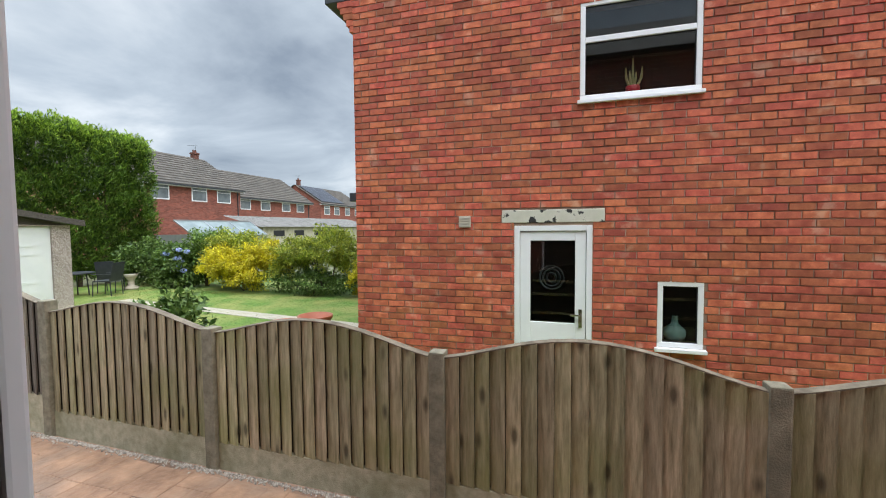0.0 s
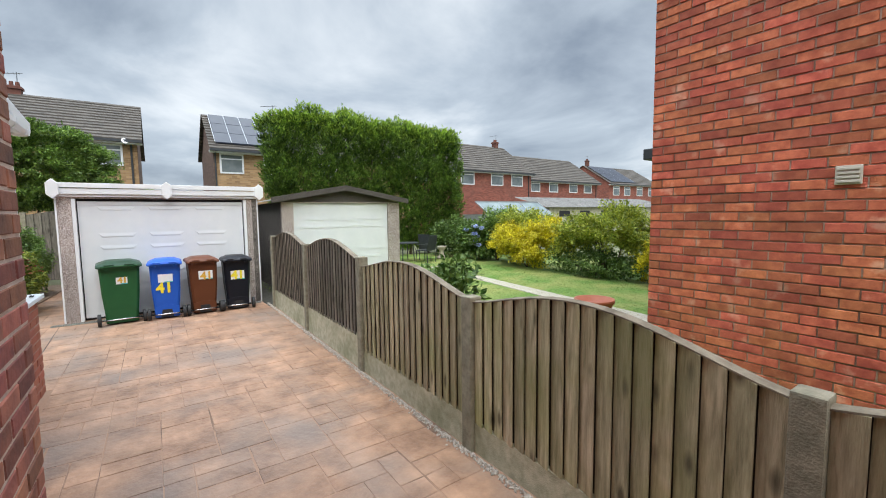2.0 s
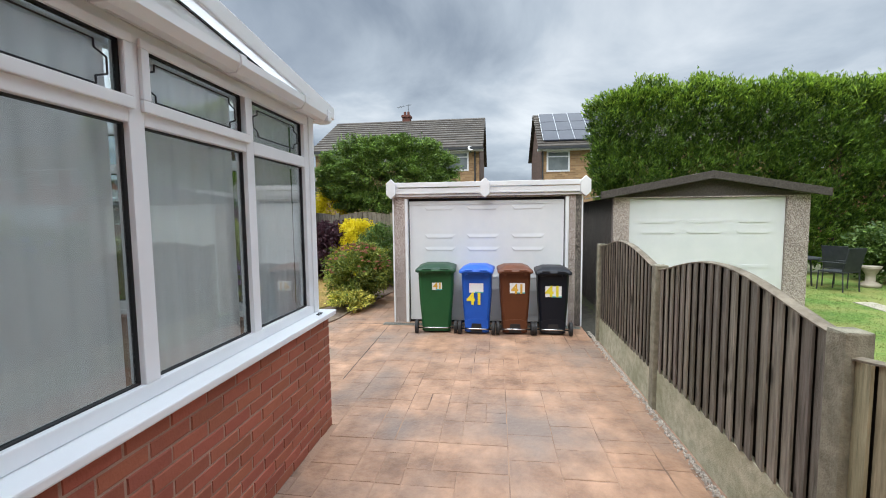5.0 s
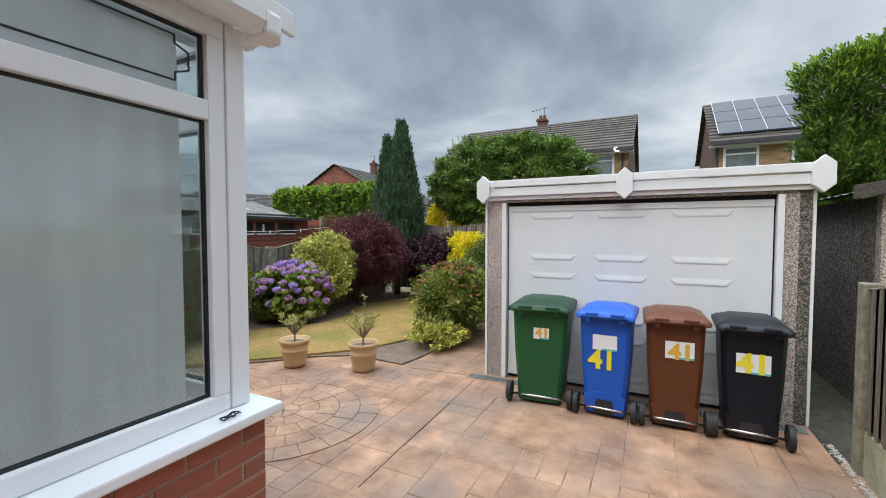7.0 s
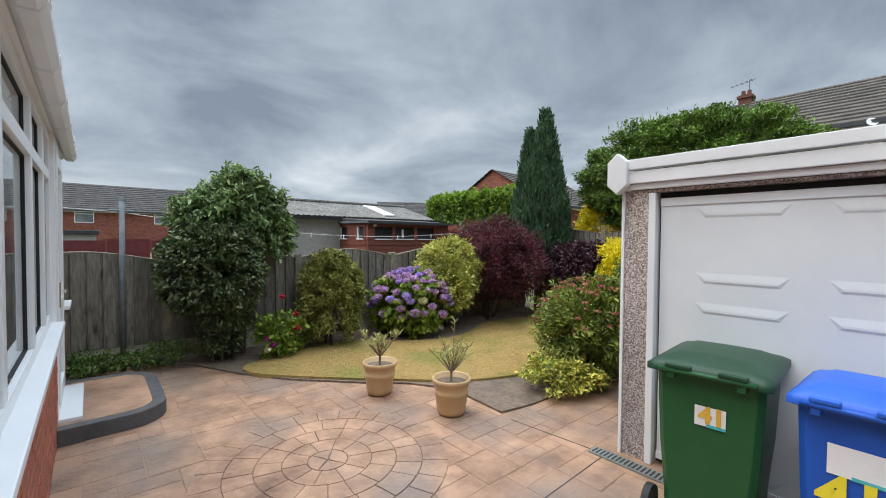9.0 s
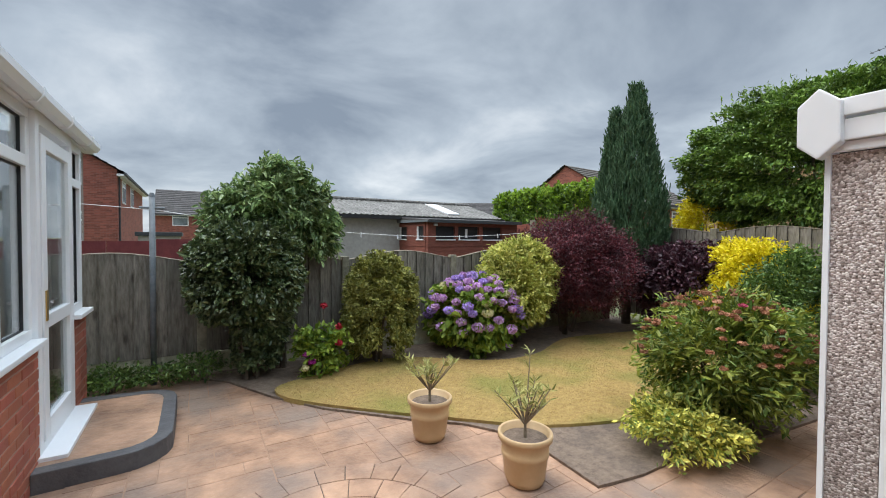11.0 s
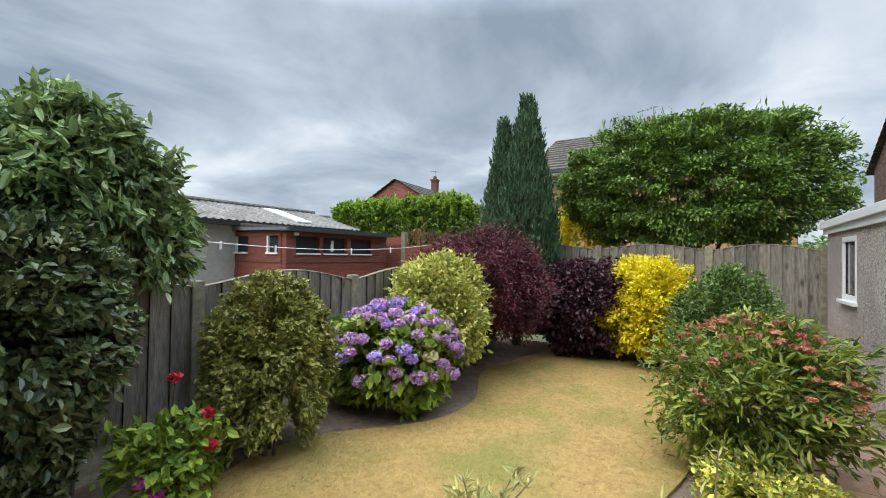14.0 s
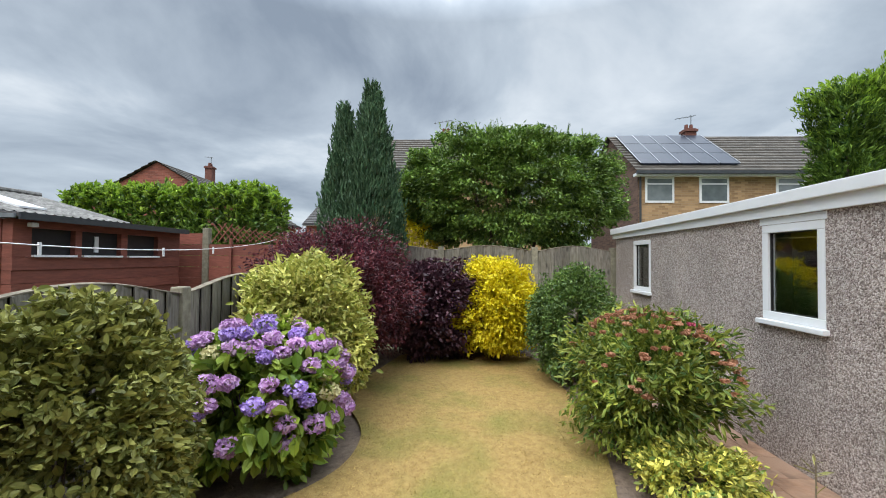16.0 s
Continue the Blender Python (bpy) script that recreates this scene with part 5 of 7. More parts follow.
ff = thing("trim_fascia", (GX, 2.7, 2.08), "white plastic garage fascia with pointed end blocks", "fascia", kind="structure")
for z0, z1, d in ((2.085, 2.13, 0.035), (2.13, 2.225, 0.06), (2.235, 2.315, 0.075)):
    part("board", cuboid(GX + 0.06, GX + 0.06 + d, GY0 - 0.03, GY1 + 0.04, z0, z1 - 0.002), M_UPVC, ff, bevel=0.006)
for y in (GY0 - 0.01, 2.65, GY1 + 0.03):
    hexa = [(y - 0.077, 2.12), (y, 2.05), (y + 0.077, 2.12), (y + 0.077, 2.30), (y, 2.37), (y - 0.077, 2.30)]
    part("block", prism(hexa, "x", GX + 0.10, GX + 0.17), M_UPVC, ff, bevel=0.008)
part("side_board", prism([(GX + 0.06, 2.07), (GX + 0.06, 2.255), (GB_X - 0.08, 2.205), (GB_X - 0.08, 2.05)], "y", GY0 - 0.035, GY0 - 0.012), M_UPVC, ff, "white side fascia", bevel=0.005)
part("side_board", prism([(GX + 0.06, 2.175), (GX + 0.06, 2.275), (GB_X - 0.1, 2.225), (GB_X - 0.1, 2.125)], "y", GY0 - 0.07, GY0 - 0.037), M_UPVC, ff, "white side fascia lip", bevel=0.008)
for y0, y1 in ((GY0 - 0.01, GY0 + 0.012), (GY1 - 0.012, GY1 + 0.01)):
    part("corner_strip", cuboid(GX + 0.055, GX + 0.075, y0, y1, 0, 2.08), M_UPVC, ff)
gdr = thing("garage_door", (GX, 2.67, 0), "white pressed steel up-and-over garage door", "garage door")
for c in ((1.335, 1.385, 0, 2.055), (3.905, 3.955, 0, 2.055)):
    part("door_frame", cuboid(GX - 0.02, GX + 0.075, c[0], c[1], c[2], c[3]), M_UPVC, gdr, bevel=0.005)
# solid black sheet: shade round the door panel put in as colour
part("shadow_gap", cuboid(GX - 0.05, GX - 0.03, 1.385, 3.905, 0.0, 2.055), M_GASKET, gdr)
part("panel", cuboid(GX - 0.028, GX + 0.012, 1.40, 3.89, 0.04, 2.015), M_DOORWHITE, gdr, bevel=0.006)
part("top_rail", cuboid(GX + 0.0125, GX + 0.02, 1.40, 3.89, 1.955, 2.012), M_DOORWHITE, gdr)
part("bottom_rail", cuboid(GX + 0.0125, GX + 0.022, 1.40, 3.89, 0.045, 0.10), M_DOORWHITE, gdr)
for ya, yb in ((1.66, 2.15), (2.36, 2.86), (3.08, 3.58)):
    for z in (1.86, 1.40, 1.19, 0.74, 0.53, 0.13):
        bm = bmesh.new()
        vs = [bm.verts.new(q) for q in ((GX + 0.0122, ya - 0.02, z + 0.075), (GX + 0.0122, yb + 0.02, z + 0.075), (GX + 0.0122, yb - 0.03, z), (GX + 0.0122, ya + 0.03, z),
                                        (GX + 0.0178, ya + 0.035, z + 0.03), (GX + 0.0178, yb - 0.035, z + 0.03), (GX + 0.0178, yb - 0.045, z + 0.016), (GX + 0.0178, ya + 0.045, z + 0.016))]
        for f in ((4, 5, 6, 7), (0, 1, 5, 4), (1, 2, 6, 5), (2, 3, 7, 6), (3, 0, 4, 7)):
            bm.faces.new([vs[k] for k in f])
        bmesh.ops.recalc_face_normals(bm, faces=bm.faces[:])
        part("pressing", bm, M_DOORWHITE, gdr)
framed_window("window_6", "x", -8.93, -8.28, GY0, -1, 1.17, 2.0, "white upvc garage window with a dark interior", fr=0.07, depth=0.06, sill=0.05)
framed_window("window_7", "x", -11.72, -11.13, GY0, -1, 1.22, 1.98, "white upvc garage window with a dark interior", fr=0.065, depth=0.06, sill=0.05)
tagged(part("trim_window_head", cuboid(-8.95, -8.26, GY0 - 0.008, GY0, 2.003, 2.06), M_UPVC), "white infill board over a garage window", "trim", kind="structure")
dg = thing("drain_channel", (-7.09, 1.3, 0), "slotted metal drain grating set in the paving", "drain")
part("channel", cuboid(-7.16, -7.04, 0.98, 4.12, -0.01, 0.011), M_DRAIN, dg)
# black strips on the channel's top paint the shade inside the slots
for i in range(96):
    part("painted_slot", cuboid(-7.145, -7.055, 1.0 + i * 0.032, 1.014 + i * 0.032, 0.0112, 0.0124), M_GASKET, dg)

# ---- wheelie bins, hinge and wheels towards the drive ----


def digits(text, size, material, parent, label):
    """The number as a thin mesh in the yz plane, facing +x, at the origin."""
    cu = bpy.data.curves.new("number", "FONT")
    cu.body, cu.size, cu.align_x, cu.align_y = text, size, "CENTER", "CENTER"
    cu.extrude, cu.offset = 0.001, size * 0.035
    tmp = bpy.data.objects.new("number", cu)
    scene.collection.objects.link(tmp)
    dg2 = bpy.context.evaluated_depsgraph_get()
    me = bpy.data.meshes.new_from_object(tmp.evaluated_get(dg2))
    bpy.data.objects.remove(tmp)
    me.transform(Matrix(((0, 0, 1, 0), (1, 0, 0, 0), (0, 1, 0, 0), (0, 0, 0, 1))))
    me.materials.clear()
    me.materials.append(material)
    ob = new("number", me)
    ob.parent = parent
    return tagged(ob, label)


def wheelie_bin(x, y, yaw, w, h, colour, dark, label, lab, num_mat, scoop=True):
    """A two-wheeled bin. Its back, with hinge, axle and wheels, faces +x before the turn."""
    body = surface(label.split()[0] + "_bin_plastic", colour, tuple(c * 1.15 for c in colour), 5, 0.42, 0.08, 90, stain=tuple(c * 0.6 for c in colour), stain_amt=0.35, stain_scale=3, spec=0.3)
    lidm = surface(label.split()[0] + "_bin_lid", dark, tuple(c * 1.2 for c in dark), 5, 0.45, 0.08, 90, stain=tuple(min(1, c * 1.7) for c in dark), stain_amt=0.3, stain_scale=4, spec=0.35)
    ob = new("wheelie_bin")
    tagged(ob, label, "wheelie bin", "wheelie bins at the garage door")
    d = w * 1.12
    hw, tb = w / 2, w / 2 * 0.80
    top = h - 0.10
    # shell: tapered; the hollow at the foot between the wheels is only painted on
    bm = bmesh.new()
    levels = [(0.03, tb * 0.97, 0.0), (0.20, tb * 1.0, 0.0), (0.5, hw * 0.90, 0.01), (top - 0.06, hw * 0.965, 0.02), (top, hw * 0.975, 0.02)]
    rings = []
    for z, r, _ in levels:
        f = r / hw
        back, front = 0.0, -d * (0.62 + 0.38 * f) * 0.97
        c = 0.035
        pts = [(back, -r + c), (back, r - c), (back - c, r), (front + c, r), (front, r - c), (front, -r + c), (front + c, -r), (back - c, -r)]
        rings.append([bm.verts.new((px, py, z)) for px, py in pts])
    for a, b in zip(rings, rings[1:]):
        for k in range(8):
            bm.faces.new((a[k], a[(k + 1) % 8], b[(k + 1) % 8], b[k]))
    bm.faces.new(rings[0][::-1]), bm.faces.new(rings[-1])
    part("body", bm, body, ob, bevel=0.006)
    if scoop:
        # black plate on the back, painted shade of a notch
        part("foot_recess", prism([(-w * 0.2, 0.035), (w * 0.2, 0.035), (w * 0.15, 0.165), (-w * 0.15, 0.165)], "x", 0.0045, 0.008), M_BLACKP, ob)
        part("foot_panel", prism([(-tb * 0.93, 0.05), (tb * 0.93, 0.05), (tb * 0.96, 0.20), (w * 0.16, 0.235), (-w * 0.16, 0.235), (-tb * 0.96, 0.20)], "x", -0.02, 0.004), body, ob, bevel=0.004)
    # rim under the lid
    bm = bmesh.new()
    box(bm, -d * 0.99, 0.035, -hw * 1.03, hw * 1.03, top - 0.035, top)
    part("rim", bm, body, ob, bevel=0.010)
    for s in (-1, 1):
        part("lug", cuboid(0.0, 0.06, s * hw * 0.62 - 0.02, s * hw * 0.62 + 0.02, top - 0.055, top + 0.015), body, ob, bevel=0.006)
    part("handle_bar", rod((0.058, -hw * 0.86, top - 0.005), (0.058, hw * 0.86, top - 0.005), 0.014, n=10), body, ob, smooth=True)
    # lid: crowned top with an overhanging edge
    bm = bmesh.new()
    nx, ny = 14, 14
    grid = []
    for i in range(nx + 1):
        row = []
        for j in range(ny + 1):
            u, v = i / nx, j / ny
            px = 0.05 - u * (d * 1.04 + 0.05)
            py = (v - 0.5) * w * 1.09
            e = min(u, 1 - u, v, 1 - v)
            step = 0.014 if 0.2 < u < 0.8 and 0.2 < v < 0.8 else 0.0
            z = top + 0.012 + 0.040 * min(1.0, e * 6.0) ** 0.6 + 0.016 * math.sin(math.pi * min(1, u * 1.05)) * math.sin(math.pi * v) + step
            row.append(bm.verts.new((px, py, z)))
        grid.append(row)
    for i in range(nx):
        for j in range(ny):
            bm.faces.new((grid[i][j], grid[i][j + 1], grid[i + 1][j + 1], grid[i + 1][j]))
    edge = [e for e in bm.edges if e.is_boundary]
    ext = bmesh.ops.extrude_edge_only(bm, edges=edge)
    for v in [g for g in ext["geom"] if isinstance(g, bmesh.types.BMVert)]:
        v.co.z = top - 0.025
    bmesh.ops.recalc_face_normals(bm, faces=bm.faces[:])
    lid = part("lid", bm, lidm, ob, "closed crowned lid", smooth=True)
    for s in (-0.24, 0.24):
        part("hinge_grip", cuboid(0.03, 0.072, s * w - w * 0.12, s * w + w * 0.12, top + 0.008, top + 0.03), lidm, lid, bevel=0.006)
    # wheels
    part("axle", rod((0.012, -hw * 1.0, 0.085), (0.012, hw * 1.0, 0.085), 0.011, n=8), M_CHROME, ob, "bright steel axle", smooth=True)
    for s in (-1, 1):
        bm = bmesh.new()
        tube(bm, (-0.01, s * (hw * 0.99), 0.10), (-0.01, s * (hw * 0.99 + 0.045), 0.10), 0.10, 0.10, 24)
        wheel = part("wheel", bm, M_BLACKP, ob, "black rubber wheel", bevel=0.008)
        part("hub", rod((-0.01, s * (hw * 0.99 + 0.0455), 0.10), (-0.01, s * (hw * 0.99 + 0.05), 0.10), 0.05, 0.045, n=16), M_GREYPL, wheel)
    # sticker and house number; the back leans by the taper
    ly, lz, lw, lh, ny2, nz2, ns = lab
    lean = 0.004
    part("sticker", cuboid(lean, lean + 0.003, ly - lw / 2, ly + lw / 2, lz - lh / 2, lz + lh / 2), M_STICKER, ob, "white paper sticker")
    part("strip", cuboid(lean + 0.0005, lean + 0.0045, ly - lw * 0.1, ly + lw / 2, lz - lh / 2 - 0.002, lz - lh / 2 + 0.014), M_TEAL, ob)
    num = digits("41", ns, num_mat, ob, "hand-cut house number 41")
    num.location = (lean + 0.006, ny2, nz2)
    ob.matrix_basis = pose(x, y, 0, 0, 0, yaw)
    return ob


# z of the sticker, its size, and the number's place and size
wheelie_bin(-6.64, 1.925, 4, 0.55, 1.06, (0.016, 0.085, 0.028), (0.012, 0.045, 0.022), "green plastic wheelie bin with a number sticker", (0.02, 0.715, 0.15, 0.11, 0.03, 0.72, 0.13), M_OCHRE, False)
wheelie_bin(-6.62, 2.535, -2, 0.46, 1.05, (0.014, 0.085, 0.42), (0.02, 0.10, 0.47), "blue plastic wheelie bin with yellow house number", (0.0, 0.70, 0.21, 0.14, -0.02, 0.53, 0.24), M_YELLOW)
wheelie_bin(-6.64, 3.105, 2, 0.465, 1.05, (0.10, 0.032, 0.012), (0.12, 0.042, 0.02), "brown plastic wheelie bin with a number sticker", (0.03, 0.70, 0.22, 0.15, 0.04, 0.68, 0.19), M_OCHRE)
wheelie_bin(-6.66, 3.655, -2, 0.465, 1.03, (0.004, 0.0058, 0.011), (0.009, 0.0105, 0.015), "black plastic wheelie bin with a number sticker", (0.0, 0.65, 0.23, 0.16, 0.0, 0.645, 0.22), M_YELLOW)

# ---- neighbour's garage ----
SX, SY0, SY1, SBX = -7.6, 4.72, 7.62, -12.2
slab("wall_shed_front", "y", SY0, SY1, SX - 0.1, SX, -0.1, 2.04, [(4.97, 7.30, -0.1, 2.02)], M_PEBBLE, "pale pebbledash piers of the neighbouring garage")
slab("wall_shed_side", "x", SBX, SX - 0.1, SY0, SY0 + 0.1, -0.1, 2.04, [], M_PEBBLESHADE, "weathered pebbledash garage side with shade in its dark colour")
slab("wall_shed_far", "x", SBX, SX - 0.1, SY1 - 0.1, SY1, -0.1, 2.04, [], M_PEBBLESHADE, "weathered pebbledash garage side with shade in its dark colour")
slab("wall_shed_back", "y", SY0 + 0.1, SY1 - 0.1, SBX, SBX + 0.1, -0.1, 2.04, [], M_PEBBLESHADE, "pebbledash back wall")
SM = (SY0 + SY1) / 2
tagged(part("wall_shed_gable", prism([(SY0, 2.04), (SY1, 2.04), (SM, 2.34)], "x", SX - 0.1, SX - 0.01), M_TIMBER), "grey boarded gable of the garage", "gable", kind="structure")
dsd = thing("garage_door", (SX, SM, 0), "plain white up-and-over garage door behind a fence", "garage door")
part("panel", cuboid(SX - 0.07, SX - 0.04, 4.975, 7.295, 0.02, 2.015), M_DOORWHITE, dsd, bevel=0.006)
for ya, yb in ((5.15, 5.7), (5.85, 6.4), (6.6, 7.1)):
    for z in (1.62, 1.45, 0.9, 0.7):
        part("pressing", prism([(ya, z + 0.05), (yb, z + 0.05), (yb - 0.04, z), (ya + 0.04, z)], "x", SX - 0.039, SX - 0.033), M_DOORWHITE, dsd)
shr = thing("roof_shed", ((SX + SBX) / 2, SM, 2.05), "low-pitched grey corrugated garage roof with dark barge boards", "roof", kind="structure")
for s in (-1, 1):
    e = SM + s * (SM - SY0 + 0.22)
    bm = bmesh.new()
    n = 48
    secs = []
    for k in range(n + 1):
        x = SX + 0.1 + (SBX - 0.1 - SX - 0.1) * k / n
        secs.append([bm.verts.new((x, SM, 2.38 + 0.012 * (k % 2))), bm.verts.new((x, e, 2.06 + 0.012 * (k % 2)))])
    for A, B in zip(secs, secs[1:]):
        bm.faces.new((A[0], A[1], B[1], B[0]))
    part("sheet", bm, M_CORR, shr)
    part("barge_board", prism([(SM, 2.31), (SM, 2.43), (e, 2.13), (e, 2.01)] if s > 0 else [(SM, 2.31), (e, 2.01), (e, 2.13), (SM, 2.43)], "x", SX + 0.06, SX + 0.11), M_TIMBER, shr, "weathered grey barge board", bevel=0.005)

# ---- boundary fences of the garden ----
LF = [(-1.2, -4.0), (-3.0, -4.02), (-4.80, -4.02), (-6.58, -3.96), (-8.36, -3.88), (-10.2, -3.86), (-12.2, -3.84)]
for x, y in LF:
    concrete_post(x, y, 1.43, "posts of the garden fence")
for a, b in zip(LF, LF[1:]):
    fence_panel((a[0] - 0.05, a[1]), (b[0] + 0.05, b[1]), 0.28, 1.39, 1.39, 0.12, -1, M_FENCEG, "panels of the garden fence", "grey weathered arched fence panel behind shrubs", 0.15)
    gravel_board((a[0] - 0.05, (a[1] + b[1]) / 2), (b[0] + 0.05, (a[1] + b[1]) / 2), 0.276, "gravel boards of the garden fence")
BF = [(-12.65, 1.15), (-12.65, -0.25), (-12.65, -1.95), (-12.65, -3.75)]
for x, y in BF:
    concrete_post(x, y, 1.90, "posts of the back fence")
for a, b in zip(BF, BF[1:]):
    fence_panel((a[0], a[1] - 0.05), (b[0], b[1] + 0.05), 0.15, 1.84, 1.84, 0.09, 1, M_FENCEG, "panels of the back fence", "grey weathered back fence panel under a clipped bush", 0.14)

# red-stained fence and lattice beyond
rf = thing("red_fence", (-12.4, -5.4, 0), "red-brown horizontal lap fence with lattice top", "fence")
for i in range(9):
    part("board", cuboid(-12.30 - 0.012 * (i % 2), -12.285, -6.95, -6.12, 0.3 + i * 0.2, 0.495 + i * 0.2), M_REDFENCE, rf)
    if i < 8:
        part("board", cuboid(-12.14 - 0.012 * (i % 2), -12.125, -5.98, -4.0, 0.3 + i * 0.2, 0.495 + i * 0.2), M_REDFENCE, rf)
for y in (-6.85, -6.2, -5.58, -4.75, -4.05):
    part("batten", cuboid(-12.12 if y > -6.0 else -12.28, -12.08 if y > -6.0 else -12.25, y - 0.02, y + 0.02, 0.2, 2.0), M_REDFENCE, rf)
for k in range(16):
    y = -5.95 + k * 0.11
    for s in (-1, 1):
        z0 = 1.93
        part("lattice_slat", prism([(y, z0), (y + 0.022, z0), (y + 0.022 + s * 0.26, z0 + 0.34 - 0.02 * k), (y + s * 0.26, z0 + 0.34 - 0.02 * k)] if s > 0 else [(y + 0.26, z0), (y + 0.282, z0), (y + 0.022, z0 + 0.34 - 0.02 * k), (y, z0 + 0.34 - 0.02 * k)],
                                   "x", -12.135 + 0.01 * s, -12.127 + 0.01 * s), M_REDFENCE, rf)
concrete_post(-12.17, -6.05, 2.18, "posts of the garden fence")
mf = thing("maroon_fence", (-4.0, -6.0, 0), "maroon stained low fence beyond the garden fence", "fence")
for i in range(5, 16):
    part("board", cuboid(-9.0 + i * 0.6, -8.42 + i * 0.6, -6.02, -5.99, 0.1, 1.60 + 0.06 * math.sin(math.pi * ((i % 3) + 0.5) / 3)), M_MAROON, mf)

# summerhouse with a veranda front, and a rendered store with a mossy roof
sh = thing("summerhouse", (-10.2, -6.6, 0), "red-brown boarded summerhouse with dark windows and flat roof", "summerhouse")
for i in range(11):
    z0 = 0.04 + i * 0.147
    part("board", cuboid(-11.95, -9.30, -6.51, -6.39 - 0.01 * (i % 2), z0, z0 + 0.143), M_REDFENCE, sh)
    part("board", cuboid(-9.36, -9.285 - 0.01 * (i % 2), -7.90, -6.515, z0, z0 + 0.143), M_REDFENCE, sh)
part("head_board", cuboid(-11.95, -9.30, -6.51, -6.39, 1.985, 2.07), M_REDFENCE, sh)
part("head_board", cuboid(-9.36, -9.285, -7.90, -6.515, 1.985, 2.07), M_REDFENCE, sh)
for a, b in ((-9.50, -9.30), (-10.12, -10.03), (-10.84, -10.73), (-11.95, -11.44)):
    part("post", cuboid(a, b, -6.51, -6.394, 1.657, 1.985), M_REDFENCE, sh)
for a, b in ((-7.48, -6.93), (-6.60, -6.515)):
    part("post", cuboid(-9.36, -9.29, a, b, 1.657, 1.985), M_REDFENCE, sh)
for a, b in ((-10.03, -9.50), (-10.73, -10.12), (-11.44, -10.84)):
    wpart = part("window", cuboid(a, b, -6.49, -6.46, 1.657, 1.985), M_GASKET, sh, "dark window")
    part("sill", cuboid(a, b, -6.46, -6.36, 1.655, 1.68), M_UPVC, wpart)
for a, b in ((-7.90, -7.48), (-6.93, -6.60)):
    wpart = part("window", cuboid(-9.35, -9.33, a, b, 1.657, 1.985), M_GASKET, sh, "dark window with pale frame")
    part("sill", cuboid(-9.33, -9.26, a, b, 1.655, 1.685), M_UPVC, wpart)
    part("jamb", cuboid(-9.33, -9.29, a, a + 0.035, 1.685, 1.985), M_UPVC, wpart)
part("hanging", cuboid(-10.42, -10.36, -6.459, -6.445, 1.72, 1.93), M_STICKER, sh, "small pale object hanging in a window")
part("floodlight", cuboid(-9.52, -9.44, -6.39, -6.33, 1.99, 2.04), M_UPVC, sh, "small white lamp under the roof", bevel=0.01)
part("roof", prism([(-6.28, 2.085), (-6.28, 2.13), (-8.2, 2.27), (-8.2, 2.21)], "x", -12.0, -9.25), M_ROOFD, sh, "grey felt roof", bevel=0.008)
part("fascia", cuboid(-12.0, -9.25, -6.28, -6.26, 2.06, 2.135), M_GREYPL, sh)
part("lead_flashing", prism([(-7.9, 2.09), (-6.3, 2.075), (-6.3, 2.12), (-7.9, 2.16)], "x", -9.247, -9.22), M_STEEL, sh, "grey lead flashing")
part("back", cuboid(-11.95, -9.35, -8.1, -8.0, 0, 2.15), M_MAROON, sh)
part("end_wall", cuboid(-11.95, -11.9, -8.0, -6.565, 0, 2.05), M_MAROON, sh)
st = thing("rendered_store", (-8.5, -9, 0), "grey rendered store with a mossy corrugated roof", "outbuilding")
part("wall", cuboid(-9.3, -6.3, -10.5, -7.905, 0, 2.22), M_RENDER, st)
bm = bmesh.new()
secs = []
for k in range(91):
    x = -12.6 + k * 0.072
    secs.append([bm.verts.new((x, -7.75, 2.27 + 0.03 * (k % 2))), bm.verts.new((x, -9.6, 2.78 + 0.03 * (k % 2))), bm.verts.new((x, -11.4, 2.27 + 0.03 * (k % 2)))])
for A, B in zip(secs, secs[1:]):
    bm.faces.new((A[0], A[1], B[1], B[0])), bm.faces.new((A[1], A[2], B[2], B[1]))
rf2 = part("roof", bm, M_CORR, st, "mossy corrugated roof sheet")
part("ridge", rod((-12.6, -9.6, 2.82), (-6.1, -9.6, 2.82), 0.05, n=8), M_CORR, rf2)
part("rooflight", prism([(-8.0, 2.37), (-9.3, 2.73), (-9.3, 2.76), (-8.0, 2.40)], "x", -11.2, -10.8), M_WHITEPAT, rf2, "pale clear roof sheet")
part("gutter", cuboid(-12.6, -6.1, -7.76, -7.68, 2.18, 2.27), M_GASKET, st)

# ---- clothes pole, line and pegs ----
pl = thing("clothes_pole", (-4.32, -3.86, 0), "grey steel clothes-line pole beside a fence", "pole")
part("shaft", rod((-4.32, -3.86, 0), (-4.32, -3.86, 2.15), 0.03, n=14), M_STEEL, pl, smooth=True)
part("cap", rod((-4.32, -3.86, 2.15), (-4.32, -3.86, 2.19), 0.033, 0.02, n=14), M_STEEL, pl)
part("crossbar", rod((-4.44, -3.86, 2.02), (-4.20, -3.86, 2.02), 0.012, n=8), M_STEEL, pl)
wl2 = thing("washing_line", (-8.2, -4.3, 1.7), "thin pale washing line with pegs", "washing line")
bm = bmesh.new()
A, B = Vector((-4.32, -3.86, 2.0)), Vector((-12.05, -4.75, 1.98))
pts = [A.lerp(B, k / 24) - Vector((0, 0, 0.26 * 4 * (k / 24) * (1 - k / 24))) for k in range(25)]
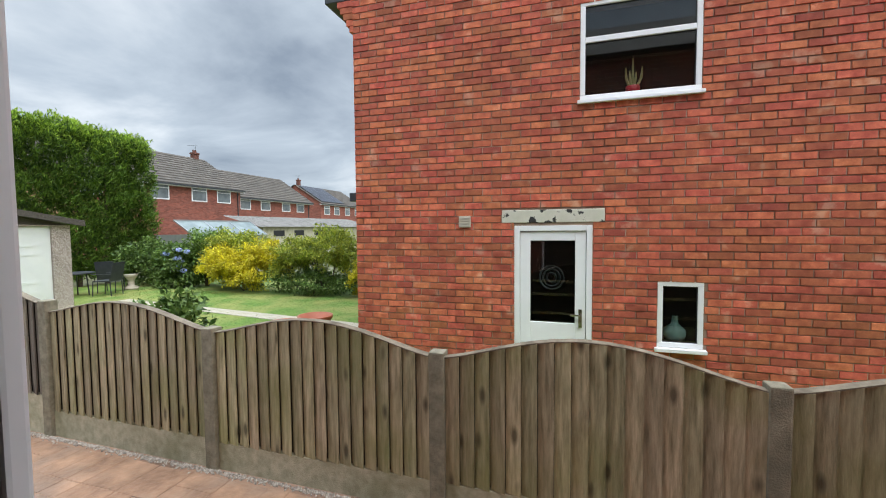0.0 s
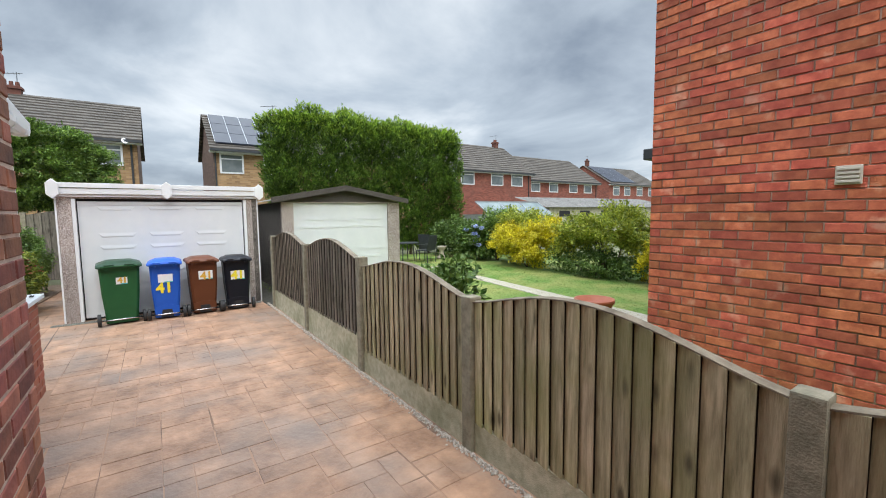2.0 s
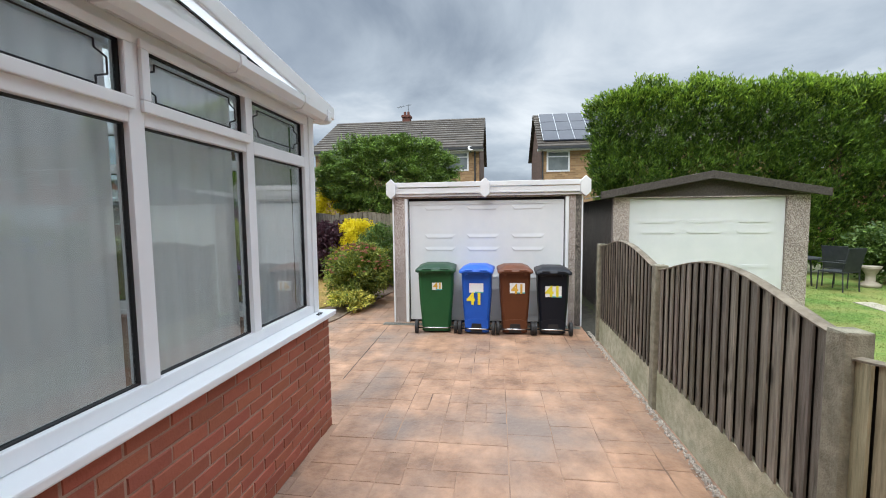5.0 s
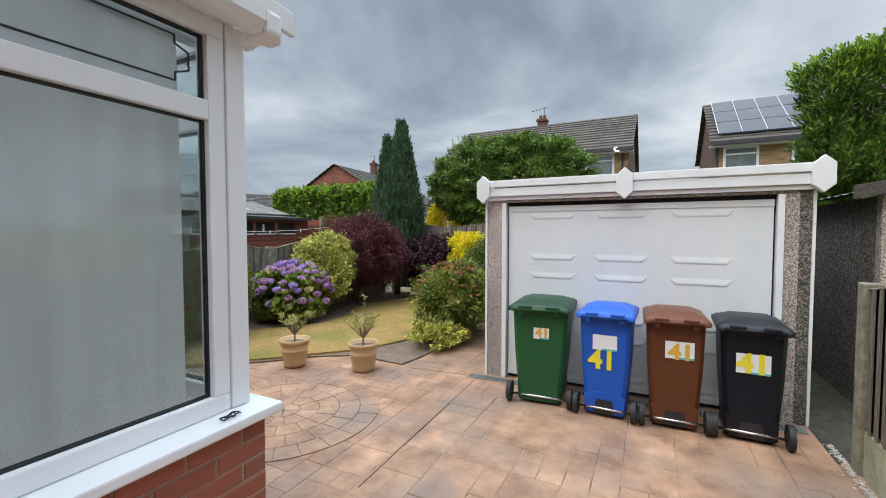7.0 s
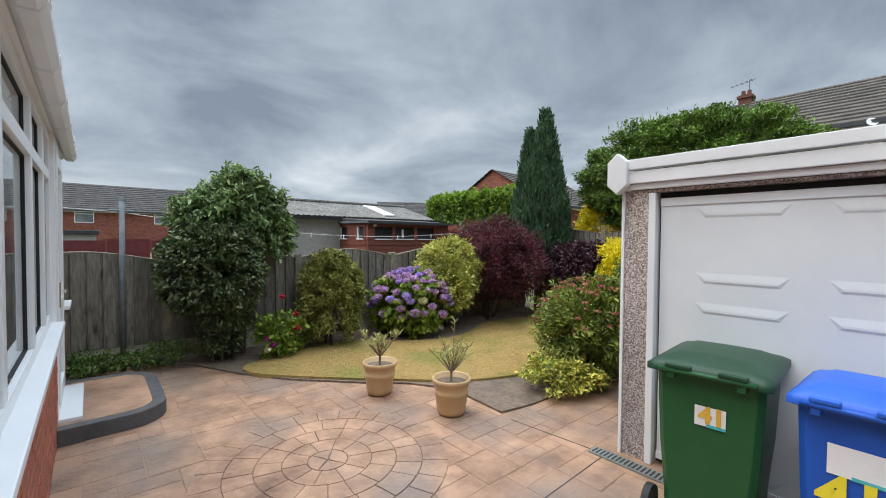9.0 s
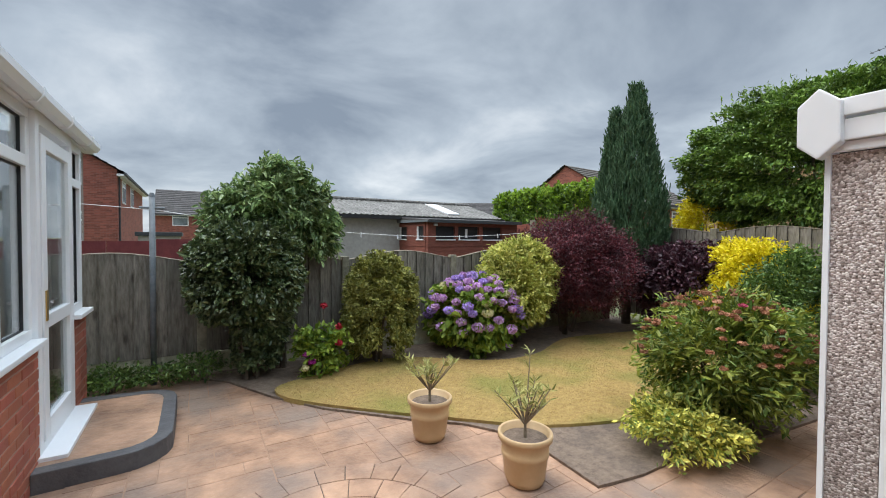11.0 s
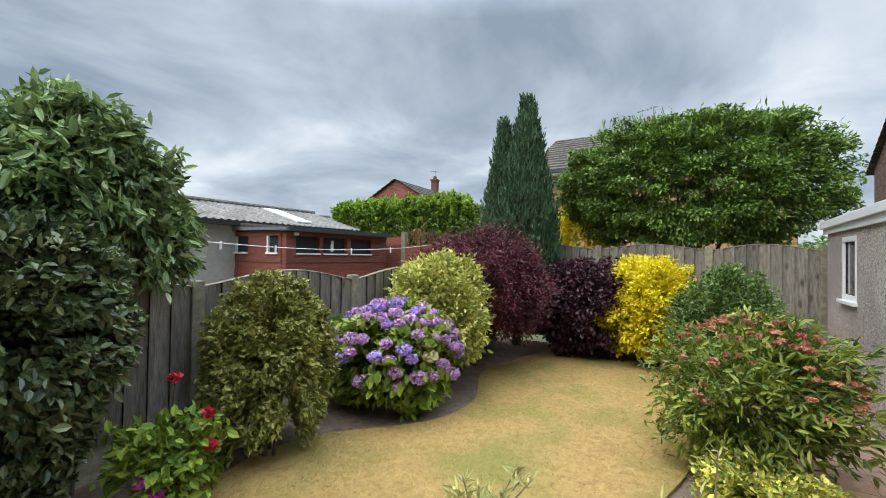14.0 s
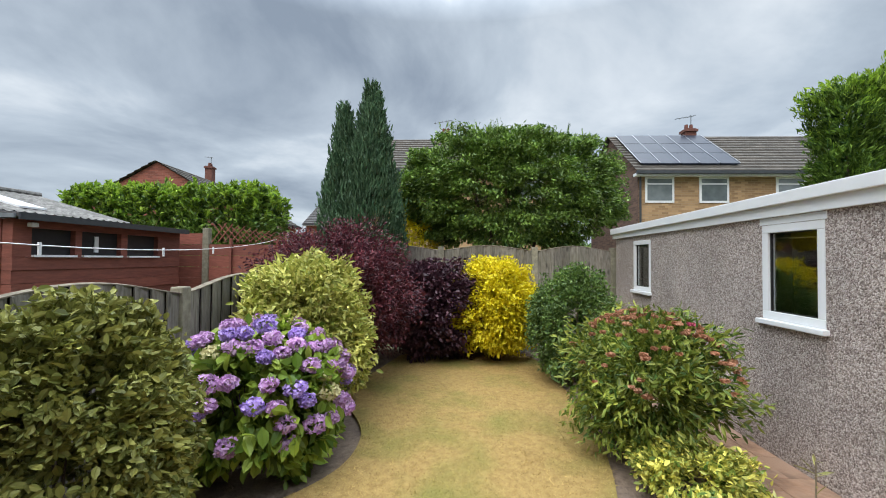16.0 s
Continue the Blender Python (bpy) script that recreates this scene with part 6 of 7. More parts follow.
for run in (pts, [Vector((-4.32, -3.86, 2.0)).lerp(Vector((-0.55, -4.5, 2.25)), k / 8) for k in range(9)]):
    bm = bmesh.new()
    rings = [[bm.verts.new((p.x, p.y + 0.004 * math.cos(a), p.z + 0.004 * math.sin(a))) for a in (0, 1.57, 3.14, 4.71)] for p in run]
    for A, B in zip(rings, rings[1:]):
        for k in range(4):
            bm.faces.new((A[k], A[(k + 1) % 4], B[(k + 1) % 4], B[k]))
    part("line", bm, M_BLIND, wl2)
for k in (8, 10, 14, 17):
    part("peg", cuboid(pts[k].x - 0.008, pts[k].x + 0.008, pts[k].y - 0.006, pts[k].y + 0.006, pts[k].z - 0.06, pts[k].z + 0.02), M_UPVC, wl2, "white clothes peg")

# ---- shrubs of the garden ----
shrub("camellia_bush", "clipped dark glossy camellia bush", (-5.3, -3.5, 0), (-5.24, -3.42, 1.27), (0.59, 0.53, 0.58), 15000, 0.058, L_CAMELLIA, 11, power=2.7, clumps=420, spread=0.065, fill=0.4, ragged=0.07, aspect=0.55, low=-0.85,
      lobes=(((-5.42, -3.5, 0.74), (0.34, 0.3, 0.34), 3200), ((-5.38, -3.55, 0.42), (0.28, 0.26, 0.34), 2200)))
shrub("bay_tree", "loose green bay tree with upright shoots", (-5.7, -3.8, 0), (-5.64, -3.80, 2.0), (0.64, 0.45, 0.50), 5600, 0.088, L_BAY, 12, "tree", clumps=120, spread=0.12, ragged=0.2, aspect=0.36, droop=0.55,
      lobes=(((-5.08, -3.75, 1.96), (0.30, 0.32, 0.32), 1300), ((-5.68, -3.75, 2.32), (0.36, 0.34, 0.36), 2000), ((-6.04, -3.72, 1.76), (0.36, 0.36, 0.44), 2200), ((-5.98, -3.75, 2.18), (0.26, 0.3, 0.3), 1000)), thick=0.03)
shrub("privet_bush", "rounded olive-green clipped bush", (-6.85, -3.3, 0), (-6.87, -3.33, 0.77), (0.46, 0.42, 0.68), 19000, 0.042, L_PRIVET, 13, power=2.6, clumps=330, spread=0.07, ragged=0.09, aspect=0.58)
shrub("pieris_bush", "cream and lime variegated rounded shrub", (-9.2, -3.15, 0), (-9.15, -3.15, 1.02), (0.62, 0.62, 0.64), 11000, 0.062, L_PIERIS, 14, clumps=170, spread=0.10, ragged=0.13, lobes=(((-8.95, -2.85, 0.82), (0.42, 0.42, 0.5), 4000),), aspect=0.42)
shrub("red_maple", "dark red spreading ornamental maple", (-10.45, -3.3, 0), (-10.45, -3.25, 1.20), (1.12, 1.0, 0.86), 36000, 0.046, L_MAPLE, 15, "tree", clumps=200, spread=0.11, ragged=0.18, aspect=0.4, thick=0.035, lobes=(((-10.3, -2.75, 0.95), (0.5, 0.45, 0.55), 5000),))
shrub("smoke_bush", "dark purple leafy smoke bush", (-11.9, -1.95, 0), (-11.9, -2.02, 0.86), (0.62, 0.74, 0.70), 19000, 0.068, L_SMOKE, 16, low=-1, power=2.4, clumps=200, spread=0.12, ragged=0.2, aspect=0.65)
shrub("golden_shrub", "bright golden-yellow leaved shrub", (-11.85, -1.0, 0), (-11.9, -1.02, 0.90), (0.56, 0.64, 0.68), 34000, 0.062, L_YELLOW, 171, low=-1, power=2.5, clumps=260, spread=0.11, ragged=0.18, aspect=0.5)
shrub("green_shrub", "dense mid-green rounded shrub", (-10.7, -0.08, 0), (-10.7, -0.08, 0.82), (0.66, 0.56, 0.74), 15000, 0.046, L_GREEN, 18, clumps=240, spread=0.09, ragged=0.12, aspect=0.5, low=-0.95)
spi = shrub("spirea_bush", "loose green spirea with dusty pink flower heads", (-8.75, 0.02, 0), (-8.75, 0.02, 0.60), (0.76, 0.60, 0.58), 9500, 0.066, L_SPIREA, 19, clumps=110, spread=0.14, ragged=0.28, aspect=0.34, low=-0.95, fill=0.45)
shrub("euonymus_bush", "low gold-variegated euonymus at the bed's edge", (-8.02, 0.08, 0.02), (-8.05, 0.06, 0.18), (0.41, 0.35, 0.20), 3600, 0.042, L_EUON, 20, clumps=70, spread=0.16, ragged=0.24, aspect=0.5, low=-0.4, thick=0.008)


def flower_head(parent, c, r, leafm, rng, n=70, name="flower_head", size=0.03, flat=0.75):
    d = rng.normal(0, 1, (n, 3))
    d /= np.linalg.norm(d, axis=1)[:, None]
    P = np.array(c) + d * np.array([r, r, r * flat]) * rng.uniform(0.8, 1.0, (n, 1))
    N = np.cross(d, rng.normal(0, 1, (n, 3)))
    return leaf_mesh(name, P, N, size, leafm, parent, rng, 0.9, 0.0, 0.25)


rng = np.random.default_rng(33)
for k in range(140):
    a, e = rng.uniform(0, math.tau), rng.uniform(0.1, 1.4)
    c = (-8.75 + 0.80 * math.cos(a) * math.cos(e), 0.02 + 0.64 * math.sin(a) * math.cos(e), 0.66 + 0.58 * math.sin(e))
    flower_head(spi, c, rng.uniform(0.018, 0.036), L_PINK if k % 47 == 0 else L_SPFLOW, rng, 40, size=0.026, flat=0.35)

hy = shrub("hydrangea_bush", "flowering hydrangea with violet and lilac heads", (-8.34, -3.24, 0), (-8.34, -3.20, 0.58), (0.66, 0.64, 0.52), 5600, 0.10, L_HYDL, 21, clumps=90, spread=0.12, ragged=0.12, aspect=0.62, low=-0.9, droop=0.45, thick=0.01, nst=14)
heads = []
tries = 0
while len(heads) < 100 and tries < 6000:
    tries += 1
    a, e = rng.uniform(0, math.tau), math.asin(rng.uniform(-0.35, 1.0))
    c = Vector((-8.34 + 0.70 * math.cos(a) * math.cos(e), -3.20 + 0.70 * math.sin(a) * math.cos(e), 0.60 + 0.56 * math.sin(e)))
    if all((c - h).length > 0.112 for h in heads) and (e > 0.35 or rng.random() < 0.6):
        heads.append(c)
for k, c in enumerate(heads):
    flower_head(hy, c, rng.uniform(0.058, 0.088), (L_HYDV, L_HYDP, L_HYDV, L_HYDP, L_HYDP)[k % 5] if k % 16 != 15 else L_HYDC, rng, 170, size=0.030)
flower_head(hy, (-8.6, -2.72, 0.16), 0.05, L_HYDP, rng, 60)

rose = shrub("red_flower_bush", "small leafy bush with red and orange blooms", (-6.05, -3.2, 0), (-6.05, -3.2, 0.34), (0.32, 0.26, 0.30), 950, 0.068, L_HYDL, 22, clumps=50, spread=0.16, ragged=0.2, aspect=0.55, low=-0.9, thick=0.007)
for c, m in (((-6.08, -3.2, 0.86), L_RED), ((-6.22, -3.05, 0.62), L_RED), ((-6.2, -2.98, 0.44), L_RED), ((-5.88, -2.98, 0.26), L_MAGENTA), ((-5.84, -3.02, 0.34), L_MAGENTA), ((-5.8, -2.96, 0.2), L_HYDC)):
    flower_head(rose, c, 0.04, m, rng, 60, size=0.036)
part("flower_stem", rod((-6.06, -3.2, 0.4), (-6.08, -3.2, 0.84), 0.006, n=5), M_BARK, rose)
for (x, y, s) in ((-4.0, -3.75, 0.34), (-4.45, -3.7, 0.3), (-3.95, -3.72, 0.28), (-4.75, -3.7, 0.36)):
    shrub("ground_plant", "low leafy weeds at the foot of a fence", (x, y, 0.02), (x, y, s * 0.5), (0.3, 0.20, s * 0.45), 300, 0.048, L_GREEN, int(-x * 100), "plant", clumps=40, spread=0.2, aspect=0.5, thick=0.004, group="weeds by the fence")

# columnar cypress with two spires
cy = thing("cypress_tree", (-12.1, -3.3, 0), "tall dark columnar cypress with two spires", "tree")
part("trunk", rod((-12.1, -3.3, 0), (-12.1, -3.2, 3.6), 0.09, 0.02), M_BARK, cy)
rngc = np.random.default_rng(5)
PP, NN = [], []
for cx, cyy, top, rb, n, zlow in ((-12.1, -3.14, 4.70, 0.60, 2600, 0.8), (-12.15, -3.62, 4.36, 0.44, 1300, 0.9)):
    z = rngc.uniform(0, 1, n) ** 0.9
    a = rngc.uniform(0, math.tau, n)
    prof = rb * np.minimum(1.0, ((1 - z) * 1.55 + 0.02)) ** 0.8 * np.minimum(1.0, 0.72 + z * 1.2)
    rr = prof * (0.92 - np.abs(rngc.normal(0, 0.15, n)) + 0.14 * rngc.random(n) ** 4)
    base = np.stack([cx + rr * np.cos(a), cyy + rr * np.sin(a), zlow + z * (top - zlow - 0.22)], 1)
    way = np.stack([np.cos(a) * 0.22, np.sin(a) * 0.22, np.ones(n)], 1) + rngc.normal(0, 0.10, (n, 3))
    plume = rngc.uniform(0.14, 0.30, (n, 1))
    f = rngc.uniform(0, 1, (n, 16, 1))
    Q = base[:, None] + way[:, None] * plume[:, None] * f + rngc.normal(0, 0.032, (n, 16, 3)) * (1.1 - f)
    PP.append(Q.reshape(-1, 3))
    NN.append((way[:, None] + rngc.normal(0, 0.15, (n, 16, 3))).reshape(-1, 3))
leaf_mesh("crown", np.concatenate(PP), np.concatenate(NN), 0.085, L_CYPRESS, cy, rngc, 0.24, 0.0, 0.2)

# big clipped laurel on trunks behind the back fence
la = shrub("laurel_tree", "broad clipped laurel crown on bare trunks", (-13.5, -0.6, 0), (-13.5, -0.6, 3.05), (0.95, 2.15, 1.18), 62000, 0.074, L_LAUREL, 41, "tree", power=2.7, clumps=620, spread=0.05, ragged=0.11, aspect=0.46, thick=0.05, nst=6, low=-0.9)
rngl = np.random.default_rng(42)
tips, ways = [], []
for _ in range(110):
    sx, sy, sh_top = -13.5 + rngl.uniform(-0.75, 0.75), -0.6 + rngl.uniform(-1.35, 1.35), 0.08 + 0.24 * rngl.random() ** 2
    lean_x, lean_y = rngl.normal(0, 0.12, 2)
    for k in range(9):
        f = k / 8
        tips.append((sx + lean_x * f, sy + lean_y * f, 3.98 + (sh_top + 0.1) * f))
        ways.append((rngl.normal(0, 0.6), rngl.normal(0, 0.6), 1.0))
leaf_mesh("top_growth", np.array(tips), np.array(ways), 0.075, L_LAUREL, la, rngl, 0.3, 0, 0.3)
shrub("golden_shrub", "yellow-green shrub behind the cypress", (-13.6, -2.5, 0), (-13.6, -2.55, 1.9), (0.5, 0.5, 0.9), 3500, 0.08, L_YELLOW, 43, clumps=60, spread=0.15)
block_hedge("conifer_hedge", "huge bright green clipped conifer hedge", -14.25, -13.45, 5.75, 14.05, 0.1, 5.42, 15000, 0.115, L_CONIFER, 51, aspect=0.26, droop=-0.1, wild=0.35, bumpy=0.36, depth=0.5, spray=0.34, topleaf=L_TOPTIP)
block_hedge("laurel_hedge", "trimmed bright laurel hedge behind outbuildings", -17.2, -16.0, -12.6, -6.8, 1.2, 3.45, 2600, 0.15, L_LAUREL, 52, aspect=0.45, bumpy=0.12, spray=0.3, topleaf=L_TOPTIP)

# pots with thin shrubs
for i, (x, y) in enumerate(((-6.42, -1.16), (-6.68, -0.27))):
    pt = thing("plant_pot", (x, y, 0.0), "buff ringed plant pot with a spindly shrub on the patio", "plant pot", "buff pots on the patio")
    part("pot", lathe([(0.001, 0.012), (0.125, 0.012), (0.14, 0.05), (0.158, 0.2), (0.164, 0.205), (0.164, 0.235), (0.160, 0.24), (0.170, 0.31), (0.188, 0.315), (0.190, 0.35), (0.182, 0.358), (0.165, 0.35), (0.158, 0.30), (0.001, 0.30)], x, y), M_POT, pt, smooth=True)
    part("soil", lathe([(0.001, 0.312), (0.158, 0.306)], x, y, 20), M_SOIL, pt)
    rp = np.random.default_rng(60 + i)
    bm = bmesh.new()
    tube(bm, (x, y, 0.3), (x, y, 0.44), 0.014, 0.010, 6)
    leaf_p, leaf_d = [], []
    for k in range(22):
        a, sp2, hh = rp.uniform(0, math.tau), rp.uniform(0.04, 0.22), rp.uniform(0.10, 0.30)
        if k == 0:
            sp2, hh = (0.24, 0.26) if i == 0 else (0.03, 0.50)
        m = Vector((x + math.cos(a) * sp2 * 0.5, y + math.sin(a) * sp2 * 0.5, 0.42 + hh * 0.45))
        e = Vector((x + math.cos(a) * sp2, y + math.sin(a) * sp2, 0.42 + hh))
        tube(bm, (x, y, 0.40), m, 0.006, 0.0045, 5), tube(bm, m, e, 0.0045, 0.003, 5)
        for _ in range(9):
            t, b2 = rp.uniform(0.55, 1.0), rp.uniform(0, math.tau)
            d = Vector((math.cos(b2) * 0.75, math.sin(b2) * 0.75, rp.uniform(0.1, 1.0))).normalized()
            leaf_p.append(m.lerp(e, t) + d * 0.035)
            leaf_d.append(d)
    part("branching", bm, M_TWIG, pt)
    leaf_mesh("foliage", np.array([tuple(v) for v in leaf_p]), np.array([tuple(v) for v in leaf_d]), 0.07, L_STRAW, pt, rp, 0.19, 0.0, 0.12)

# ---- neighbour's garden beyond the fence ----
L_LIME = leaf_mat("leaf_lime", (0.13, 0.20, 0.02), (0.46, 0.48, 0.06), 0.5, 0.25, 0.4)
L_GOLD = leaf_mat("leaf_gold", (0.42, 0.36, 0.012), (0.80, 0.70, 0.04), 0.5, 0.3, 0.3)
shrub("golden_privet", "golden-yellow privet in a neighbour's border", (-7.4, 12.3, 0), (-7.3, 12.2, 0.72), (1.25, 0.6, 0.62), 7000, 0.075, L_GOLD, 71, low=-1, clumps=70, spread=0.13, ragged=0.4, fill=0.45, lobes=(((-8.3, 12.1, 0.85), (0.6, 0.5, 0.5), 2200), ((-6.6, 12.2, 1.15), (0.6, 0.5, 0.45), 2000)))
shrub("lime_shrub", "lime-green shrub behind golden privet", (-8.4, 12.9, 0), (-8.3, 12.8, 1.15), (1.25, 0.6, 0.75), 7000, 0.08, L_LIME, 76, low=-1, clumps=80, spread=0.13, ragged=0.35)
shrub("lime_shrub", "large lime-green shrub in a neighbour's border", (-4.8, 12.5, 0), (-4.8, 12.5, 1.25), (1.15, 0.75, 0.62), 9000, 0.075, L_LIME, 72, low=-0.8, clumps=80, spread=0.13, ragged=0.4, fill=0.45, thick=0.03, lobes=(((-5.7, 12.2, 1.0), (0.6, 0.5, 0.55), 2600), ((-4.0, 12.2, 1.05), (0.55, 0.5, 0.5), 2400)))
shrub("green_shrub", "dark green low growth under lime shrubs", (-4.9, 12.1, 0), (-4.9, 12.1, 0.32), (1.8, 0.45, 0.4), 6000, 0.07, L_GREEN, 78, low=-1, clumps=90, spread=0.13, ragged=0.3)
shrub("yellow_flowers", "tall yellow flowers beside a brick wall", (-3.3, 12.0, 0), (-3.3, 12.0, 0.5), (0.4, 0.3, 0.42), 2200, 0.05, L_GOLD, 79, "flowers", low=-1, clumps=40, spread=0.15, ragged=0.4, thick=0.006)
shrub("green_shrub", "dark green shrub behind golden privet", (-9.6, 12.9, 0), (-9.6, 12.9, 1.0), (0.95, 0.6, 0.85), 8000, 0.08, L_LAUREL, 73, low=-1, clumps=120, spread=0.13, ragged=0.25)
bh = shrub("blue_hydrangea", "green hydrangea with pale blue flower heads", (-10.4, 12.6, 0), (-10.4, 12.5, 0.75), (0.9, 0.7, 0.75), 6000, 0.11, L_GREEN, 74, clumps=90, spread=0.13, ragged=0.2)
for k in range(16):
    flower_head(bh, (-10.0 + rng.uniform(-0.6, 0.5), 12.0 + rng.uniform(-0.15, 0.3), rng.uniform(0.6, 1.3)), 0.09, L_HYDB, rng, 50, size=0.05)
shrub("green_shrub", "dark rounded shrub near garden chairs", (-12.0, 12.8, 0), (-12.0, 12.6, 0.75), (0.9, 0.8, 0.8), 6000, 0.10, L_GREEN, 75, clumps=90, spread=0.13)
shrub("leafy_plant", "broad-leaved plant rising above the fence", (-1.8, 5.0, 0), (-1.75, 5.02, 0.88), (0.44, 0.28, 0.30), 1000, 0.085, L_GREEN, 77, "plant", clumps=50, spread=0.18, aspect=0.5, ragged=0.35, thick=0.008)
for x, y in ((-2.32, 7.5), (-2.15, 8.12)):
    tp = thing("terracotta_pot", (x, y, 0), "large empty terracotta-coloured pot behind the fence", "plant pot", "terracotta pots on the lawn")
    part("pot", lathe([(0.001, 0.0), (0.22, 0.0), (0.28, 0.30), (0.31, 0.305), (0.31, 0.36), (0.285, 0.36), (0.25, 0.28), (0.001, 0.26)], x, y), M_TERRA, tp, smooth=True)


def garden_chair(x, y, yaw):
    ob = new("garden_chair")
    tagged(ob, "dark grey garden chair on the lawn", "chair", "garden chairs")
    part("seat", cuboid(-0.25, 0.25, -0.25, 0.25, 0.42, 0.45), M_GREYPL, ob, bevel=0.01)
    part("backrest", prism([(-0.22, 0.45), (-0.25, 0.45), (-0.36, 0.98), (-0.33, 0.98)], "y", -0.25, 0.25), M_GREYPL, ob, bevel=0.008)
    for sx in (-0.24, 0.24):
        for sy in (-0.24, 0.24):
            part("leg", rod((sx * 1.1, sy, 0), (sx, sy, 0.44), 0.014), M_GREYPL, ob)
    for sy in (-0.27, 0.27):
        part("armrest", cuboid(-0.3, 0.24, sy - 0.025, sy + 0.025, 0.64, 0.66), M_GREYPL, ob, bevel=0.008)
    ob.matrix_basis = pose(x, y, 0, 0, 0, yaw)
    return ob


garden_chair(-10.9, 10.5, 200), garden_chair(-11.5, 11.0, 120)
gt = thing("garden_table", (-11.6, 10.2, 0), "dark low garden table", "table")
part("tabletop", lathe([(0.001, 0.66), (0.5, 0.66), (0.5, 0.69), (0.001, 0.69)], -11.7, 10.1), M_GREYPL, gt)
for a in range(4):
    part("leg", rod((-11.7 + 0.35 * math.cos(a * 1.57 + 0.78), 10.1 + 0.35 * math.sin(a * 1.57 + 0.78), 0), (-11.7 + 0.3 * math.cos(a * 1.57 + 0.78), 10.1 + 0.3 * math.sin(a * 1.57 + 0.78), 0.66), 0.018), M_GREYPL, gt)
bb = thing("stone_urn", (-11.4, 11.55, 0), "small stone urn on the lawn edge", "urn")
part("urn", lathe([(0.001, 0), (0.2, 0), (0.2, 0.08), (0.09, 0.14), (0.09, 0.3), (0.16, 0.42), (0.2, 0.5), (0.001, 0.48)], -11.4, 11.55, 20), M_PATH, bb, smooth=True)
gh = thing("greenhouse", (-15.5, 18.5, 0), "aluminium framed glass greenhouse behind shrubs", "greenhouse")
for y0, y1 in ((16.6, 18.2), (18.2, 19.8), (19.8, 21.4)):
    part("pane", cuboid(-14.32, -14.3, y0 + 0.03, y1 - 0.03, 0.2, 1.6), M_GLASS, gh)
    part("roof_pane", prism([(-14.3, 1.62), (-15.5, 2.35), (-15.5, 2.37), (-14.3, 1.64)], "y", y0 + 0.03, y1 - 0.03), M_PALEGLASS, gh, "pale glass roof pane")
for y in (16.6, 18.2, 19.8, 21.4):
    part("bar", prism([(-14.3, 1.6), (-15.5, 2.34), (-15.5, 2.4), (-14.3, 1.66)], "y", y - 0.025, y + 0.025), M_ALU, gh)
part("ridge", cuboid(-15.54, -15.46, 16.6, 21.4, 2.34, 2.42), M_ALU, gh)
part("back", cuboid(-16.7, -16.65, 16.6, 21.4, 0, 1.7), M_ALU, gh)
os2 = thing("concrete_outbuilding", (-16, 27, 0), "grey concrete outbuildings with corrugated roof", "outbuilding")
part("wall", cuboid(-17.5, -15.0, 21.9, 36, 0, 2.1), M_CONC, os2)
bm = bmesh.new()
secs = []
for k in range(121):
    y = 21.6 + k * 0.122
    secs.append([bm.verts.new((-14.8, y, 2.05 + 0.05 * (k % 2))), bm.verts.new((-17.6, y, 2.75 + 0.05 * (k % 2)))])
for A, B in zip(secs, secs[1:]):
    bm.faces.new((A[0], A[1], B[1], B[0]))
part("roof", bm, M_CORR, os2)
for y in (22.8, 24.8, 27, 29.5):
    part("window", cuboid(-15.0, -14.98, y, y + 1.0, 1.5, 1.85), M_GASKET, os2)

# ---- houses in the distance ----


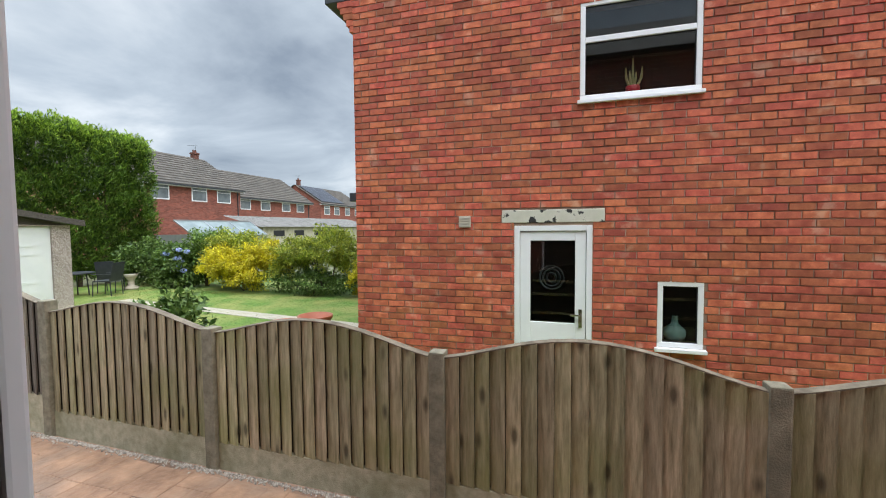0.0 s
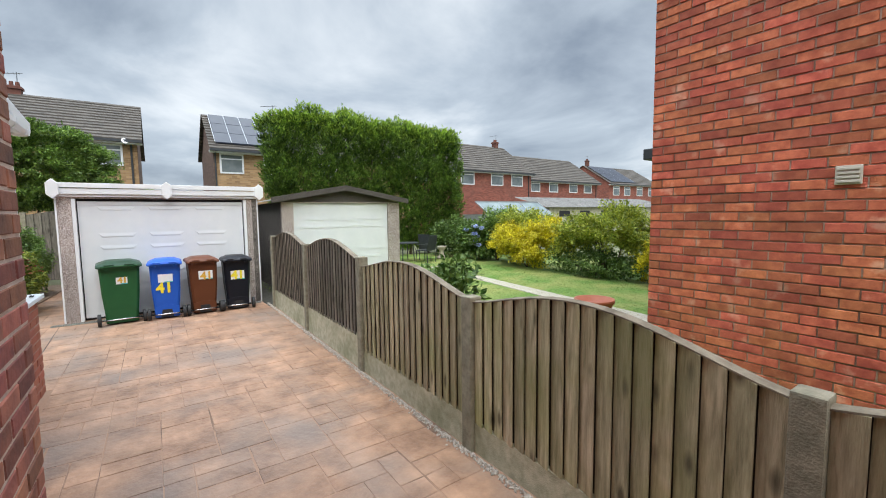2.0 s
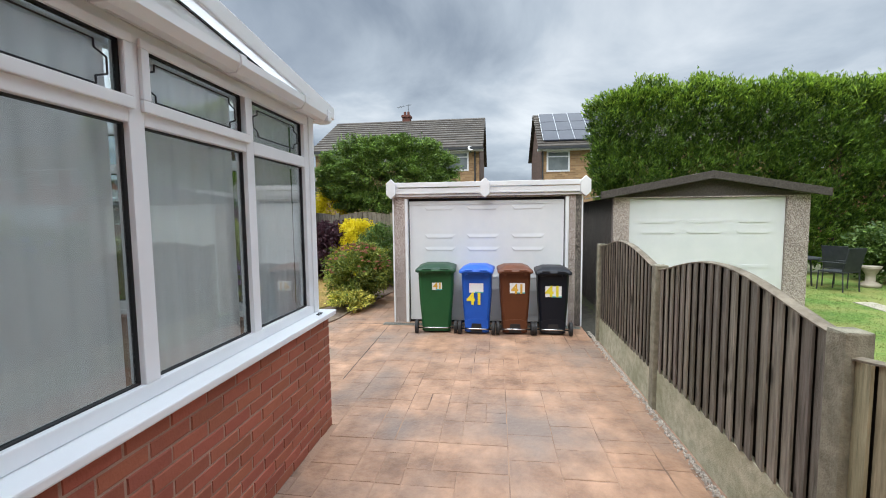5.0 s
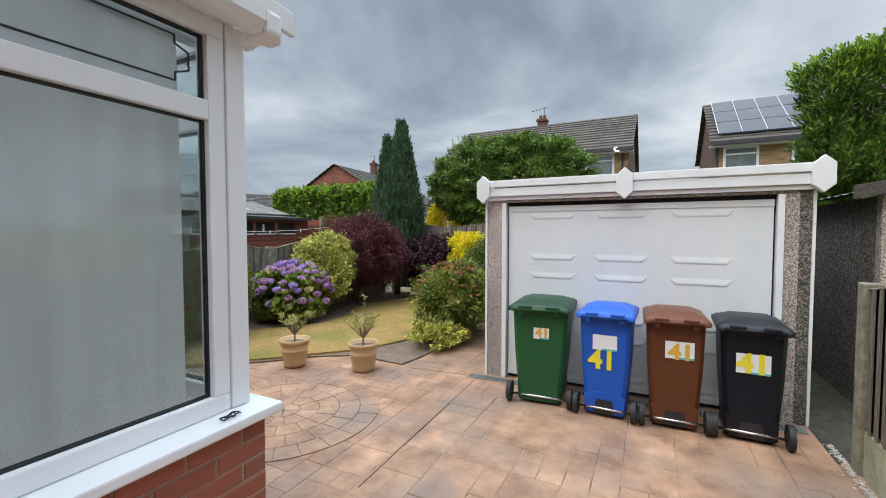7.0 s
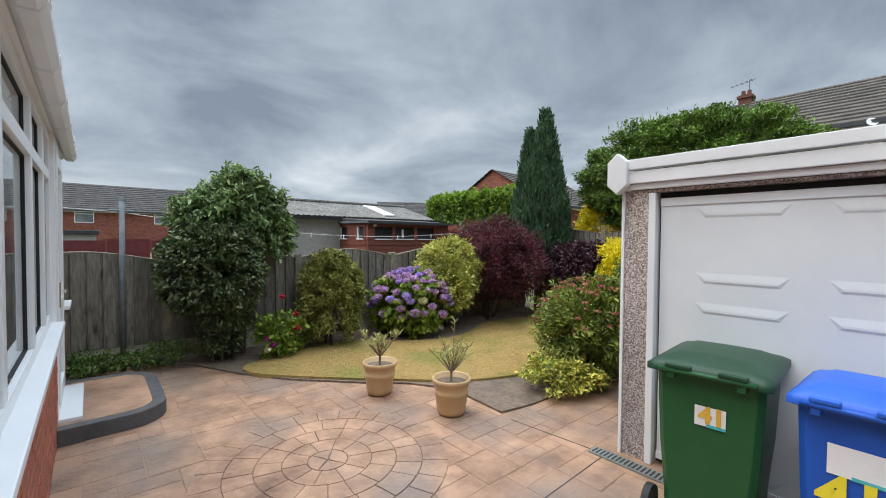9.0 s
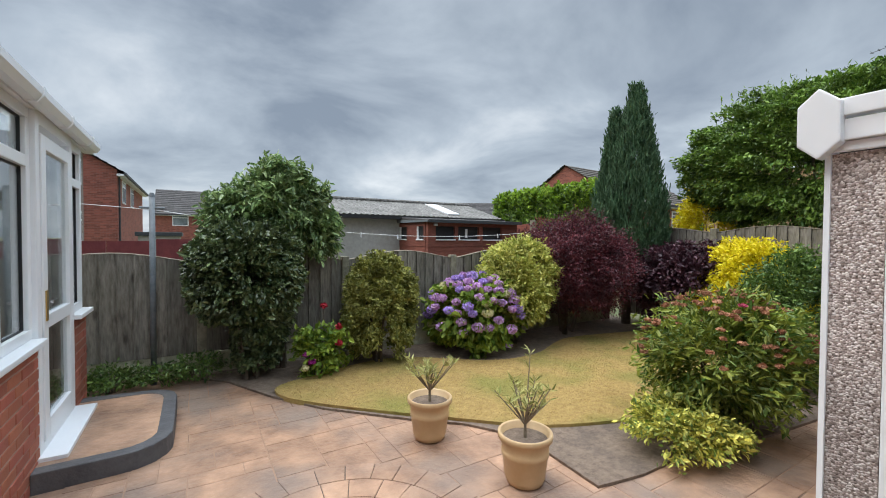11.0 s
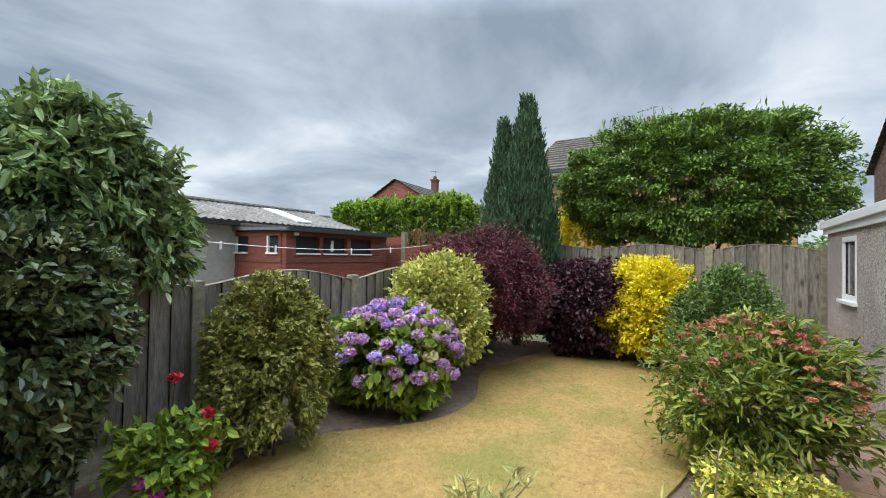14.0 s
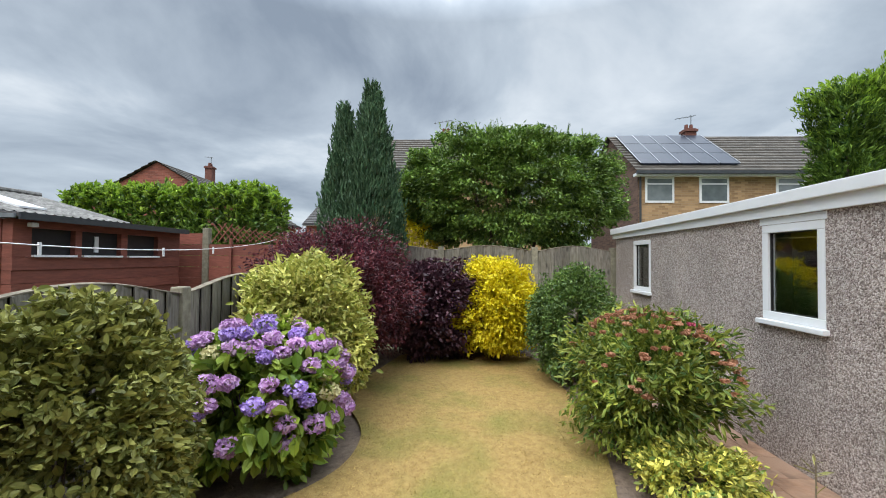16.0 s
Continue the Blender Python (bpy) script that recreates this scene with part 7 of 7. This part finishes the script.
def far_house(name, label, x, y, yaw, width, depth, eave, ridge, wallm, roofm, wins, gablem=None, chimney=None, panels=None, over=0.3, pipe=()):
    """A two-storey house. Before the turn its front faces +x at x=0, its width runs along y from 0, its ridge along y."""
    ob = new(name)
    tagged(ob, label, "house", "houses in the distance")
    bm = bmesh.new()
    box(bm, -depth, 0, 0, width, -0.1, eave)
    part("wall", bm, wallm, ob)
    for ga, gb in ((-0.02, -0.001), (width + 0.001, width + 0.02)):
        part("gable", prism([(-depth + 0.004, -0.1), (-0.004, -0.1), (-0.004, eave), (-depth / 2, ridge), (-depth + 0.004, eave)], "y", ga, gb), gablem or wallm, ob)
    bm = bmesh.new()
    n = 13
    for s in (0, 1):
        for i in range(n):
            f0, f1 = i / n, (i + 1) / n
            e0 = over
            xa = e0 - (depth / 2 + e0) * f0 if s == 0 else -depth - e0 + (depth / 2 + e0) * f0
            xb = e0 - (depth / 2 + e0) * f1 if s == 0 else -depth - e0 + (depth / 2 + e0) * f1
            drop = over * (ridge - eave) / (depth / 2)
            za, zb = eave - drop + (ridge - eave + drop) * f0, eave - drop + (ridge - eave + drop) * f1
            m = int(width / 0.6)
            for k in range(m):
                ya, yb = -0.2 + (width + 0.4) * k / m, -0.2 + (width + 0.4) * (k + 1) / m
                q = [(xa, ya, za + 0.10), (xa, yb, za + 0.10), (xb, yb, zb + 0.05), (xb, ya, zb + 0.05), (xa, ya, za + 0.05), (xa, yb, za + 0.05)]
                v = [bm.verts.new(p) for p in q]
                bm.faces.new(v[:4]), bm.faces.new((v[0], v[4], v[5], v[1]))
    bmesh.ops.recalc_face_normals(bm, faces=bm.faces[:])
    rf3 = part("roof", bm, roofm, ob, "tiled pitched roof")
    drop = over * (ridge - eave) / (depth / 2)
    part("gutter", cuboid(over - 0.02, over + 0.08, -0.2, width + 0.2, eave - drop - 0.06, eave - drop + 0.05), M_GREYPL, ob, "dark gutter")
    part("soffit", cuboid(0.0, over - 0.02, -0.2, width + 0.2, eave - drop - 0.12, eave - drop - 0.02), M_UPVC, ob, "white soffit board")
    for yy in pipe:
        part("downpipe", rod((0.05, yy, 0), (0.05, yy, eave - drop), 0.04), M_GREYPL, ob)
    for (ya, yb, za, zb) in wins:
        w = part("window", cuboid(-0.02, 0.03, ya, yb, za, zb), M_UPVC, ob, "white framed window")
        my = ya + (yb - ya) * 0.5
        part("pane", cuboid(0.031, 0.036, ya + 0.08, yb - 0.08, za + 0.08, zb - (zb - za) * 0.30), M_FARPANE, w)
        part("pane", cuboid(0.031, 0.036, ya + 0.08, yb - 0.08, zb - (zb - za) * 0.24, zb - 0.07), M_FARPANE, w)
    if chimney:
        cyy, cz = chimney
        ch = part("chimney", cuboid(-depth / 2 - 0.2, -depth / 2 + 0.2, cyy - 0.22, cyy + 0.22, ridge - 0.5, cz), M_CHIM, rf3, "red brick chimney")
        part("chimney_cap", cuboid(-depth / 2 - 0.25, -depth / 2 + 0.25, cyy - 0.27, cyy + 0.27, cz - 0.14, cz - 0.04), M_CHIM, rf3)
        for dy in (-0.1, 0.1):
            part("chimney_pot", rod((-depth / 2, cyy + dy, cz), (-depth / 2, cyy + dy, cz + 0.2), 0.085, 0.07), M_CHIM, rf3)
        bm = bmesh.new()
        tube(bm, (-depth / 2, cyy + 0.1, cz - 0.1), (-depth / 2, cyy + 0.1, cz + 0.62), 0.018, n=5)
        tube(bm, (-depth / 2, cyy - 0.55, cz + 0.46), (-depth / 2, cyy + 0.3, cz + 0.6), 0.013, n=5)
        for k in range(5):
            tube(bm, (-depth / 2 - 0.14, cyy - 0.5 + k * 0.17, cz + 0.47 + k * 0.028), (-depth / 2 + 0.14, cyy - 0.5 + k * 0.17, cz + 0.47 + k * 0.028), 0.01, n=4)
        part("aerial", bm, M_STEEL, rf3)
    if panels:
        pa, pb, rows, cols = panels
        nx, nz = depth / 2, ridge - eave
        for i in range(rows):
            for j in range(cols):
                f0, f1 = 0.0 + 0.93 * i / rows, 0.0 + 0.93 * (i + 1) / rows - 0.012
                y0, y1 = pa + (pb - pa) * j / cols, pa + (pb - pa) * (j + 1) / cols - 0.04
                bm = bmesh.new()
                qs = [(-nx * f0, y0, eave + nz * f0 + 0.19), (-nx * f0, y1, eave + nz * f0 + 0.19), (-nx * f1, y1, eave + nz * f1 + 0.19), (-nx * f1, y0, eave + nz * f1 + 0.19)]
                hi = [bm.verts.new(q) for q in qs]
                lo = [bm.verts.new((q[0], q[1], q[2] - 0.05)) for q in qs]
                bm.faces.new(hi), bm.faces.new(lo[::-1])
                for k in range(4):
                    bm.faces.new((hi[k], lo[k], lo[(k + 1) % 4], hi[(k + 1) % 4]))
                bmesh.ops.recalc_face_normals(bm, faces=bm.faces[:])
                part("solar_panel", bm, M_SOLAR, rf3, "dark blue solar panel")
        for j in range(cols + 1):
            y0 = pa + (pb - pa) * j / cols - 0.03
            part("rail", prism([(0.0, eave + 0.2), (-nx * 0.93, eave + nz * 0.93 + 0.2), (-nx * 0.93, eave + nz * 0.93 + 0.21), (0.0, eave + 0.21)], "y", y0 - 0.012, y0 + 0.012), M_ALU, rf3)
    ob.matrix_basis = pose(x, y, 0, 0, 0, yaw)
    return ob


far_house("semi_detached_house", "tan brick house with brown tiled roof and dish", -20.7, -6.2, 0, 8.2, 7.5, 5.15, 7.25, M_TANBRICK, M_ROOFC, [(6.6, 7.7, 3.95, 4.85), (2.5, 3.6, 3.95, 4.85)], M_TANSHADE, (3.9, 7.6), pipe=(8.0,))
far_house("semi_detached_house", "tan brick house with solar panels on brown tiles", -20.4, 4.9, 0, 10.5, 5.4, 5.05, 6.95, M_TANBRICK, M_ROOFC, [(0.22, 1.26, 3.78, 4.72), (2.15, 3.2, 3.78, 4.72), (4.85, 5.9, 3.78, 4.72)], M_TANSHADE, (3.25, 7.3), (0.1, 3.65, 3, 5), pipe=(0.04,))
far_house("terraced_house", "red brick terraced house with brown roof", -23.2, 16.5, 0, 12.5, 7.5, 5.2, 7.7, M_REDFAR, M_ROOFC, [(1.0, 2.2, 3.95, 5.0), (3.4, 4.6, 3.95, 5.0), (5.0, 6.3, 3.95, 5.0), (8.0, 9.3, 3.95, 5.0), (10.2, 11.5, 3.95, 5.0)], None, (11.8, 8.2), pipe=(12.2,))
far_house("terraced_house", "red brick terraced house with brown roof", -23.8, 29.2, 0, 10.0, 7.5, 4.75, 7.2, M_REDFAR, M_ROOFC, [(0.4, 1.6, 3.6, 4.6), (2.8, 4.0, 3.6, 4.6), (5.6, 6.8, 3.6, 4.6), (7.8, 9.0, 3.6, 4.6)], None, None, pipe=(9.7,))
far_house("terraced_house", "red brick house with solar roof far off", -30.0, 50.6, 0, 11.5, 8.0, 5.5, 8.0, M_REDFAR, M_ROOFC, [(0.8, 2.2, 3.9, 5.1), (3.3, 4.7, 3.9, 5.1), (6.3, 7.7, 3.9, 5.1), (9.2, 10.6, 3.9, 5.1)], None, (0.8, 8.8), (0.4, 6.0, 2, 4))
far_house("gabled_house", "red brick house with plain gable beyond a hedge", -25.1, -12.5, 95, 9.0, 8.0, 3.95, 6.3, M_REDFAR, M_ROOFC, [(5.2, 6.4, 2.5, 3.5), (7.2, 8.4, 2.5, 3.5)], None, (5.0, 7.2))
far_house("gabled_house", "red brick house with dark roof far off", -38.0, -14.0, 0, 9.0, 8.0, 4.5, 6.6, M_REDFAR, M_ROOFD, [(6.5, 8.0, 3.0, 4.2)], None, (2.5, 7.2))
far_house("semi_detached_house", "brown roughcast house beyond the garden fence", -1.3, -9.7, 180, 8.2, 8.0, 5.05, 7.4, M_ROUGHCAST, M_ROOFC, [(6.2, 7.75, 3.55, 4.72), (6.2, 7.75, 1.5, 2.6)], None, (3.0, 8.2))
far_house("semi_detached_house", "red brick gabled house in a row", -1.5, -24.3, 180, 12.0, 8.0, 5.05, 7.5, M_REDFAR, M_ROOFD, [(1.5, 2.9, 3.5, 4.7), (5, 6.4, 3.5, 4.7)], M_REDFAR, None, pipe=(0.3,))
far_house("detached_house", "dark roofed brick house far beyond the gardens", -1.3, -52.0, 90, 12.0, 8.0, 4.4, 7.2, M_REDFAR, M_ROOFD, [(1.5, 3.0, 3.0, 4.2), (8.0, 9.5, 3.0, 4.2)], None, None)
lg = thing("flat_garage", (-3.6, -21.0, 0), "grey flat-roofed garage beyond a maroon fence", "garage")
part("wall", cuboid(-4.2, -2.7, -22.5, -20.0, 0, 1.75), M_RENDER, lg)
part("roof", cuboid(-4.3, -2.6, -22.6, -19.9, 1.752, 1.93), M_GREYPL, lg, "dark felt roof edge", bevel=0.02)
far_house("detached_house", "low dark roofed house on the skyline", -34.0, -46.0, 60, 10.0, 8.0, 4.4, 6.9, M_REDFAR, M_ROOFD, [], None, None)
far_house("detached_house", "low dark roofed house on the skyline", -46.0, -42.0, 60, 11.0, 8.0, 4.4, 6.9, M_REDFAR, M_ROOFD, [], None, None)
for i, (x, y, r, h) in enumerate(((-60, 0, 3.5, 5), (-62, 12, 4, 4.5), (-70, -30, 5, 6), (-55, 30, 4, 5))):
    shrub("distant_tree", "green tree far behind the houses", (x, y, 0), (x, y, h * 0.6), (r, r, h * 0.4), 2500, 0.5, L_LAUREL, 90 + i, "tree", clumps=60, spread=0.2, thick=0.15, group="distant trees")

# dish shape added where a small white lamp sits by the gutter
dish = thing("eave_lamp_dish", (-20.3, 1.6, 4.95), "small white dish shape in place of a lamp under a roof edge", "satellite dish")
bowl = part("dish", lathe([(0.001, 4.935), (0.07, 4.945), (0.12, 4.97), (0.128, 4.965), (0.07, 4.935), (0.001, 4.925)], -20.3, 1.6, 20), M_UPVC, dish, smooth=True)
bowl.rotation_euler = (radians(-25), radians(62), 0)
part("arm", rod((-20.3, 1.6, 4.95), (-20.62, 1.6, 4.8), 0.02), M_STEEL, dish)

# ---- paving pieces, gravel and bricks, last ----
def paving():
    """Random ashlar: pieces of several sizes with rounded edges and recessed joints."""
    rg = random.Random(5)
    u = 0.178
    x_lo, x_hi, y_lo, y_hi = -12.5, 7.6, -4.2, 4.22
    nx, ny = int((x_hi - x_lo) / u), int((y_hi - y_lo) / u)
    used = [[False] * ny for _ in range(nx)]
    sizes = [(2, 2), (2, 1), (1, 2), (3, 2), (2, 2), (1, 1), (2, 1), (1, 2), (2, 2), (2, 3)]
    near, rest_v, rest_f = [], [], []
    cache = {}

    def blocked(x0, x1, y0, y1):
        cx, cy2 = (x0 + x1) / 2, (y0 + y1) / 2
        if cx < GX - 0.05 and cy2 > GY0:
            return True
        if cx > HX and cy2 < HY - 0.1:
            return True
        if CX < cx and cy2 < CY - 0.1:
            return True
        return all(inside(p, q, bed) for p in (x0, x1) for q in (y0, y1))
    for i in range(nx):
        for j in range(ny):
            if used[i][j]:
                continue
            for w, h in rg.sample(sizes, len(sizes)) + [(1, 1)]:
                if i + w <= nx and j + h <= ny and not any(used[a][b] for a in range(i, i + w) for b in range(j, j + h)):
                    break
            for a in range(i, i + w):
                for b in range(j, j + h):
                    used[a][b] = True
            x0, y0 = x_lo + i * u, y_lo + j * u
            x1, y1 = x0 + w * u, y0 + h * u
            if blocked(x0, x1, y0, y1):
                continue
            g, e = rg.choice((0.0006, 0.001, 0.002)), 0.003
            hw, hh = (x1 - x0) / 2 - g, (y1 - y0) / 2 - g
            vs = [(-hw, -hh, -0.008), (hw, -hh, -0.008), (hw, hh, -0.008), (-hw, hh, -0.008), (-hw + e, -hh + e, 0), (hw - e, -hh + e, 0), (hw - e, hh - e, 0), (-hw + e, hh - e, 0)]
            jx = [(rg.uniform(-0.006, 0.003), rg.uniform(-0.006, 0.003)) for _ in range(4)]
            vs = [(v[0] + jx[k % 4][0] * (1 if v[0] > 0 else -1), v[1] + jx[k % 4][1] * (1 if v[1] > 0 else -1), v[2]) for k, v in enumerate(vs)]
            fs = [(4, 5, 6, 7), (0, 1, 5, 4), (1, 2, 6, 5), (2, 3, 7, 6), (3, 0, 4, 7)]
            at = ((x0 + x1) / 2, (y0 + y1) / 2, rg.uniform(-0.0012, 0.0012))
            if len(near) < 300 and -7.3 < at[0] < 1.5 and at[1] > -2.5:
                var = rg.randrange(4)
                if (w, h, var) not in cache:
                    me = bpy.data.meshes.new("paving_stone")
                    me.from_pydata(vs, [], fs)
                    me.materials.append(M_STONE)
                    cache[(w, h, var)] = me
                ob = new("paving_stone", cache[(w, h, var)])
                ob.parent, ob.location = drive, at
                near.append(ob)
            else:
                base = len(rest_v)
                rest_v.extend(tuple(c + d for c, d in zip(v, at)) for v in vs)
                rest_f.extend(tuple(base + k for k in f) for f in fs)
    raw("paving_rest", rest_v, rest_f, M_STONEJ, drive, kind="stuff")


paving()
# stone circle on the patio
pc = thing("stone_circle", (-5.38, -0.22, 0), "round pattern of stamped wedge stones on the patio", "paving circle")
CXY = (-5.38, -0.22)
part("bed", lathe([(0.001, 0.0035), (0.916, 0.0035)], *CXY, 64), M_JOINTD, pc)
rg = random.Random(9)
for r0, r1, n in ((0.0, 0.15, 4), (0.15, 0.33, 10), (0.33, 0.52, 15), (0.52, 0.72, 20), (0.72, 0.92, 26)):
    off = rg.uniform(0, 1)
    edges = [rg.uniform(-0.16, 0.16) for _ in range(n)]
    for k in range(n):
        a0, a1 = (k + off + edges[k % n]) * math.tau / n, (k + 1 + off + edges[(k + 1) % n]) * math.tau / n
        g = rg.uniform(0.0022, 0.0042)
        ga0, gb0 = (g / max(r0, 0.04), g / r1)
        bm = bmesh.new()
        steps = 4
        outer = [(CXY[0] + (r1 - g) * math.cos(a0 + gb0 + (a1 - a0 - 2 * gb0) * s / steps), CXY[1] + (r1 - g) * math.sin(a0 + gb0 + (a1 - a0 - 2 * gb0) * s / steps)) for s in range(steps + 1)]
        if r0 > 0:
            inner = [(CXY[0] + (r0 + g) * math.cos(a0 + ga0 + (a1 - a0 - 2 * ga0) * s / steps), CXY[1] + (r0 + g) * math.sin(a0 + ga0 + (a1 - a0 - 2 * ga0) * s / steps)) for s in range(steps, -1, -1)]
        else:
            am = (a0 + a1) / 2
            inner = [(CXY[0] + 0.012 * math.cos(am), CXY[1] + 0.012 * math.sin(am))]
        part("wedge_stone", prism(outer + inner, "z", 0.001, 0.0095 + rg.uniform(-0.001, 0.001)), M_STONE, pc, bevel=0.003)

cuts = thing("trim_saw_cuts", (-5.5, 0.8, 0), "long dark movement joints cut across the paving", "joint", kind="structure")
for (xa, ya), (xb, yb) in (((-4.75, 1.17), (-7.05, 1.09)), ((-7.1, 0.96), (-7.02, 0.2))):
    d2 = Vector((xb - xa, yb - ya)).normalized() * 0.0035
    part("joint", prism([(xa - d2.y, ya + d2.x), (xa + d2.y, ya - d2.x), (xb + d2.y, yb - d2.x), (xb - d2.y, yb + d2.x)], "z", -0.004, 0.0022), M_GASKET, cuts)
# gravel strip along the fence
rg2 = np.random.default_rng(4)
gv, gf = [], []
octa = np.array([(1, 0, 0), (-1, 0, 0), (0, 1, 0), (0, -1, 0), (0, 0, 1), (0, 0, -1)], float)
of = [(0, 2, 4), (2, 1, 4), (1, 3, 4), (3, 0, 4), (2, 0, 5), (1, 2, 5), (3, 1, 5), (0, 3, 5)]
for k in range(5200):
    c = np.array([rg2.uniform(-6.9, 7.0), FY - 0.05 - abs(rg2.normal(0, 0.026)), 0.004])
    s = rg2.uniform(0.005, 0.013, 3)
    base = len(gv)
    gv += [tuple(c + o * s + rg2.normal(0, 0.0015, 3)) for o in octa]
    gf += [tuple(base + i for i in f) for f in of]
tagged(raw("gravel_strip", gv, gf, M_GRAVEL, None), "pale loose gravel along the foot of the fence", "gravel", kind="stuff")
lay_bricks()
